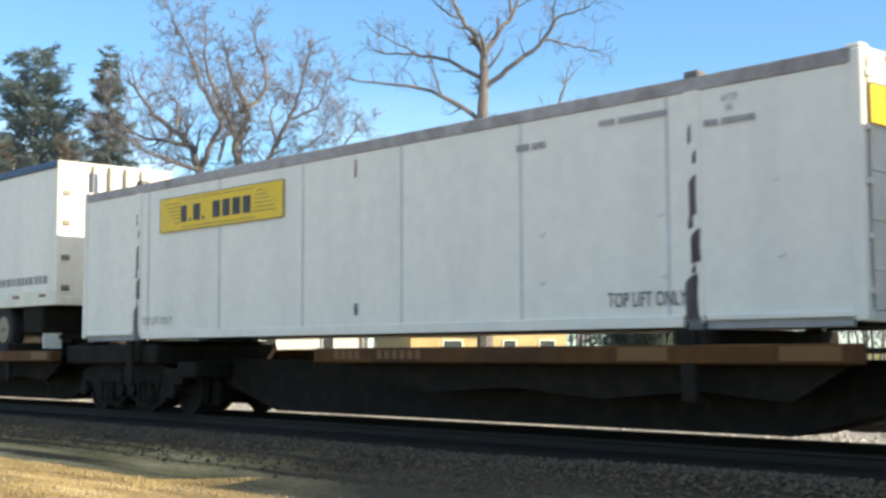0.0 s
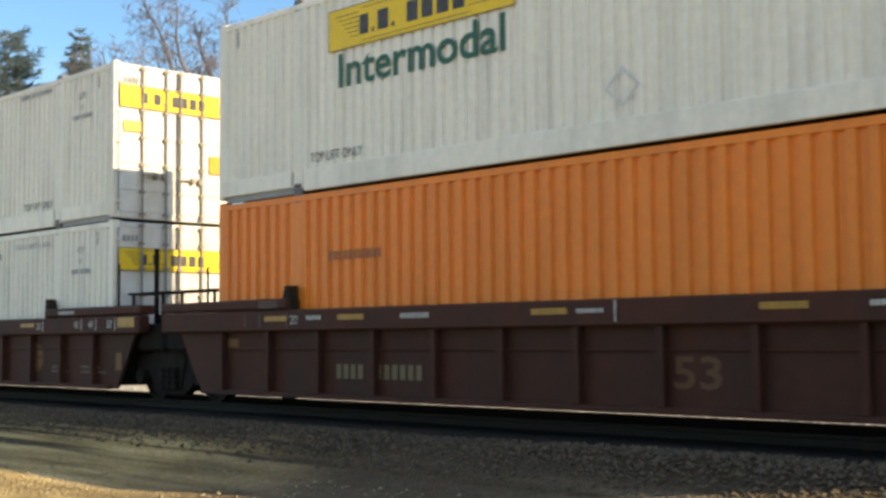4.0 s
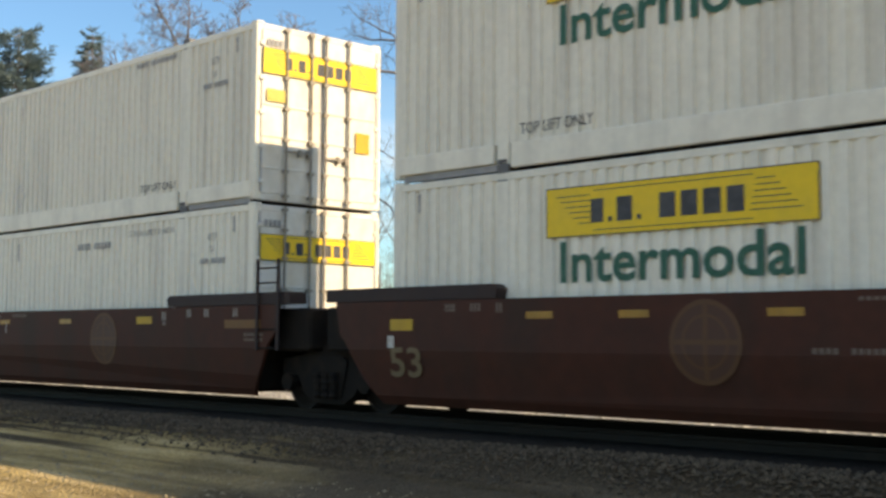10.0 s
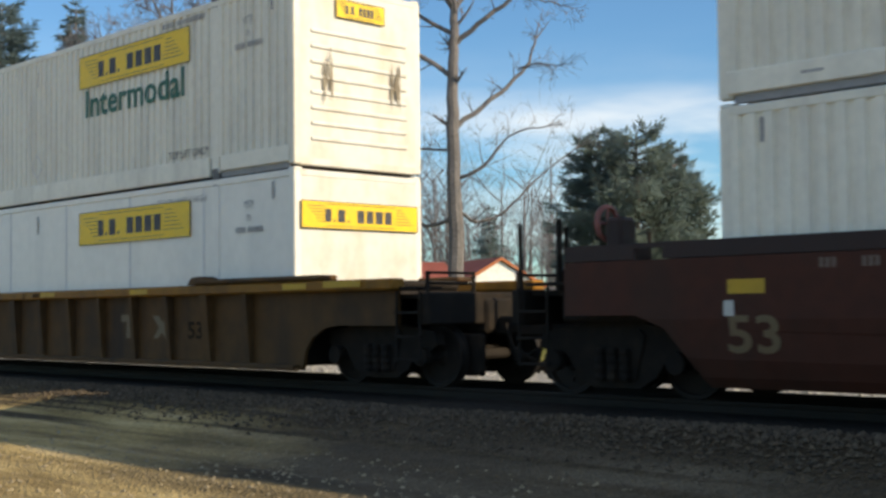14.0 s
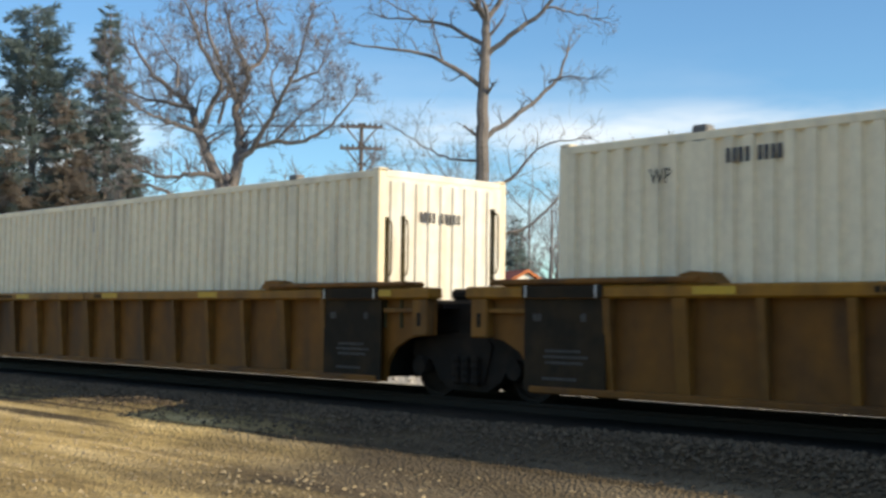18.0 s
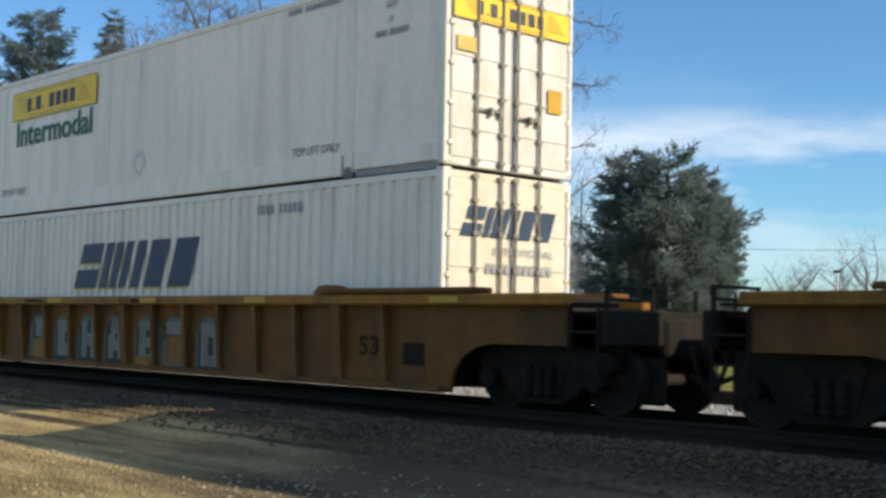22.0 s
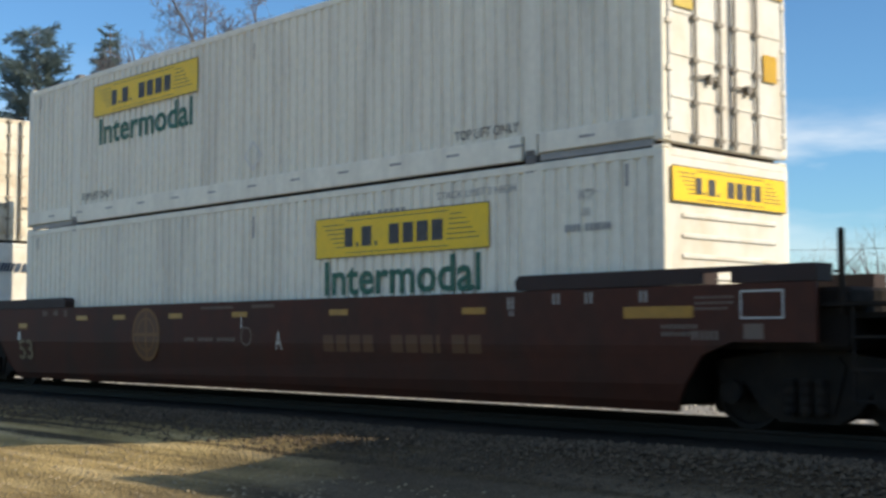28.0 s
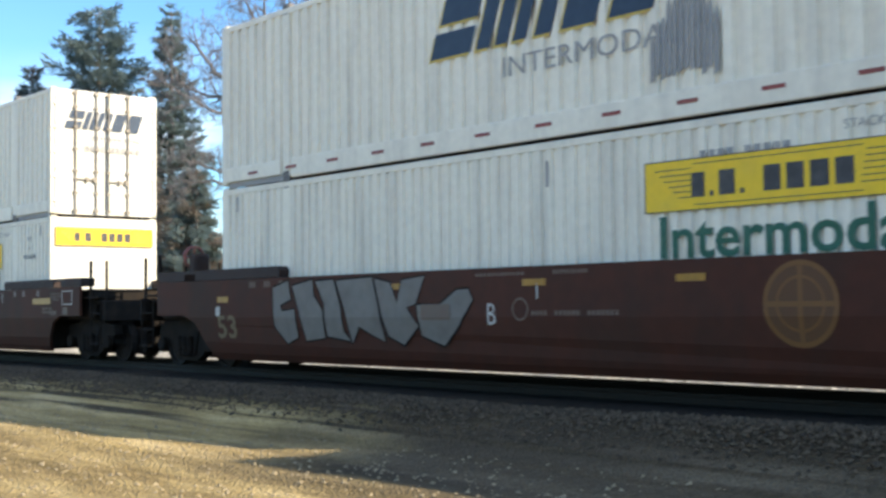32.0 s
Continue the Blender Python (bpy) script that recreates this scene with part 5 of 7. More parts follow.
    for xx in (-11.05, -10.3):
        part("tank_strap", Build().lathe([(0.32, xx - 0.03), (0.32, xx + 0.03)], 24, 'x', (0, -0.85, -0.5)).block(xx - 0.03, xx + 0.03, -0.95, -0.75, -0.25, 0.1, 0.01).mesh("tank_strap", STEEL), tank)
    part("crossmember", Build().box(-LEN + 1.0, -4.5, -0.6, -0.45, -0.12, 0.07).box(-LEN + 1.0, -4.5, 0.45, 0.6, -0.12, 0.07).mesh("crossmember", STEEL), t)
    part("kingpin_plate", Build().block(-15.6, -14.6, -0.6, 0.6, -0.12, 0.05, 0.03).mesh("kingpin_plate", STEEL), t)
    y = -HALF - 0.006
    for x0, row, h_, gap, lean_ in ((-11.6, (0.42, 0.36, 0.36, 0.17, 0.42, 0.40, 0.40, 0.36), 0.52, 0.055, 0.12), (-8.1, (0.26, 0.26, 0.14, 0.27, 0.27, 0.27, 0.17, 0.24, 0, 0.12, 0.27, 0.26), 0.36, 0.06, 0.0)):
        xx = x0
        for w in row:
            if w:
                part("bar", bars([w], h_, gap, BLUE, lean_), t, (xx, y, 1.57), "dark blue bar")
            xx += (w or gap * 2) + gap
    part("underline", plate(6.85, 0.055, BLUE), t, (-11.7, y, 1.46))
    for xx, zz in ((-11.23, 1.11), (-10.61, 1.10), (-5.94, 1.04), (-5.34, 1.03)):
        part("disc", disc(0.285, DISCBLUE), t, (xx, y, zz), "dark blue disc")
    part("lettering", lettering("53'", 0.48, 0.24, PALEINK), t, (-8.52, y, 0.34))
    part("small_print", bars([0.13] * 3 + [0.05, 0.13, 0.06, 0.06, 0.06, 0.13, 0.13, 0.13, 0.13, 0.04, 0.13, 0.13, 0.2], 0.16, 0.045, PALEINK), t, (-3.07, y, 0.44))
    part("small_print", bars([0.1] * 4 + [0] + [0.1] * 6, 0.14, 0.03, PALEINK), t, (-15.4, y, 0.42))
    for i in range(13):
        part("reflector", plate(0.3, 0.06, RED), t, (-LEN + 0.8 + i * 1.2, y - 0.012, 0.17), "red reflective strip")
    return t

# ---- the train, front to back ----
LOW, UP = 0.41, 3.30
TRAIN = []


def on_train(ob):
    TRAIN.append(ob)
    return ob


def sign_box(x, low, where, kind="fold", front="doors", word=True, dz=0.0, wall=None, sign=True, label=None, posts=None, sign_z=None, dashes=False):
    """One of the white boxes with a yellow sign."""
    txt = label or ("white corrugated container, yellow sign, green lettering, " + ("low in a well car" if low else "stacked on another"))
    b = on_train(container(x, TRACK_Y, LOW if low else UP, wall or WHITE, kind, front, upper=not low, label=txt, posts=posts))
    carrier_marks(b, where, not low, word, dz)
    if sign:
        end_sign(b, sign_z or (1.98 if low else 2.06), word=False)
    if front == "doors":
        door_notices(b, not low)
    for k in range(13 if dashes else 0):
        part("dash", plate(0.24, 0.03, PALEINK), b, (-LEN + 1.0 + 1.16 * k, -HALF - 0.022, 0.2), "short grey dash")
    return b


def parcel(x, low, front="doors", label=None, notice=False):
    b = on_train(container(x, TRACK_Y, LOW if low else UP, CREAM, "fold", front, upper=not low, pitch=0.25, doormat=DOORGRIME if front == "doors" and not notice else None,
                           label=label or ("cream corrugated container" + (" riding low in a well car" if low else " with a grey diamond, stacked on another"))))
    parcel_marks(b, not low)
    if front == "doors":
        diamond(b, 0.62, 0.92, 0.2, 90)
        side_bars(b, -1.1, 2.35, 4, 0.36, 0.12, PALEINK, 90)
        side_bars(b, -1.1, 2.18, 6, 0.42, 0.12, PALEINK, 90)
        if notice:
            part("notice", plate(0.34, 0.26, AMBERLIT), b, (0.04, -1.05, 1.0), "yellow paper notice", 90)
    else:
        side_bars(b, -0.55, 2.15, 10, 0.85, 0.15, INK, 90)
    return b


def blue_bar_box(x, low, front="doors", word=False, small_end=False, label=None):
    b = on_train(container(x, TRACK_Y, LOW if low else UP, WHITE, "fold", front, upper=not low, pitch=0.27, doormat=DOORCREAM if front == "doors" and low else None,
                           label=label or ("white corrugated container, blue leaning bars, " + ("low in a well car" if low else "stacked on another"))))
    slant_logo(b, -10.35, 1.33 if low else 1.38)
    side_bars(b, -4.3, TALL - 0.45, 10, 1.2, 0.15, PALEINK)
    if small_end:
        slant_logo(b, -0.62, 2.2, 1.0, 0.2, 90, True)
    else:
        slant_logo(b, -1.0, 1.98, 2.0, 0.42, 90, True)
        side_word(b, "INTERMODAL", -0.35, 1.74, 1.25, 0.11, GREY, 90)
        side_bars(b, -0.5, 1.48, 11, 1.4, 0.14, PALEINK, 90)
    if word:
        side_word(b, "INTERMODAL", -8.85, 0.92, 3.0, 0.27, PALEINK)
        rnd = random.Random(77)
        for k in range(12):
            a, h = 0.085 * k, round(0.35 + 0.9 * math.sin(0.25 + k * 0.21) * rnd.uniform(0.7, 1.0), 2)
            part("smear", shape(("smear", k), [(0, 0), (0.07, 0.03), (0.08, h * 0.8), (0.05, h), (0.01, h * 0.9)], SOOT), b, (-6.3 + a, -HALF - 0.013, 0.42 + rnd.uniform(0, 0.15)), "grey paint smear")
        for i in range(13):
            part("reflector", plate(0.3, 0.05, RED), b, (-LEN + 0.9 + i * 1.17, -HALF - 0.024, 0.17))
    return b


# spine cars with a box and a road trailer
on_train(spine_platform(10.95, (1.6, -14.2), "yellow-edged spine car carrying a container", True))
b = on_train(container(10.95, TRACK_Y, 1.405, SMOOTH, "plates", "doors", h=2.845, upper=True, label="plain white container on a spine car"))
worn_posts(b, 2.83)
on_train(spine_platform(-6.53, (1.4, -14.0), "yellow-edged spine car carrying a white container", True))
b = on_train(container(-6.53, TRACK_Y, 1.405, SMOOTH, "plates", "doors", h=2.845, upper=True, label="smooth white container with scuffed posts on a spine car"))
pillow_logo(b, -13.33, 1.86)
worn_posts(b, 2.83)
side_word(b, "TOP LIFT ONLY", -3.27, 0.27, 1.12, 0.17)
side_word(b, "TOP LIFT ONLY", -LEN + 2.25, 0.27, 1.0, 0.13, PALEINK)
side_word(b, "WTP", -1.66, 2.46, 0.22, 0.09, PALEINK)
side_word(b, "OR", -1.60, 2.36, 0.10, 0.07, PALEINK)
side_bars(b, -1.88, 2.22, 14, 0.66, 0.075)
side_bars(b, -3.36, 2.42, 17, 1.0, 0.075)
side_bars(b, -4.72, 2.28, 9, 0.5, 0.085)
part("lettering", bars([0.03], 0.26, 0.02, RED), b, (-7.95, -HALF - 0.008, 2.3), "small red mark")
part("lettering", bars([0.05], 0.16, 0.02, INK), b, (-7.95, -HALF - 0.008, 0.3))
for xx_, zz_ in ((-1.0, 1.55), (-0.95, 0.75), (-4.3, 1.2), (-4.3, 0.6), (-2.5, 1.3), (-2.45, 0.6)):
    part("dent", shape("dent", [(-0.06, 0.0), (0.0, -0.035), (0.07, 0.01), (0.04, 0.03), (0.0, 0.0)], DUSTLINE), b, (xx_, -HALF - 0.005, zz_), "small scuffed dent")
end_sign(b)
on_train(spine_platform(-23.55, (1.65, -14.0), "yellow-edged spine car carrying a road trailer", False))
on_train(road_trailer(-23.55, 2.139, 2.894))

UNITS = [
    (-45.040, "ribbed", "coupler", "joint"), (-64.498, "ribbed", "joint", "joint"), (-84.010, "ribbed", "joint", "coupler"),
    (-107.497, "smooth", "coupler", "joint"), (-126.916, "smooth", "joint", "joint"), (-146.351, "smooth", "joint", "coupler"),
    (-169.856, "amber", "coupler", "coupler"),
    (-193.273, "amber", "coupler", "joint"), (-212.793, "amber", "joint", "joint"), (-232.381, "amber", "joint", "coupler"),
    (-255.717, "amber", "coupler", "joint"), (-275.250, "amber", "joint", "joint"), (-294.823, "amber", "joint", "coupler"),
    (-318.274, "smooth", "coupler", "joint"), (-337.771, "smooth", "joint", "joint"), (-357.173, "smooth", "joint", "coupler"),
    (-380.731, "smooth", "coupler", "coupler"),
]
CARS = []
for i, (x, kind, fr, re) in enumerate(UNITS):
    if kind == "ribbed":
        car = ribbed_well(x, fr, re, "red-brown ribbed steel well car with yellow reflectors")
    elif kind == "smooth":
        car = smooth_well(x, fr, re, "red-brown smooth-sided well car with gold ring emblem", *{0: ("A", -7.05, -10.95), 1: ("C", -11.37, -4.17), 2: ("B", -8.9, -4.17)}[(i - 3) % 3 if i < 6 else (i - 13) % 3])
    else:
        car = amber_well(x, fr, re, "brown-yellow ribbed steel well car, very sooty" if i == 6 else "yellow ribbed steel well car, rusty and sooty", panels=i != 6, pitch=1.07 if i == 6 else 1.0, marked=i in (10, 11), looped={7: -1, 8: 1, 9: 2}.get(i, 0))
    if i == 6:
        for piece in car.children:
            for slot in piece.material_slots:
                if slot.material in (AMBER, POSTPAINT):
                    slot.link = 'OBJECT'
                    slot.material = AMBERSOOT
    on_train(car)
    CARS.append(car)
    truck(car, 1.65)
    if re == "coupler":
        truck(car, 2 * MID - 1.6)

# loads of the well cars
X = [u[0] for u in UNITS]
o = on_train(container(X[0], TRACK_Y, LOW, ORANGE, "fold", "doors", pitch=0.25, label="bright orange corrugated container riding low in a well car", doormat=ORANGE))
for k in range(9):
    part("bar", bars([0.135], 0.2, 0.02, DARKRED), o, (0.04, -0.78 + 0.165 * k, 2.02), "dark red bar", 90)
part("underline", plate(1.4, 0.07, BLACKPANEL), o, (0.04, -0.78, 1.88), "", 90)
for y0_, z0_, w_, h_ in ((-1.12, 2.52, 0.3, 0.05), (-1.12, 2.3, 0.05, 0.22), (0.82, 2.52, 0.3, 0.05), (1.07, 2.3, 0.05, 0.22), (-1.12, 1.2, 0.28, 0.16)):
    part("pale_mark", plate(w_, h_, STENCIL), o, (0.04, y0_, z0_), "pale corner mark", 90)
part("lettering", bars([0.15] * 9, 0.2, 0.045, BLACKPANEL), o, (-3.3, -HALF - 0.012, 1.62), "black bars")
part("underline", plate(1.7, 0.08, BLACKPANEL), o, (-3.3, -HALF - 0.012, 1.46))
part("lettering", bars([0.1] * 9, 0.13, 0.03, DARKORANGE), o, (-13.4, -HALF - 0.012, 1.85), "faded bars")
sign_box(X[0], False, "rear")
sign_box(X[1], True, "rear", dz=-0.14), sign_box(X[1], False, "rear")
sign_box(X[2], True, "rear", dz=-0.14)
tan_box = sign_box(X[2], False, "rear", kind="seams", wall=TAN, word=False, label="yellowed panelled container with yellow sign, stacked on another", posts=CREAM)
for k in range(11):
    part("pale_spot", disc(0.055, CREAM), tan_box, (-13.9 + 1.22 * k, -HALF - 0.009, 2.02 if k % 3 else 1.35), "pale round repair")
for xx_, zz_, w_, h_ in ((-8.4, 0.40, 3.0, 0.16), (-9.2, 0.62, 0.25, 0.2), (-3.2, 0.42, 0.9, 0.12), (-12.2, 0.5, 0.2, 0.35)):
    part("pale_patch", plate(w_, h_, CREAM, 0.002), tan_box, (xx_, -HALF - 0.006, zz_), "pale repair patch")
scuffs(tan_box, 12, ((-3.0, 4), (-10.0, 4), (-6.0, 3)), TANSEAM)
sign_box(X[3], True, "rear"), sign_box(X[3], False, "rear")
sign_box(X[4], True, "rear"), sign_box(X[4], False, "rear")
sign_box(X[5], True, "rear"), sign_box(X[5], False, "rear", dashes=True)
sign_box(X[6], True, "front", kind="plates", wall=SMOOTH, front="flat", word=False, label="smooth white container, yellow sign, low in a yellow well car")
b = sign_box(X[6], False, "front", front="ribs", sign=False)
pillow_logo(b, -0.5, 2.36, 1.0, 0.3, 90)
rnd = random.Random(61)
for yy, n_ in ((-0.66, 13), (0.72, 15)):
    for k in range(n_):
        hh, w_ = round(rnd.uniform(0.18, 0.75), 2), rnd.uniform(0.010, 0.026)
        z_ = rnd.triangular(0.95, 1.95 - hh, 1.15)
        part("smear", shape(("esmear", yy, k), [(0, 0), (w_ * 0.7, hh * 0.3), (w_, hh * 0.6), (w_ * 0.3, hh), (-w_ * 0.5, hh * 0.7), (-w_, hh * 0.35)], GREASE), b, (0.029 + 0.0006 * k, yy + rnd.gauss(0, 0.055), z_), "brown-black grease smear", 90)
parcel(X[7], True, "fold")
parcel(X[8], True, "fold")
b = sign_box(X[9], True, "front", front="ribs", sign=False, dz=-0.08)
pillow_logo(b, -0.45, 2.3, 0.95, 0.3, 90)
side_word(b, "Intermodal", -0.38, 2.12, 0.8, 0.12, PALEINK, 90)
parcel(X[9], False, notice=True)
scuffs(b, 4, ((-8.0, 3), (-13.0, 2)))
blue_bar_box(X[10], True), sign_box(X[10], False, "rear", kind="plates", wall=WHITE)
scuffs(parcel(X[11], True), 5, ((-11.2, 7), (-8.0, 4), (-4.0, 3)))
scuffs(parcel(X[11], False), 6, ((-6.0, 3),))
scuffs(parcel(X[12], True), 7, ((-7.6, 10), (-5.2, 4), (-12.5, 4)))
scuffs(parcel(X[12], False), 8, ((-10.0, 4),))
sign_box(X[13], True, "front", front="ribs", dz=-0.13, sign_z=2.24), sign_box(X[13], False, "rear", dashes=True)
blue_bar_box(X[14], True, "flat", small_end=True), parcel(X[14], False)
sign_box(X[15], True, "front", front="ribs", dz=-0.16, sign_z=2.26), blue_bar_box(X[15], False, word=True)
sign_box(X[16], True, "front", front="flat", dz=-0.2, sign_z=2.22), blue_bar_box(X[16], False)


# painted scrawls on the cars, as plain strokes
def polygon(key, poly, mat):
    return stored(("patch", key, mat.name), lambda: Build().add([(x, 0, z) for x, z in poly], [tuple(range(len(poly)))]).mesh("patch", mat))


def strokes(car, key, lines, mat, thick, at, label, bent=None):
    """Brush lines in the xz plane, each a part of its own."""
    for k, line in enumerate(lines):
        def make():
            b, v, n = Build(), [], len(line)
            for q in range(n):
                a, c = line[max(q - 1, 0)], line[min(q + 1, n - 1)]
                d = Vector((c[0] - a[0], c[1] - a[1])).normalized() * thick * 0.5
                v += [(line[q][0] + d.y, 0, line[q][1] - d.x), (line[q][0] - d.y, 0, line[q][1] + d.x)]
            b.add(v, [(2 * q, 2 * q + 2, 2 * q + 3, 2 * q + 1) for q in range(n - 1)])
            return b.mesh("stroke", mat)
        me = stored(("strokes", key, k), make)
        part("scrawl", me if bent is None else hug(me, bent), car, at, label)


# block letters between the posts of one yellow car
y_ = -1.403
for xx, w, z0, z1, word in ((-11.5, 0.40, 0.80, 1.14, ""), (-10.45, 0.58, 0.45, 1.13, "C"), (-9.48, 0.58, 0.44, 1.13, "H"), (-8.46, 0.58, 0.45, 1.14, "A"), (-7.35, 0.60, 0.44, 1.13, "B"), (-6.43, 0.62, 0.92, 1.14, ""), (-5.35, 0.60, 0.42, 1.12, "D")):
    part("overspray", polygon(("haze", xx), [(-0.46, 0.40), (0.2, 0.38), (0.44, 0.5), (0.42, 1.0), (0.36, 1.2), (-0.2, 1.22), (-0.44, 1.0)], SCRAWLGREEN), CARS[10], (xx, y_, 0), "pale green overspray")
    part("letter_shadow", plate(w, z1 - z0, DEEPGREEN, 0.002), CARS[10], (xx - w / 2 - 0.09, y_ - 0.001, z0 - 0.09), "dark green painted block")
    block_ = part("letter_block", plate(w, z1 - z0, OLDWHITE, 0.002), CARS[10], (xx - w / 2, y_ - 0.004, z0), "faded white painted block")
    cut = {"C": [(0.3, 0.25, 0.28, 0.2)], "H": [(0.22, 0.0, 0.14, 0.22), (0.22, 0.46, 0.14, 0.23)], "A": [(0.0, 0.44, 0.1, 0.25), (0.48, 0.44, 0.1, 0.25), (0.22, 0.0, 0.14, 0.14), (0.26, 0.34, 0.08, 0.12)], "B": [(0.24, 0.12, 0.14, 0.12), (0.24, 0.42, 0.14, 0.12), (0.5, 0.3, 0.1, 0.08)], "D": [(0.22, 0.18, 0.15, 0.3), (0.5, 0.55, 0.1, 0.14)]}.get(word, [])
    for a, c, w2, h2 in cut:
        part("letter_gap", plate(w2, h2, DEEPGREEN, 0.002), block_, (a, -0.003, c))
for xx, zz, w, h in ((-11.75, 0.40, 0.6, 0.36), (-6.72, 0.45, 0.6, 0.44), (-7.75, 0.33, 0.5, 0.2)):
    part("yellow_patch", plate(w, h, AMBERPOST, 0.002), CARS[10], (xx, y_ - 0.007, zz), "fresh yellow paint patch")
part("lettering", lettering("1251", 0.56, 0.26, STENCIL, 0.02), CARS[10], (-15.98, -1.53, 0.58), "white stencilled numerals")

# chalky strokes on the next yellow car
strokes(CARS[11], "v", [[(-9.85, 1.28), (-9.42, 0.98), (-9.0, 1.28)]], DEEPGREEN, 0.07, (0, y_, 0), "dark painted stroke")
strokes(CARS[11], "chalk", [[(-8.72, 1.2), (-8.68, 0.5)], [(-8.7, 1.15), (-8.35, 1.25)], [(-8.25, 1.05), (-8.22, 0.75)], [(-7.95, 1.2), (-7.7, 1.25), (-7.78, 0.45)], [(-7.5, 1.2), (-7.1, 1.15)], [(-7.1, 1.2), (-7.15, 0.6)], [(-6.5, 1.1), (-6.4, 0.5)], [(-5.9, 0.9), (-5.88, 0.65)], [(-5.2, 1.15), (-5.15, 1.0)], [(-4.9, 0.55), (-4.9, 0.8), (-4.5, 0.8), (-4.45, 0.55)], [(-4.15, 1.1), (-3.75, 1.1)], [(-3.95, 1.1), (-3.95, 0.65)], [(-4.1, 0.9), (-3.8, 0.9)]], SCRAWL, 0.055, (0, y_ - 0.002, 0), "chalky grey stroke")
part("lettering", lettering("125 T", 0.62, 0.26, STENCIL, 0.02), CARS[11], (-15.98, -1.53, 0.55), "white stencilled characters")
part("scrawl", polygon("blob", [(-15.0, 0.34), (-14.2, 0.34), (-14.02, 0.6), (-14.12, 0.8), (-13.9, 1.1), (-14.2, 1.3), (-14.3, 1.05), (-14.6, 1.02), (-14.95, 0.98)], SCRAWLGREEN), CARS[11], (0, y_ - 0.001, 0), "pale green painted scrawl")
strokes(CARS[11], "blobline", [[(-14.85, 0.95), (-14.75, 0.45), (-14.55, 0.8), (-14.5, 0.42)], [(-14.05, 1.2), (-14.35, 0.8), (-14.1, 0.6), (-14.3, 0.4)]], OLDWHITE, 0.13, (0, y_ - 0.003, 0), "white painted scrawl")
part("yellow_patch", plate(0.85, 0.36, AMBERPOST, 0.002), CARS[11], (-14.95, y_ - 0.006, 0.98), "fresh yellow paint patch")
part("scrawl", polygon("tall", [(-16.95, 0.36), (-16.5, 0.36), (-16.62, 1.4), (-16.78, 1.36)], SCRAWLGREEN), CARS[11], (0.15, y_ - 0.03, 0), "pale green paint streak")
for k, xx in enumerate((-12.5, -11.5, -10.5, -9.5)):
    part("scrawl", polygon(("pale", k), [(0, 0.36), (0.3, 0.4), (0.25, 0.8), (0.45, 1.2), (0.05, 1.24), (0.1, 0.8)], SCRAWLGREEN), CARS[12], (xx, y_, 0), "pale green painted scrawl")
    strokes(CARS[12], "rust", [[(0.35, 1.1), (0.42, 0.5)], [(0.6, 1.15), (0.65, 0.45)]], OLDWHITE, 0.1, (xx, y_ - 0.002, 0), "white painted scrawl")

for k, w in enumerate((0.2, 0.2, 0.2, 0.2, 0, 0.2, 0.2, 0.2, 0.2, 0.2, 0.2)):
    if w:
        part("number_bar", hug(bars([w], 0.2, 0.06, EMBLEM), 0.95), CARS[5], (-12.6 + 0.26 * k, -1.524, 0.95), "worn gold bar")

for a in (-4.75, -3.75):
    part("pale_shape", polygon(("plain", a), [(0.0, 1.12), (0.55, 1.12), (0.55, 1.0), (0.34, 1.0), (0.30, 0.72), (0.16, 0.72), (0.18, 1.0), (0.0, 1.0)] if a < -4 else [(0.0, 1.1), (0.2, 1.1), (0.32, 0.98), (0.42, 1.1), (0.6, 1.1), (0.42, 0.9), (0.58, 0.72), (0.4, 0.72), (0.3, 0.82), (0.18, 0.72), (0.02, 0.72), (0.2, 0.9)], GOLDSTENCIL), CARS[6], (a, -1.404, 0), "plain pale worn shape")

# black letters edged in yellow on one red-brown car, silver ones on the next
y_ = -1.5285
part("scrawl", hug(polygon("black", [(-13.7, 0.45), (-14.05, 0.8), (-14.05, 1.2), (-13.85, 1.5), (-13.3, 1.6), (-11.0, 1.6), (-10.3, 1.6), (-10.15, 1.2), (-10.5, 0.7), (-11.0, 0.52), (-11.6, 0.45), (-12.1, 0.62), (-12.6, 0.7), (-13.2, 0.62)], SCRAWLDARK), 0.0), CARS[14], (0, y_, 0), "black painted letters")
strokes(CARS[14], "yellow", [[(-13.7, 0.42), (-14.05, 0.81), (-14.06, 1.18), (-13.86, 1.49), (-13.54, 1.56), (-13.22, 1.58)], [(-13.69, 0.91), (-13.62, 0.78), (-13.49, 0.97), (-13.6, 1.12), (-13.23, 1.38)], [(-13.22, 1.56), (-13.04, 0.81)], [(-12.89, 1.37), (-12.78, 1.46), (-12.69, 1.37), (-12.8, 1.25), (-12.89, 1.37)], [(-12.79, 1.25), (-12.58, 0.74)], [(-12.48, 1.55), (-12.53, 1.24), (-12.15, 1.07), (-12.1, 0.82), (-11.71, 0.47)], [(-12.19, 1.55), (-12.46, 1.24)], [(-11.98, 1.56), (-11.91, 1.06), (-11.55, 0.45)], [(-11.64, 1.56), (-11.58, 1.02), (-11.45, 1.56)], [(-11.28, 1.13), (-11.3, 0.81), (-11.13, 0.51), (-10.78, 0.58)], [(-11.0, 1.56), (-10.86, 0.74)], [(-10.4, 1.58), (-9.7, 1.1), (-9.3, 0.7)], [(-10.5, 1.1), (-10.2, 0.7), (-9.7, 0.6)]], SCRAWLYELLOW, 0.04, (0, y_ - 0.002, 0), "yellow painted outline", 0.0)
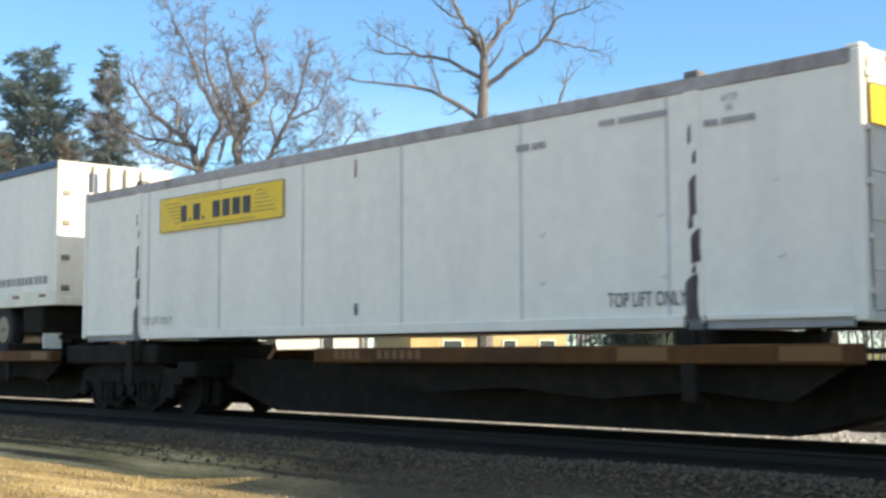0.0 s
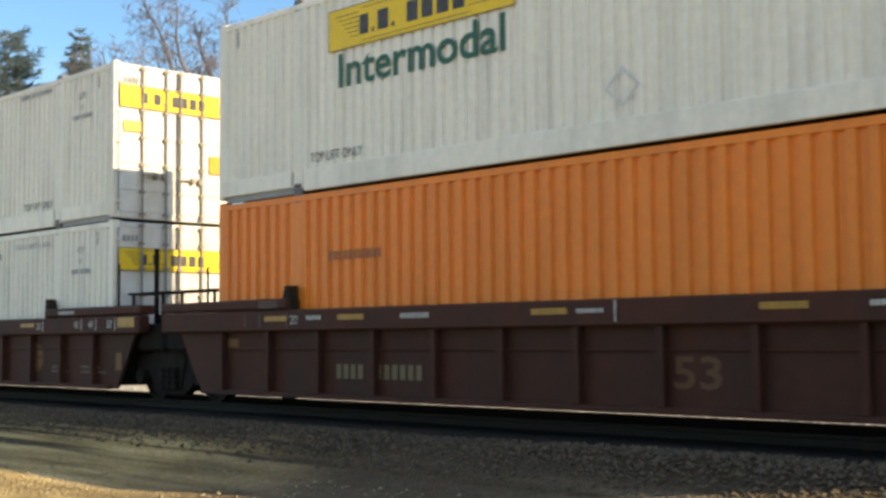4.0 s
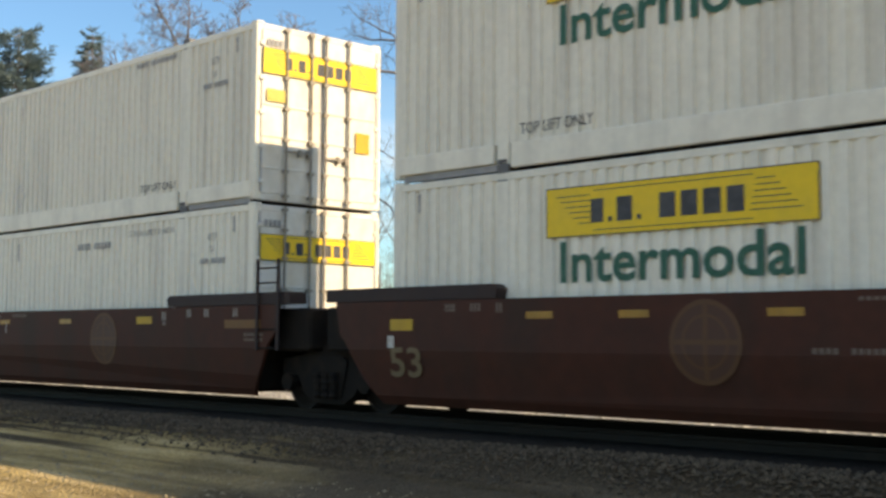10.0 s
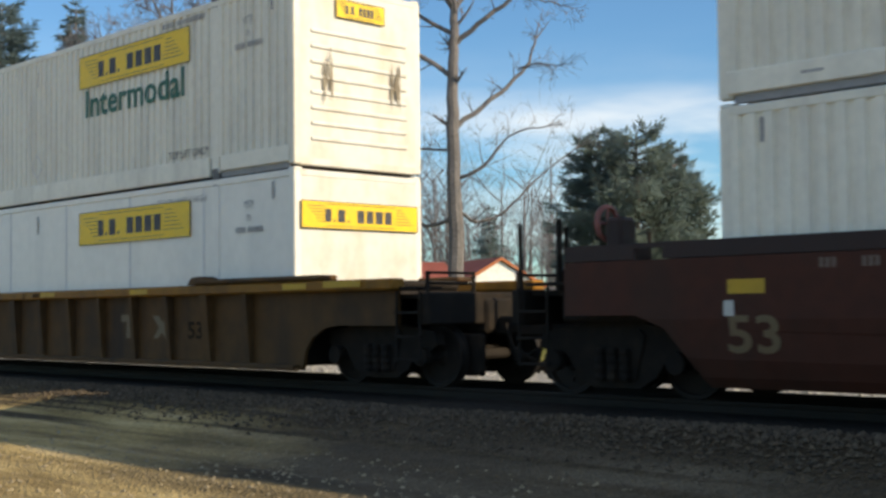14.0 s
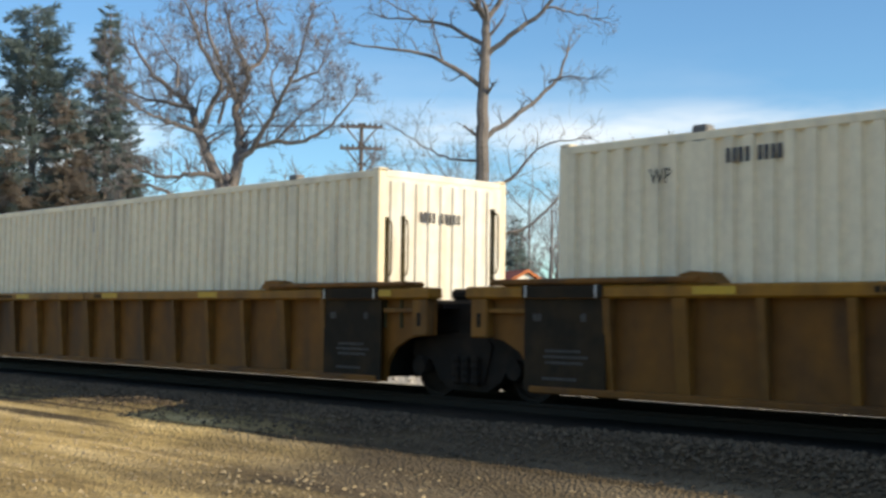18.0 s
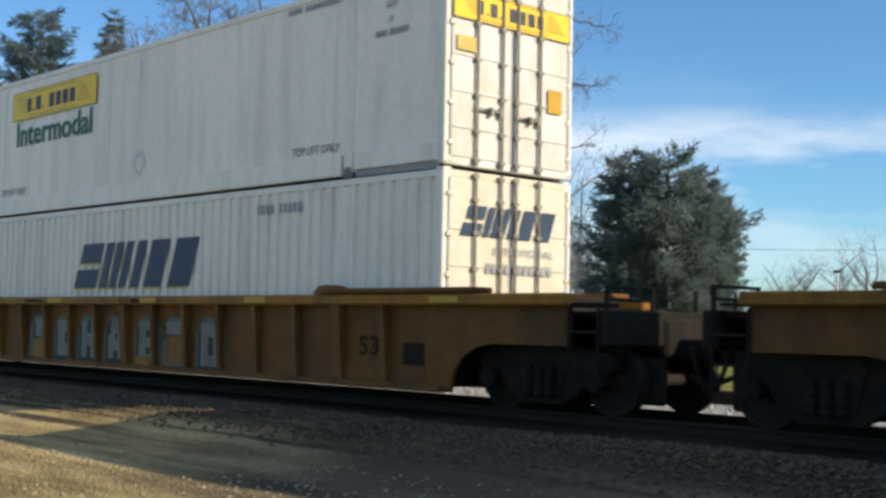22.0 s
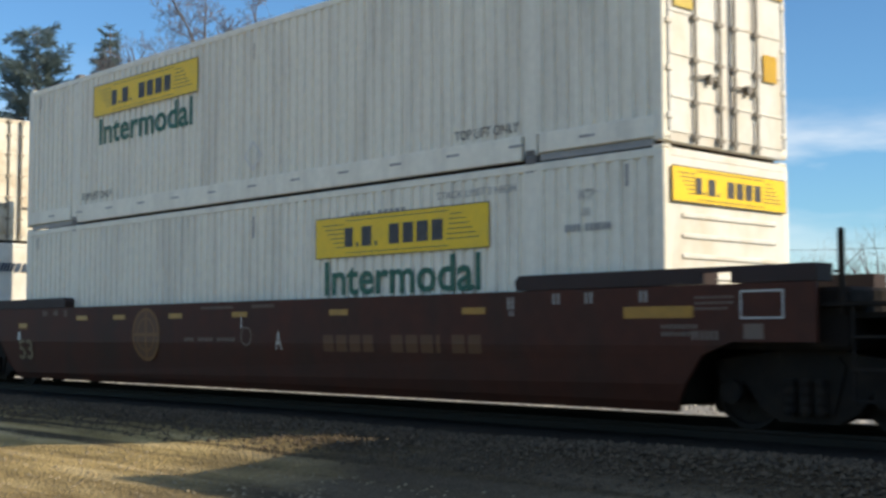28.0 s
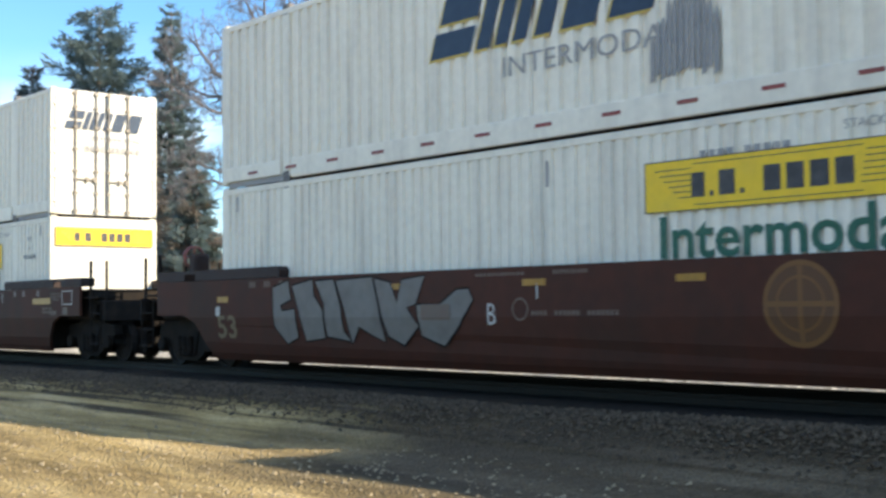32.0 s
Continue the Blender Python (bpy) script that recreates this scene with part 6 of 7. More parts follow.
SILVER = ([(-14.17, 1.5), (-13.72, 1.61), (-13.65, 1.31), (-13.96, 1.22), (-13.9, 1.12), (-13.54, 1.15), (-13.5, 0.7), (-13.82, 0.6), (-14.14, 0.87)],
          [(-13.6, 1.52), (-13.03, 1.61), (-13.0, 1.36), (-12.76, 1.12), (-12.76, 0.7), (-13.27, 0.65), (-13.41, 1.12)],
          [(-12.95, 1.58), (-12.47, 1.6), (-12.29, 1.17), (-12.25, 0.8), (-12.08, 0.66), (-12.69, 0.73), (-12.72, 1.24)],
          [(-12.4, 1.58), (-11.49, 1.61), (-11.35, 1.17), (-11.24, 0.66), (-11.56, 0.77), (-11.84, 0.88), (-12.05, 0.62), (-12.17, 1.11)],
          [(-11.43, 1.59), (-11.06, 1.52), (-10.9, 1.22), (-10.79, 1.55), (-10.27, 1.6), (-10.48, 1.21), (-10.68, 1.16), (-10.44, 0.89), (-10.8, 0.62), (-11.15, 0.75), (-11.3, 1.17)],
          [(-10.45, 1.19), (-9.96, 1.18), (-9.59, 1.39), (-9.35, 1.4), (-9.26, 1.25), (-9.58, 0.89), (-9.91, 0.62), (-10.38, 0.76)])
strokes(CARS[15], "dark", [p + p[:1] for p in SILVER], SCRAWLDARK, 0.06, (0, y_, 0), "black outline of a scrawl", 0.0)
for k, p in enumerate(SILVER):
    part("scrawl", hug(polygon(("silver", k), p, SCRAWL), 0.0), CARS[15], (0, y_ - 0.002, 0), "silver painted letter")
part("notice", hug(plate(0.62, 0.22, STENCILDIM), 0.98), CARS[15], (-10.35, y_ - 0.005, 0.98))


# ---- ground, tracks and ballast ----
def height(x, y):
    """Ground height: the ballast bed, a shoulder down to a dirt strip, and lawns beyond."""
    if y < TRACK_Y - 2.2:
        t = min(max((TRACK_Y - 2.2 - y) / 2.6, 0), 1)
        base = -0.045 - 0.36 * (t * t * (3 - 2 * t))
    elif y < TRACK_Y + 8.2:
        base = -0.045
    else:
        t = min((y - TRACK_Y - 8.2) / 3.0, 1)
        base = -0.045 - 0.28 * t
    near = 1.0 if -60 < x < 20 and y < 11 else 0.25
    n = noise.noise((x * 0.22, y * 0.5, 0)) * 0.05 + noise.noise((x * 1.1, y * 1.6, 3)) * 0.016
    rut = 0.055 * math.exp(-((y - 6.4 - 0.3 * math.sin(x * 0.12)) / 0.22) ** 2) + 0.05 * math.exp(-((y - 8.0 - 0.25 * math.sin(x * 0.1)) / 0.25) ** 2)
    return base + near * (n - (rut if y < 10 else 0))


def ground_mesh():
    xs = list(np.concatenate([[-1800, -700, -300, -160, -100, -75], np.arange(-60, 12.01, 0.35), [20, 35, 60, 110, 250, 700, 1800]]))
    ys = list(np.concatenate([[-1800, -500, -120, -40, -15, -6, -2], np.arange(0, 22.5, 0.3), np.arange(24, 60, 3.0), [70, 85, 110, 160, 260, 600, 1800]]))
    v = [(x, y, height(x, y)) for y in ys for x in xs]
    n = len(xs)
    f = [(j * n + i, j * n + i + 1, (j + 1) * n + i + 1, (j + 1) * n + i) for j in range(len(ys) - 1) for i in range(n - 1)]
    me = bpy.data.meshes.new("ground")
    me.from_pydata(v, [], f)
    me.shade_smooth()
    return me


def ground_material():
    m = bpy.data.materials.new("ground_earth")
    m.use_nodes = True
    n, l = m.node_tree.nodes, m.node_tree.links
    b = n["Principled BSDF"]
    tc, sep = n.new("ShaderNodeTexCoord"), n.new("ShaderNodeSeparateXYZ")
    l.new(tc.outputs["Object"], sep.inputs["Vector"])
    def noise_(scale, detail=5, sx=1.0, sy=1.0):
        mp, t = n.new("ShaderNodeMapping"), n.new("ShaderNodeTexNoise")
        mp.inputs["Scale"].default_value = (sx, sy, 1)
        t.inputs["Scale"].default_value, t.inputs["Detail"].default_value = scale, detail
        l.new(tc.outputs["Object"], mp.inputs["Vector"])
        l.new(mp.outputs["Vector"], t.inputs["Vector"])
        return t.outputs["Fac"]
    def ramp(fac, stops):
        r = n.new("ShaderNodeValToRGB")
        e = r.color_ramp.elements
        e[0].position, e[0].color = stops[0][0], (*stops[0][1], 1)
        e[1].position, e[1].color = stops[-1][0], (*stops[-1][1], 1)
        for p_, c_ in stops[1:-1]:
            q = e.new(p_)
            q.color = (*c_, 1)
        l.new(fac, r.inputs["Fac"])
        return r.outputs["Color"]
    def blend(fac, a, c):
        x = n.new("ShaderNodeMixRGB")
        l.new(fac, x.inputs["Fac"])
        l.new(a, x.inputs["Color1"])
        l.new(c, x.inputs["Color2"])
        return x.outputs["Color"]
    # Earth and stone ramps kept dark: the train's shade is in the colour.
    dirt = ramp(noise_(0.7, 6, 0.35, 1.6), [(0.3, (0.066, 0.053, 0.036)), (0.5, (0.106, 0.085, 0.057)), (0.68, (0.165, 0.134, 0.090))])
    track = ramp(noise_(1.1, 4, 0.10, 2.4), [(0.46, (0, 0, 0)), (0.62, (0.5, 0.5, 0.5))])
    # Darker streaks along x, for patchy earth and the ruts' shade.
    trodden = ramp(noise_(5, 4), [(0.3, (0.06, 0.045, 0.026)), (0.7, (0.13, 0.098, 0.055))])
    dirt = blend(track, dirt, trodden)
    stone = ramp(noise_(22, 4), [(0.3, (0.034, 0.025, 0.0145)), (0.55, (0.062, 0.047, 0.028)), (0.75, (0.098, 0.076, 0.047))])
    grass = ramp(noise_(1.3, 6), [(0.3, (0.11, 0.12, 0.025)), (0.55, (0.22, 0.20, 0.05)), (0.72, (0.30, 0.25, 0.10))])
    def step(lo, hi, wob):
        k = n.new("ShaderNodeMath")
        k.operation = 'MULTIPLY_ADD'
        l.new(wob, k.inputs[0])
        k.inputs[1].default_value = 2.4
        l.new(sep.outputs["Y"], k.inputs[2])
        r = n.new("ShaderNodeMapRange")
        r.inputs["From Min"].default_value, r.inputs["From Max"].default_value = lo + 1.2, hi + 1.2
        l.new(k.outputs["Value"], r.inputs["Value"])
        return r.outputs["Result"]
    wob = noise_(0.9, 4, 0.4, 1.0)
    # Pale ground behind the camera, added unseen to bounce warm light.
    bounce_ground = ramp(noise_(3, 5), [(0.3, (0.38, 0.30, 0.19)), (0.7, (0.58, 0.47, 0.31))])
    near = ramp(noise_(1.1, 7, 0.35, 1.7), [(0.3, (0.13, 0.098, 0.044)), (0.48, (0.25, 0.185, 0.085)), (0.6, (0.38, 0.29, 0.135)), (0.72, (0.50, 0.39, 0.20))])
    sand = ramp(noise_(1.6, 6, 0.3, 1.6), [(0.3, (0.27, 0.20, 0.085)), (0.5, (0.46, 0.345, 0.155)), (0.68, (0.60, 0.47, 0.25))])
    c = blend(step(1.4, 2.6, noise_(0.5, 5, 0.5, 1)), bounce_ground, near)
    # Paler sand towards -x carries the sun, darker earth towards +x the shade.
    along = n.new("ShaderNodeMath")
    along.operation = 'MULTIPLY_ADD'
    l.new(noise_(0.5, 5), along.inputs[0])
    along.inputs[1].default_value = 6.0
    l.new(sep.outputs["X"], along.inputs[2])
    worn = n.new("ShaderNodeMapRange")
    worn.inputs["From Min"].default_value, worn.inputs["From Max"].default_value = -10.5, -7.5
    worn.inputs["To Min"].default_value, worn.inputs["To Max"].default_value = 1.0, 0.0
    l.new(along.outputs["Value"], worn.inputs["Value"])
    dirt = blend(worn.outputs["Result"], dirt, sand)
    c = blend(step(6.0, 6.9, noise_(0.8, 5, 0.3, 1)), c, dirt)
    wet = ramp(noise_(1.6, 4, 0.09, 2.6), [(0.50, (0, 0, 0)), (0.62, (1, 1, 1))])
    band = n.new("ShaderNodeMath")
    band.operation = 'MULTIPLY'
    l.new(wet, band.inputs[0])
    l.new(step(7.6, 8.4, wob), band.inputs[1])
    damp = ramp(noise_(9, 4), [(0.3, (0.055, 0.041, 0.024)), (0.7, (0.11, 0.085, 0.051))])
    c = blend(band.outputs["Value"], c, damp)
    c = blend(step(8.9, 10.1, wob), c, stone)
    # Oily ballast, darkened further for the shade under the train.
    oily_shade = ramp(noise_(8, 4), [(0.3, (0.016, 0.0135, 0.011)), (0.7, (0.034, 0.028, 0.022))])
    c = blend(step(TRACK_Y - 2.3, TRACK_Y - 1.5, noise_(2, 4, 0.5, 1)), c, oily_shade)
    # Ground beyond the train, paler to hold the full sun there.
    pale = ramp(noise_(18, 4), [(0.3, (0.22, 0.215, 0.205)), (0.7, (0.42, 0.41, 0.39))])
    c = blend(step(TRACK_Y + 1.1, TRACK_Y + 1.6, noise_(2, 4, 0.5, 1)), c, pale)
    c = blend(step(TRACK_Y + 8.2, TRACK_Y + 9.6, wob), c, grass)
    grit = n.new("ShaderNodeTexVoronoi")
    grit.inputs["Scale"].default_value = 26
    l.new(tc.outputs["Object"], grit.inputs["Vector"])
    g = n.new("ShaderNodeMixRGB")
    g.blend_type = 'MULTIPLY'
    g.inputs["Fac"].default_value = 0.55
    l.new(c, g.inputs["Color1"])
    l.new(ramp(grit.outputs["Color"], [(0.1, (0.55, 0.55, 0.55)), (0.9, (1.35, 1.35, 1.35))]), g.inputs["Color2"])
    l.new(g.outputs["Color"], b.inputs["Base Color"])
    b.inputs["Roughness"].default_value = 0.95
    b.inputs["Specular IOR Level"].default_value = 0.15
    bp = n.new("ShaderNodeBump")
    bp.inputs["Strength"].default_value, bp.inputs["Distance"].default_value = 0.7, 0.05
    ad = n.new("ShaderNodeMath")
    l.new(noise_(9, 6), ad.inputs[0])
    l.new(grit.outputs["Distance"], ad.inputs[1])
    l.new(ad.outputs["Value"], bp.inputs["Height"])
    l.new(bp.outputs["Normal"], b.inputs["Normal"])
    return m


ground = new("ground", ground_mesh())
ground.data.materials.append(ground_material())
tagged(ground, "trodden earth and grey ballast beside the tracks, lawns beyond", "ground", kind="structure")

# Darker than the stone beyond the train: the train's shade is in this colour.
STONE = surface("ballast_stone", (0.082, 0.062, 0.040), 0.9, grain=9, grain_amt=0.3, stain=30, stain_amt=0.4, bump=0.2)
n_, l_ = STONE.node_tree.nodes, STONE.node_tree.links
isl = n_.new("ShaderNodeNewGeometry")
isr = n_.new("ShaderNodeMapRange")
isr.inputs["To Min"].default_value, isr.inputs["To Max"].default_value = 0.6, 1.5
ism = n_.new("ShaderNodeVectorMath")
ism.operation = 'SCALE'
bs_ = n_["Principled BSDF"]
src = bs_.inputs["Base Color"].links[0].from_socket
l_.new(isl.outputs["Random Per Island"], isr.inputs["Value"])
l_.new(src, ism.inputs[0])
l_.new(isr.outputs["Result"], ism.inputs["Scale"])
l_.new(ism.outputs["Vector"], bs_.inputs["Base Color"])


PEBBLE = surface("pale_pebble", (0.30, 0.245, 0.155), 0.9, grain=9, grain_amt=0.3, stain=30, stain_amt=0.4, bump=0.2)
# Same ballast beyond the train, coloured paler for the sun on it.
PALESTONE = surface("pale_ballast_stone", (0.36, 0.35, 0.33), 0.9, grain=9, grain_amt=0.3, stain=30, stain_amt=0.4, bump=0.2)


def stones(count, x0, x1, y0, y1, lo, hi, seed, fade=None, mat=None):
    rnd = random.Random(seed)
    v, f = [], []
    for _ in range(count):
        y = rnd.uniform(y0, y1)
        if fade and rnd.random() > min(1, max(0, (y - fade[0]) / (fade[1] - fade[0]))):
            continue
        x, r = rnd.uniform(x0, x1), lo + (hi - lo) * rnd.random() ** 2
        z, a, k = height(x, y) + r * 0.25, rnd.uniform(0, 6.28), len(v)
        for i in range(4):
            q = a + i * 1.571 + rnd.uniform(-0.35, 0.35)
            s = r * rnd.uniform(0.7, 1.25)
            v.append((x + s * math.cos(q), y + s * math.sin(q), z + rnd.uniform(-0.25, 0.2) * r))
        v.append((x + rnd.uniform(-0.3, 0.3) * r, y + rnd.uniform(-0.3, 0.3) * r, z + r * rnd.uniform(0.5, 0.85)))
        f += [(k + i, k + (i + 1) % 4, k + 4) for i in range(4)]
    me = bpy.data.meshes.new("stones")
    me.from_pydata(v, [], f)
    me.materials.append(mat or STONE)
    return me


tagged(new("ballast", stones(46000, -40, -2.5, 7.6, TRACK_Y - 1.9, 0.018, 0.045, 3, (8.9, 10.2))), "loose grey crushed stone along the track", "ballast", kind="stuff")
tagged(new("gravel", stones(5000, -36, -1.5, 3.5, 8.6, 0.012, 0.035, 8, mat=PEBBLE)), "scattered pebbles on trodden earth", "gravel", kind="stuff")
tagged(new("ballast_bed", stones(9000, -55, 4, TRACK_Y + 1.0, TRACK_Y + 8.0, 0.03, 0.07, 5, mat=PALESTONE)), "crushed stone between the tracks, coloured pale for full sun", "ballast", kind="stuff")


def railway(y, label, near):
    track = thing("railway_track", label, "track", at=pose(0, y, 0))
    prof = [(-0.07, -0.17), (0.07, -0.17), (0.07, -0.155), (0.012, -0.13), (0.012, -0.05), (0.036, -0.035), (0.036, 0), (-0.036, 0), (-0.036, -0.035), (-0.012, -0.05), (-0.012, -0.13), (-0.07, -0.155)]
    for s in (-1, 1):
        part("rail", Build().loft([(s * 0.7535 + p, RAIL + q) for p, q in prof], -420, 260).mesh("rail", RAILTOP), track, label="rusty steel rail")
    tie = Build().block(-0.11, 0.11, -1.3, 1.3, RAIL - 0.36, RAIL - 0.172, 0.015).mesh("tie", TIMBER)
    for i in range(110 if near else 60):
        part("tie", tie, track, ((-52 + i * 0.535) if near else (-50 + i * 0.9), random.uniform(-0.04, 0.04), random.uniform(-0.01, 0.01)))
    return tagged(track, kind="structure")


railway(TRACK_Y, "railway track with rusty rails on timber ties", True)
railway(18.35, "second railway track, empty, beyond the train", False)


# ---- trees, houses and poles beyond the tracks ----
def spot(az, d, z=-0.33):
    """A place at that bearing, degrees to the left of straight across the track."""
    return Vector((-d * math.sin(radians(az)), d * math.cos(radians(az)), z))


BARK = surface("grey_bark", (0.165, 0.152, 0.150), 0.9, grain=14, grain_amt=0.3, stain=3, stain_amt=0.5, streak=(3, 3, 0.4), bump=0.6, bump_scale=18)
TWIG = surface("twig_bark", (0.150, 0.142, 0.152), 0.9, bump=0.0)
NEEDLE = surface("dark_needles", (0.148, 0.200, 0.212), 0.8, grain=0.8, grain_amt=0.35, stain=0.35, stain_amt=0.6, stain_col=(0.12, 0.125, 0.09), bump=0.0)
BRONZE = surface("bronzed_needles", (0.215, 0.195, 0.178), 0.8, grain=0.9, grain_amt=0.35, stain=0.4, stain_amt=0.6, stain_col=(0.11, 0.13, 0.085), bump=0.0)
CEDAR = surface("cedar_foliage", (0.125, 0.155, 0.148), 0.85, grain=0.7, grain_amt=0.4, stain=0.4, stain_amt=0.5, stain_col=(0.10, 0.09, 0.05), bump=0.0)


def let_light_through(m, tint, part_):
    """Thin leaves pass some of the sun on."""
    n, l = m.node_tree.nodes, m.node_tree.links
    b, out = n["Principled BSDF"], n["Material Output"]
    tr, mx = n.new("ShaderNodeBsdfTranslucent"), n.new("ShaderNodeMixShader")
    tr.inputs["Color"].default_value = (*tint, 1)
    mx.inputs["Fac"].default_value = part_
    l.new(b.outputs["BSDF"], mx.inputs[1])
    l.new(tr.outputs["BSDF"], mx.inputs[2])
    l.new(mx.outputs["Shader"], out.inputs["Surface"])


let_light_through(NEEDLE, (0.28, 0.37, 0.37), 0.55)
let_light_through(BRONZE, (0.36, 0.31, 0.27), 0.5)
let_light_through(CEDAR, (0.28, 0.36, 0.33), 0.55)


class Wood:
    """Tapered limbs in one mesh."""

    def __init__(self):
        self.v, self.f = [], []

    def tube(self, pts, radii, n):
        k0 = len(self.v)
        up = None
        for i, p in enumerate(pts):
            d = (pts[min(i + 1, len(pts) - 1)] - pts[max(i - 1, 0)]).normalized()
            u = (d.orthogonal() if up is None else (up - d * up.dot(d))).normalized()
            up, w = u, d.cross(u)
            for j in range(n):
                t = 6.2832 * j / n
                self.v.append(tuple(p + (u * math.cos(t) + w * math.sin(t)) * radii[i]))
        for i in range(len(pts) - 1):
            for j in range(n):
                a, b = k0 + i * n + j, k0 + i * n + (j + 1) % n
                self.f.append((a, b, b + n, a + n))

    def mesh(self, name, mat):
        me = bpy.data.meshes.new(name)
        me.from_pydata(self.v, [], self.f)
        me.materials.append(mat)
        return me


def limb_points(ctrl, rnd, jitter):
    """A wandering line through a few control points."""
    out = []
    for i in range(len(ctrl) - 1):
        p0, p1, p2, p3 = ctrl[max(i - 1, 0)], ctrl[i], ctrl[i + 1], ctrl[min(i + 2, len(ctrl) - 1)]
        for s in range(4):
            t = s / 4
            q = 0.5 * ((2 * p1) + (p2 - p0) * t + (2 * p0 - 5 * p1 + 4 * p2 - p3) * t * t + (3 * p1 - p0 - 3 * p2 + p3) * t ** 3)
            if i + s:
                q = q + Vector((rnd.uniform(-1, 1), rnd.uniform(-1, 1), rnd.uniform(-1, 1))) * jitter
            out.append(q)
    out.append(ctrl[-1])
    return out


def sprout(wood, p, d, length, r, level, rnd, rise):
    """A branch with its own branches, down to twigs."""
    n = 4 if level else 3
    pts, q, dd = [p], p.copy(), d.normalized()
    for i in range(n):
        dd = (dd + Vector((rnd.uniform(-1, 1), rnd.uniform(-1, 1), rnd.uniform(-0.8, 0.8) + rise)) * 0.28).normalized()
        q = q + dd * (length / n)
        pts.append(q.copy())
    radii = [max(r * (1 - 0.75 * i / n), 0.006) for i in range(n + 1)]
    wood.tube(pts, radii, 5 if level > 1 else 3)
    if level:
        for k in range(rnd.randint(3, 5) if level > 1 else rnd.randint(3, 4)):
            i = rnd.randint(1, n)
            side = dd.orthogonal().normalized()
            side.rotate(Matrix.Rotation(rnd.uniform(0, 6.28), 3, dd))
            sprout(wood, pts[i], dd * rnd.uniform(0.5, 1.0) + side * rnd.uniform(0.6, 1.1), length * rnd.uniform(0.42, 0.7), max(radii[i] * 0.6, 0.008), level - 1, rnd, rise)


def bare_tree(name, at, az, limbs, label, seed, twig_len, every=2, level=2, rise=0.12, depth=0.55):
    """A leafless tree from main limbs (right of the trunk, height, radius at both ends) with branches grown on them."""
    rnd = random.Random(seed)
    tree = thing(name, label, "tree", at=Matrix.Translation(at))
    right, away = Vector((math.cos(radians(az)), math.sin(radians(az)), 0)), Vector((-math.sin(radians(az)), math.cos(radians(az)), 0))
    twigs = Wood()
    for i, (r0, r1, line) in enumerate(limbs):
        drift, ctrl = rnd.uniform(-depth, depth), []
        for k, (u, z) in enumerate(line):
            ctrl.append(right * u + away * (0 if i == 0 else drift * k) + Vector((0, 0, z)))
        pts = limb_points(ctrl, rnd, 0.05 if i else 0.03)
        n = len(pts)
        radii = [r0 + (r1 - r0) * k / (n - 1) for k in range(n)]
        w = Wood()
        w.tube(pts, radii, 9 if r0 > 0.15 else 6)
        part("trunk" if i == 0 else "limb", w.mesh("limb", BARK), tree)
        first = n // 2 if i == 0 else max(2, n // 5)
        for k in range(first, n, every if i else 3):
            d = (pts[min(k + 1, n - 1)] - pts[k - 1]).normalized()
            side = d.orthogonal().normalized()
            side.rotate(Matrix.Rotation(rnd.uniform(0, 6.28), 3, d))
            sprout(twigs, pts[k], d * 0.5 + side + Vector((0, 0, 0.25)), twig_len * rnd.uniform(0.6, 1.25), max(radii[k] * 0.45, 0.015), level, rnd, rise)
        for _ in range(2):
            sprout(twigs, pts[-1], (pts[-1] - pts[-3]) + Vector((rnd.uniform(-0.3, 0.3), rnd.uniform(-0.3, 0.3), 0.1)), twig_len, max(r1, 0.015), level, rnd, rise)
    part("twig", twigs.mesh("twig", TWIG), tree, label="fine bare twigs")
    return tree


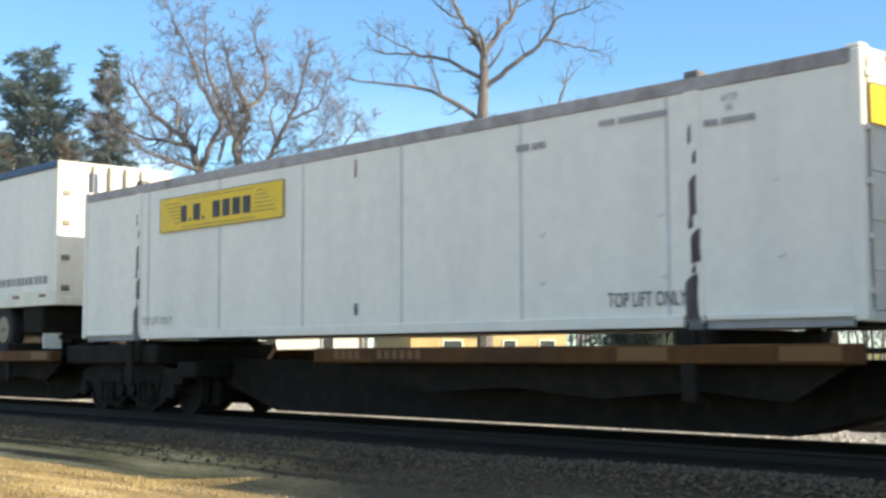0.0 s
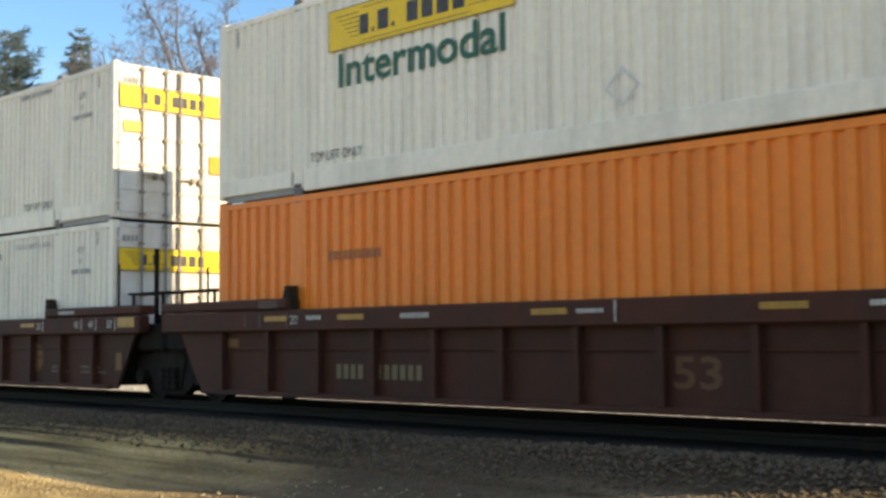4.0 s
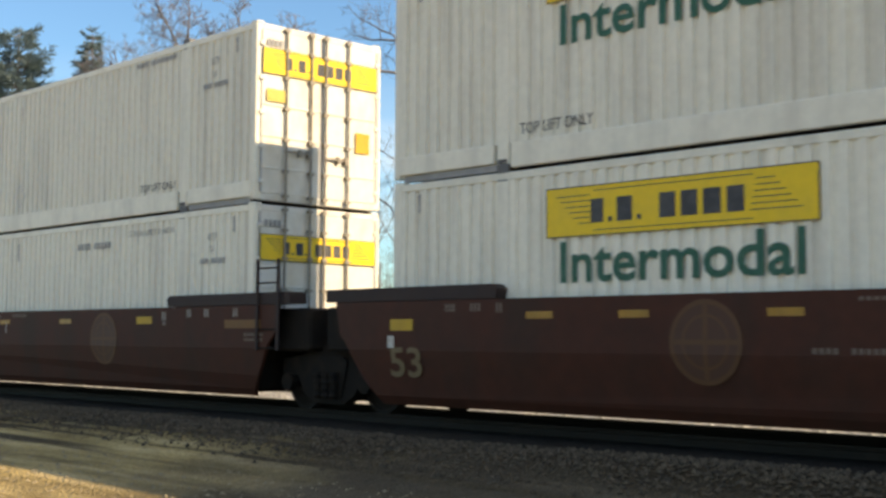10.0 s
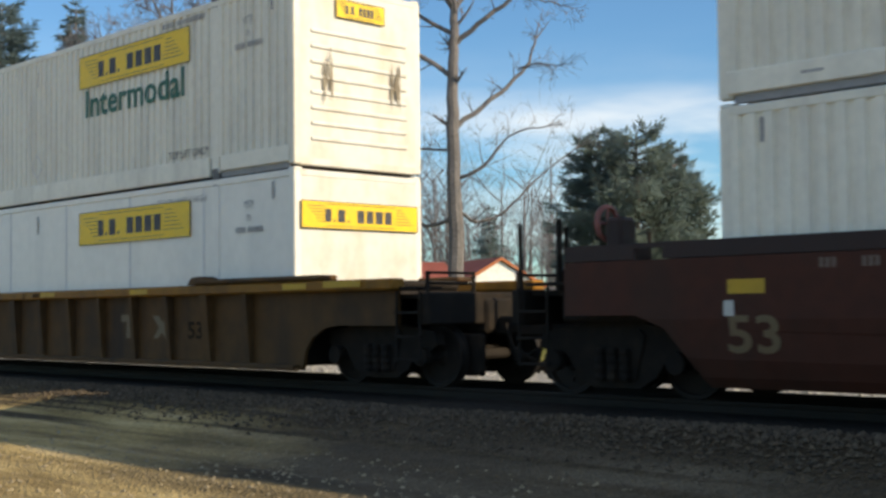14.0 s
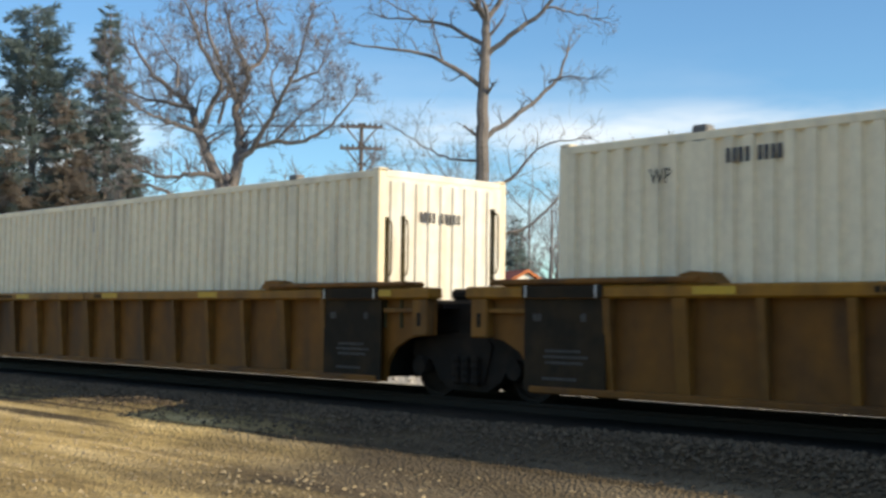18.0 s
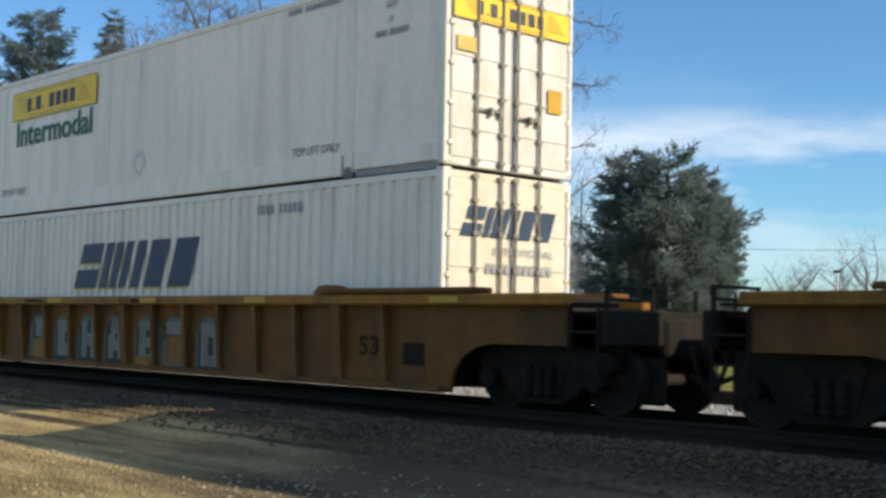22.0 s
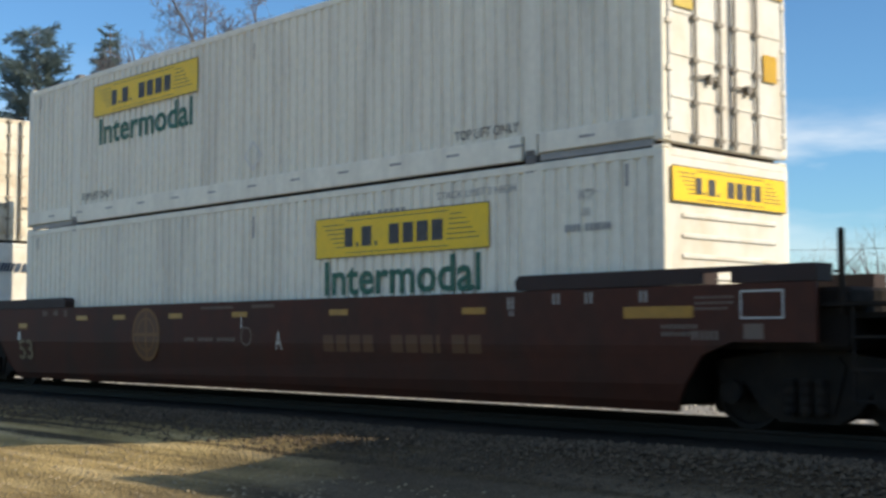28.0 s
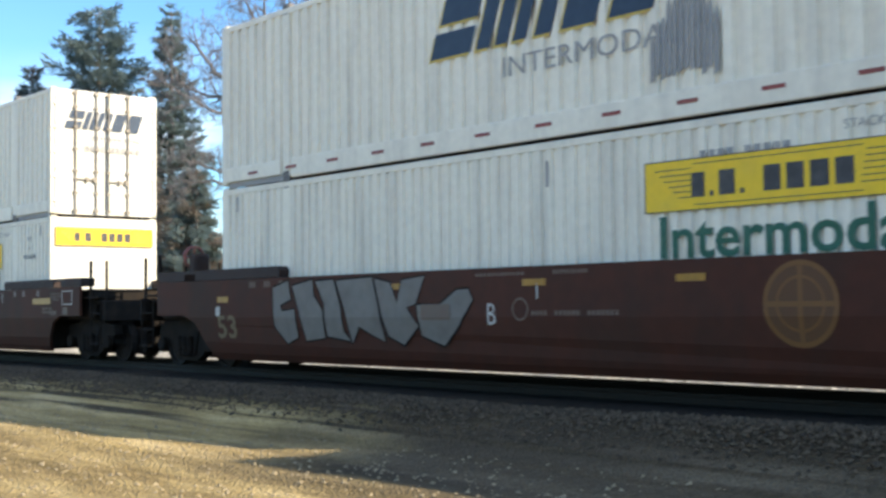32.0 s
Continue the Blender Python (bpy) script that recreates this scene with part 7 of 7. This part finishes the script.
bare_tree("bare_tree", spot(44.95, 48), 44.95, [
    (0.34, 0.15, [(0.1, 0), (0.12, 3.0), (0.1, 6.0), (0.05, 8.4), (0.08, 10.5), (0.15, 12.0), (0.16, 13.0)]),
    (0.12, 0.03, [(0.16, 12.9), (-0.2, 13.7), (-0.8, 14.5), (-1.1, 15.4), (-1.5, 16.4)]),
    (0.05, 0.02, [(-0.8, 14.4), (-1.5, 14.8), (-2.2, 15.6)]),
    (0.12, 0.03, [(0.16, 12.9), (0.6, 13.8), (1.3, 14.7), (1.5, 15.8), (1.2, 16.9)]),
    (0.06, 0.02, [(1.2, 14.6), (1.0, 15.6), (0.4, 16.4)]),
    (0.11, 0.03, [(0.25, 11.7), (1.4, 12.6), (2.5, 13.5), (3.0, 14.2), (4.0, 14.5)]),
    (0.05, 0.02, [(2.5, 13.5), (3.1, 13.4), (3.6, 13.2), (4.3, 13.0)]),
    (0.05, 0.02, [(2.9, 14.1), (2.9, 15.0), (3.2, 16.0)]),
    (0.10, 0.03, [(0.0, 12.1), (-1.2, 12.8), (-2.6, 13.2), (-3.7, 13.3)]),
    (0.04, 0.02, [(-2.5, 13.15), (-3.3, 13.5), (-3.9, 13.9)]),
    (0.10, 0.03, [(0.0, 10.4), (-1.5, 11.4), (-3.2, 11.8), (-4.8, 12.0)]),
    (0.05, 0.02, [(-1.5, 11.4), (-1.7, 12.0), (-1.8, 12.5)]),
    (0.11, 0.04, [(0.0, 8.3), (1.2, 9.3), (2.3, 10.2), (3.1, 11.2), (3.4, 12.2)]),
    (0.05, 0.02, [(2.6, 10.6), (3.3, 10.8), (4.0, 10.6)]),
    (0.09, 0.02, [(0.1, 5.3), (1.0, 4.8), (2.0, 5.2), (3.2, 6.4), (4.8, 7.6)]),
    (0.08, 0.02, [(0.1, 6.4), (1.2, 6.9), (2.2, 8.0), (3.6, 8.3)]),
    (0.09, 0.02, [(0.1, 5.0), (-1.0, 4.7), (-2.2, 5.6), (-3.2, 7.0), (-4.6, 7.6)]),
    (0.06, 0.02, [(0.05, 7.6), (-0.9, 7.6), (-1.9, 8.0), (-3.1, 8.8)])], "tall leafless tree with grey bark and spreading limbs", 11, 0.95, 2, 2)

bare_tree("bare_tree", spot(56.2, 45), 56.2, [
    (0.42, 0.26, [(0.15, 0), (0.1, 1.8), (0.0, 4.2), (-0.1, 5.6)]),
    (0.21, 0.05, [(-0.15, 5.6), (-0.8, 7.1), (-1.15, 7.9), (-1.45, 8.9), (-2.0, 9.6), (-2.9, 10.4), (-3.6, 11.4)]),
    (0.22, 0.05, [(0.0, 5.6), (0.2, 6.9), (0.25, 8.0), (0.1, 9.1), (0.5, 10.2), (0.1, 11.3), (-0.2, 12.2)]),
    (0.11, 0.03, [(-1.15, 7.9), (-0.75, 8.9), (-0.5, 9.6), (-1.1, 10.7), (-1.45, 11.6), (-1.9, 12.4)]),
    (0.12, 0.03, [(0.3, 7.0), (1.0, 7.9), (1.6, 9.0), (2.1, 10.1), (2.4, 11.2)]),
    (0.10, 0.03, [(0.4, 7.3), (1.45, 7.65), (2.5, 7.7), (3.4, 8.2), (4.0, 9.0)]),
    (0.10, 0.03, [(-1.2, 7.95), (-2.1, 8.2), (-2.9, 8.5), (-3.7, 8.9)]),
    (0.09, 0.03, [(-1.4, 8.8), (-2.3, 9.0), (-3.2, 9.1), (-4.1, 9.7)]),
    (0.11, 0.03, [(-0.4, 6.4), (-1.4, 6.5), (-2.3, 6.3), (-3.3, 6.6)]),
    (0.10, 0.03, [(0.1, 9.1), (-0.4, 10.2), (-0.9, 11.3), (-1.0, 12.3)]),
    (0.09, 0.03, [(0.5, 10.2), (1.15, 11.0), (1.1, 12.0), (0.8, 12.7)]),
    (0.07, 0.02, [(-0.5, 8.3), (-0.2, 9.5), (0.0, 10.2), (-0.3, 11.1)]),
    (0.06, 0.02, [(1.6, 9.0), (1.3, 10.0), (1.7, 10.9)]),
    (0.06, 0.02, [(2.0, 9.9), (2.9, 10.3), (3.2, 11.0)]),
    (0.06, 0.02, [(-2.0, 9.5), (-2.0, 10.4), (-2.6, 11.3)]),
    (0.06, 0.02, [(1.4, 7.65), (2.2, 8.5), (3.1, 9.2)]),
    (0.10, 0.03, [(-0.1, 5.0), (-1.4, 5.4), (-2.6, 6.0), (-3.7, 6.0)]),
    (0.10, 0.03, [(0.15, 5.0), (1.4, 4.9), (2.6, 5.7), (3.6, 5.5), (4.6, 6.6)])], "broad leafless oak with many crooked limbs", 23, 1.0, 1, 3, 0.16)


def tuft(v, f, p, d, size, rnd):
    """A spray of needles: three crossed, tapering slips."""
    side = d.orthogonal().normalized()
    for a in range(3):
        s = side.copy()
        s.rotate(Matrix.Rotation(a * 1.05 + rnd.uniform(-0.3, 0.3), 3, d))
        k, w = len(v), size * rnd.uniform(0.10, 0.17)
        tip = p + d * size * rnd.uniform(1.3, 1.9) + s * rnd.uniform(-0.2, 0.2) * size
        v += [tuple(p - s * w * 0.4), tuple(p + d * size * 0.45 + s * w), tuple(tip), tuple(p + d * size * 0.45 - s * w)]
        f.append((k, k + 1, k + 2, k + 3))


def conifer(at, tall, wide, seed, label, bare=0.08, tufts=(9, 0.85), mat=None, second=None, round_top=False, rows=34):
    """A spruce or pine: whorls of boughs, each set with sprays of needles."""
    rnd = random.Random(seed)
    tree = thing("conifer", label, "tree", at=Matrix.Translation(at))
    w = Wood()
    w.tube([Vector((0, 0, 0)), Vector((0.05, 0, tall * 0.5)), Vector((0, 0.05, tall * 0.98))], [tall * 0.02, tall * 0.012, 0.02], 8)
    part("trunk", w.mesh("trunk", BARK), tree)
    boughs, out = Wood(), ([], []), 
    out2 = ([], [])
    for i in range(rows):
        t = bare + (1 - bare) * i / rows
        if round_top:
            reach = wide * math.sqrt(max(0.02, 1 - (max(t - 0.35, 0) / 0.66) ** 2)) * rnd.uniform(0.55, 1.1)
        else:
            reach = wide * (1 - t) ** 0.75 * rnd.uniform(0.72, 1.12)
        n = rnd.randint(6, 8) if t < 0.9 else 4
        for k in range(n):
            a = 6.283 * (k + rnd.uniform(-0.35, 0.35)) / n + i * 0.7
            ln = max(reach * rnd.uniform(0.6, 1.1), 0.35)
            p0 = Vector((0, 0, t * tall + rnd.uniform(-0.2, 0.2)))
            d = Vector((math.cos(a), math.sin(a), rnd.uniform(-0.15, 0.45) if round_top or t > 0.8 else rnd.uniform(-0.3, 0.1)))
            p1 = p0 + d * ln + Vector((0, 0, 0.12 * ln))
            boughs.tube([p0, p0.lerp(p1, 0.5) + Vector((0, 0, -0.04 * ln)), p1], [0.05, 0.03, 0.01], 3)
            m = max(4, int(tufts[0] * ln / 1.6))
            tgt = out2 if second and rnd.random() < 0.38 else out
            for s in range(m):
                q = p0.lerp(p1, 0.22 + 0.8 * (s + rnd.random()) / m)
                side = Vector((-math.sin(a), math.cos(a), 0)) * rnd.uniform(-1, 1)
                q = q + side * 0.42 * ln * (1.15 - (s / m)) * 0.6 + Vector((0, 0, rnd.uniform(-0.12, 0.12) * ln))
                tuft(tgt[0], tgt[1], q, (d.normalized() * 0.7 + side + Vector((0, 0, rnd.uniform(-0.6, 0.6)))).normalized(), tufts[1] * rnd.uniform(0.6, 1.1), rnd)
    part("branchwork", boughs.mesh("branchwork", BARK), tree)
    for data, mt in ((out, mat or NEEDLE), (out2, second)):
        if data[0]:
            me = bpy.data.meshes.new("needles")
            me.from_pydata(data[0], [], data[1])
            me.materials.append(mt)
            part("crown", me, tree, label="sprays of dark needles")
    return tree


conifer(spot(64.8, 62), 16.1, 3.0, 41, "tall dark pine with a rounded ragged crown", 0.10, (92, 0.25), NEEDLE, None, True, 30)
conifer(spot(61.7, 60), 15.9, 3.0, 42, "dark pointed spruce with drooping boughs", 0.06, (92, 0.25), NEEDLE, None, False, 36)
conifer(spot(67.6, 64), 13.6, 3.6, 43, "dark spruce tinged with brown", 0.06, (80, 0.27), NEEDLE, BRONZE, False, 32)
conifer(spot(63.4, 56), 11.2, 3.0, 44, "bronzed evergreen before taller spruces", 0.04, (80, 0.25), BRONZE, NEEDLE, False, 28)
conifer(spot(66.3, 55), 10.6, 3.2, 45, "bronzed evergreen before a tall pine", 0.04, (80, 0.25), BRONZE, NEEDLE, False, 28)
conifer(spot(60.6, 53), 7.4, 2.7, 46, "low dark evergreen beside the spruces", 0.03, (80, 0.25), NEEDLE, BRONZE, False, 24)
conifer(spot(58.9, 60), 5.0, 2.2, 49, "low dark evergreen near a house", 0.03, (40, 0.28), NEEDLE, None, False, 18)
conifer(spot(38.3, 55), 9.2, 2.3, 47, "broad dark cedar with a ragged outline", 0.0, (96, 0.22), CEDAR, None, True, 30)
conifer(spot(35.0, 56), 8.3, 2.3, 50, "broad dark cedar with a ragged outline", 0.0, (96, 0.22), CEDAR, None, True, 30)
conifer(spot(36.6, 54), 9.0, 3.6, 51, "dark spreading cedar between two others", 0.0, (96, 0.22), CEDAR, None, True, 24)
conifer(spot(43.3, 106), 10.2, 2.6, 48, "small green spruce behind a house", 0.0, (40, 0.28), NEEDLE, None, False, 22)


def far_thicket(az0, az1, d, hi, count, seed, label):
    """A far stand of leafless trees."""
    rnd, w = random.Random(seed), Wood()
    for _ in range(count):
        base, tall = spot(rnd.uniform(az0, az1), d * rnd.uniform(0.9, 1.2)), hi * rnd.uniform(0.6, 1.1)
        pts = [base, base + Vector((rnd.uniform(-0.3, 0.3), 0, tall * 0.35)), base + Vector((rnd.uniform(-0.8, 0.8), 0, tall * 0.7))]
        w.tube(pts, [0.16, 0.11, 0.05], 4)
        for k in range(6):
            p = pts[0].lerp(pts[2], rnd.uniform(0.35, 1.0))
            a = rnd.uniform(0, 6.28)
            sprout(w, p, Vector((math.cos(a), math.sin(a), 1.0)), tall * rnd.uniform(0.25, 0.42), 0.06, 2, rnd, 0.2)
    return tagged(new("far_trees", w.mesh("far_trees", TWIG)), label, "trees", kind="stuff")


far_thicket(25.5, 32.2, 120, 9.5, 26, 71, "far leafless trees along the horizon")
far_thicket(40, 52, 115, 10.5, 34, 72, "far leafless trees behind the houses")
far_thicket(38.5, 50, 128, 21.0, 40, 75, "leafless trees behind the low houses")
far_thicket(52, 60, 105, 9.0, 14, 73, "far leafless trees behind the houses")
far_thicket(33, 41, 110, 6.0, 10, 74, "far leafless trees behind the cedars")

# houses
SIDING = surface("white_siding", (0.72, 0.75, 0.72), 0.6, grain=3, grain_amt=0.04, stain=0.6, stain_amt=0.2, stain_col=(0.55, 0.57, 0.54), bump=0.05)
GREYSIDE = surface("blue_grey_siding", (0.22, 0.26, 0.30), 0.6, grain=3, grain_amt=0.05, stain=0.6, stain_amt=0.25, bump=0.05)
BUFF = surface("buff_brick", (0.50, 0.38, 0.20), 0.8, grain=8, grain_amt=0.15, stain=1, stain_amt=0.3, bump=0.2)
SHINGLE = surface("brown_shingle", (0.15, 0.10, 0.075), 0.9, grain=5, grain_amt=0.2, stain=1, stain_amt=0.3, bump=0.3)
REDROOF = surface("red_shingle", (0.23, 0.062, 0.045), 0.9, grain=5, grain_amt=0.2, stain=1, stain_amt=0.3, bump=0.3)
TRIM = surface("white_trim", (0.80, 0.80, 0.78), 0.5, bump=0.0)
FASCIA = surface("rust_fascia", (0.45, 0.14, 0.05), 0.6, bump=0.0)
GLASS = bpy.data.materials.new("window_glass")
GLASS.use_nodes = True
gb = GLASS.node_tree.nodes["Principled BSDF"]
gb.inputs["Base Color"].default_value, gb.inputs["Roughness"].default_value = (0.035, 0.045, 0.05, 1), 0.08


def house_at(az, d, turn, label):
    return thing("house", label, "house", at=Matrix.Translation(spot(az, d)) @ Matrix.Rotation(radians(az + turn), 4, 'Z'))


def window(house, x, z, w, h, y=-0.02):
    fr = part("window", stored(("wframe", w, h), lambda: Build().box(0, w, -0.05, 0.03, 0, 0.07).box(0, w, -0.05, 0.03, h - 0.07, h).box(0, 0.07, -0.05, 0.03, 0.07, h - 0.07).box(w - 0.07, w, -0.05, 0.03, 0.07, h - 0.07).box(0.07, w - 0.07, -0.045, 0.02, h / 2 - 0.025, h / 2 + 0.025).mesh("frame", TRIM)), house, (x, y, z))
    part("pane", stored(("pane", w, h), lambda: Build().box(0.07, w - 0.07, -0.02, 0.0, 0.07, h - 0.07).mesh("pane", GLASS)), fr)
    part("sill", stored(("wsill", w), lambda: Build().box(-0.06, w + 0.06, -0.1, 0.0, -0.06, 0).mesh("sill", TRIM)), fr)


def clapboards(house, x0, x1, top, mat, step=0.18):
    board = Build().add([(x0, 0, 0), (x1, 0, 0), (x1, 0.025, step), (x0, 0.025, step), (x0, 0.028, 0), (x1, 0.028, 0)], [(0, 1, 2, 3), (0, 4, 5, 1)]).mesh("clapboard", mat)
    for i in range(int(top / step)):
        part("clapboard", board, house, (0, 0, i * step))


# two-storey white house, hipped brown roof; x to the right as seen from the tracks
hw = house_at(53.0, 76, 0, "white two-storey house with brown hipped roof")
part("wall", Build().box(-3.3, 3.3, 0.03, 7.0, 0, 6.35).mesh("wall", SIDING), hw)
clapboards(hw, -3.3, 3.3, 6.35, SIDING)
part("roof", Build().add([(-3.7, -0.4, 6.35), (3.7, -0.4, 6.35), (3.7, 7.4, 6.35), (-3.7, 7.4, 6.35), (-1.2, 3.4, 7.95), (0.8, 3.4, 7.95)], [(0, 1, 5, 4), (1, 2, 5), (2, 3, 4, 5), (3, 0, 4), (0, 3, 2, 1)]).mesh("roof", SHINGLE), hw)
part("gutter", Build().block(-3.72, 3.72, -0.48, -0.36, 6.28, 6.40, 0.02).mesh("gutter", TRIM), hw)
for wx in (-2.3, 1.1):
    window(hw, wx, 3.95, 0.75, 1.3)
    window(hw, wx, 1.1, 0.75, 1.4)

# blue-grey gabled house behind the oak
hg = house_at(57.0, 84, 4, "blue-grey house with gabled roof")
part("wall", Build().box(-2.6, 2.6, 0.03, 8.0, 0, 5.2).mesh("wall", GREYSIDE), hg)
clapboards(hg, -2.6, 2.6, 5.2, GREYSIDE)
part("gable", Build().prism([(-2.6, 5.2), (2.6, 5.2), (0, 7.2)], 0.0, 0.1).mesh("gable", GREYSIDE), hg)
for s in (-1, 1):
    part("roof", Build().add([(s * 3.0, -0.4, 4.9), (0, -0.4, 7.25), (0, 8.3, 7.25), (s * 3.0, 8.3, 4.9), (s * 3.0, -0.4, 5.02), (0, -0.4, 7.4), (0, 8.3, 7.4), (s * 3.0, 8.3, 5.02)], [(0, 1, 2, 3), (4, 5, 6, 7), (0, 1, 5, 4), (3, 2, 6, 7), (0, 4, 7, 3)]).mesh("roof", SHINGLE), hg)
window(hg, -0.4, 3.6, 0.8, 1.2)
window(hg, -1.9, 1.0, 0.8, 1.3)

# low buff house with red roof and white gable
hr = house_at(42.8, 90, 22, "low buff house with red roof and white gable")
part("wall", Build().box(-8.2, 2.7, 0.3, 9.0, 0, 2.75).box(-2.7, 2.7, -0.0, 0.3, 0, 2.75).mesh("wall", BUFF), hr)
part("gable", Build().prism([(-2.7, 2.76), (2.7, 2.76), (0, 4.2)], -0.05, 0.1).mesh("gable", TRIM), hr)
for s in (-1, 1):
    part("roof", Build().add([(s * 3.3, -0.2, 2.58), (0, -0.2, 4.3), (0, 9.2, 4.3), (s * 3.3, 9.2, 2.58), (s * 3.3, -0.2, 2.7), (0, -0.2, 4.45), (0, 9.2, 4.45), (s * 3.3, 9.2, 2.7)], [(0, 1, 2, 3), (4, 5, 6, 7), (0, 1, 5, 4), (3, 2, 6, 7), (0, 4, 7, 3)]).mesh("roof", REDROOF), hr)
    part("fascia", Build().prism([(s * 3.3, 2.5), (s * 3.3, 2.7), (0, 4.45), (0, 4.25)], -0.26, -0.2).mesh("fascia", FASCIA), hr, label="rust-coloured roof edge")
part("roof", Build().add([(-8.6, -0.3, 2.62), (-2.4, -0.3, 2.62), (-2.4, 4.5, 4.3), (-8.6, 4.5, 4.3), (-8.6, 9.3, 2.62), (-2.4, 9.3, 2.62)], [(0, 1, 2, 3), (3, 2, 5, 4), (0, 3, 4), (1, 5, 2)]).mesh("roof", REDROOF), hr)
hr.scale = (1.06, 1.06, 1.16)
part("chimney", Build().block(-5.8, -5.2, 4.0, 4.6, 3.6, 5.0, 0.03).mesh("chimney", BUFF), hr)
window(hr, -1.9, 1.0, 1.0, 1.1)
window(hr, 0.7, 1.0, 1.2, 1.1)
window(hr, -6.0, 1.0, 1.4, 1.1, 0.28)

# telegraph pole with two crossarms, and wires
POLEWOOD = surface("grey_pole_wood", (0.14, 0.12, 0.115), 0.9, grain=10, stain=2, stain_amt=0.4, streak=(4, 4, 0.3), bump=0.3)
tp = thing("telegraph_pole", "weathered telegraph pole with two braced crossarms", "utility pole", at=Matrix.Translation(spot(50.4, 78)) @ Matrix.Rotation(radians(50.4), 4, 'Z'))
part("pole", Build().rod((0, 0, 0), (0, 0, 13.6), 0.17, 0.12, 10).mesh("pole", POLEWOOD), tp)
for z in (13.35, 12.0):
    arm = part("crossarm", Build().block(-1.32, 1.32, -0.22, -0.10, z - 0.09, z + 0.09, 0.02).mesh("crossarm", POLEWOOD), tp)
    part("brace", Build().rod((-0.95, -0.15, z - 0.04), (0, -0.15, z - 1.2), 0.055, n=5).rod((0.95, -0.15, z - 0.04), (0, -0.15, z - 1.2), 0.055, n=5).mesh("brace", POLEWOOD), arm)
    for k in range(8):
        part("insulator", stored("insul", lambda: Build().lathe([(0.03, 0), (0.07, 0.04), (0.05, 0.16), (0.02, 0.2)], 8, 'z').mesh("insulator", STEEL)), arm, (-1.22 + k * 0.349, -0.17, z + 0.06))


def wire(name, a, b, sag, r=0.018):
    a, b = Vector(a), Vector(b)
    w = Wood()
    w.tube([a.lerp(b, i / 14) - Vector((0, 0, sag * 4 * (i / 14) * (1 - i / 14))) for i in range(15)], [r] * 15, 4)
    return tagged(new(name, w.mesh("wire", STEEL)), "thin dark overhead wire", "wire")


pole_top = spot(50.4, 78, 0)
for k in range(4):
    off_ = Vector((math.cos(radians(50.4)), math.sin(radians(50.4)), 0)) * (-1.1 + 0.7 * k)
    wire("overhead_wire", pole_top + off_ + Vector((0, 0, 13.2)), spot(72, 74, 12.2) + off_, 0.5, 0.012)
def plain_pole(az, d, tall):
    up = thing("utility_pole", "plain grey wooden utility pole", "utility pole", at=Matrix.Translation(spot(az, d)))
    part("pole", Build().rod((0, 0, 0), (0, 0, tall), 0.15, 0.11, 10).mesh("pole", POLEWOOD), up)


wire("overhead_wire", spot(39, 95, 7.6), spot(22, 92, 7.2), 0.4, 0.02)
plain_pole(39, 95.0, 8.2), plain_pole(22, 92.0, 7.8), plain_pole(72, 74.0, 12.9)
lp = thing("street_lamp", "slender pale lamp post beyond the tracks", "street lamp", at=Matrix.Translation(spot(29.3, 85)))
part("post", Build().rod((0, 0, 0), (0, 0, 5.4), 0.08, 0.06, 8).mesh("post", TRIM), lp)
part("lamp_head", Build().block(-0.25, 0.25, -0.12, 0.12, 5.4, 5.55, 0.03).mesh("lamp_head", STEEL), lp)


# ---- motion of the train and its wheels ----
def motions():
    end = 32.0
    for ob in TRAIN:
        x, y, z = ob.location
        walk(ob, [(t, pose(x + SPEED * t + 0.5 * SLOW * t * t + lead, y, z)) for t, lead in ((0.0, 0.38), (0.3, 0.38), (0.6, 0.36), (1.0, 0.0), (1.3, 0.0), (2.0, 0.0), (3.0, 0.0), (4.0, 0.0), (6.0, 0.0), (8.0, 0.0), (12.0, 0.0), (16.0, 0.0), (24.0, 0.0), (end, 0.0))])
    turn = SPEED / 0.42
    for w, x0, xx in WHEELSETS:
        a = min(max((-40 - x0) / SPEED, 0.0), end)        # the seconds in which it passes
        b = min(max((2 - x0) / SPEED, 0.0), end)
        rows = [(0.0, pose(xx, 0, 0))] if a > 0 else []
        n = max(1, int((b - a) / 0.0333))
        last = 0.0
        for k in range(n + 1):
            t = round((a + (b - a) * k / n) * 30) / 30
            if rows and t <= rows[-1][0]:
                continue
            last = math.degrees((t - a) * turn)
            rows.append((t, pose(xx, 0, 0, 0, last, 0)))
        if rows[-1][0] < end:
            rows.append((end, pose(xx, 0, 0, 0, last, 0)))
        walk(w, rows)


motions()
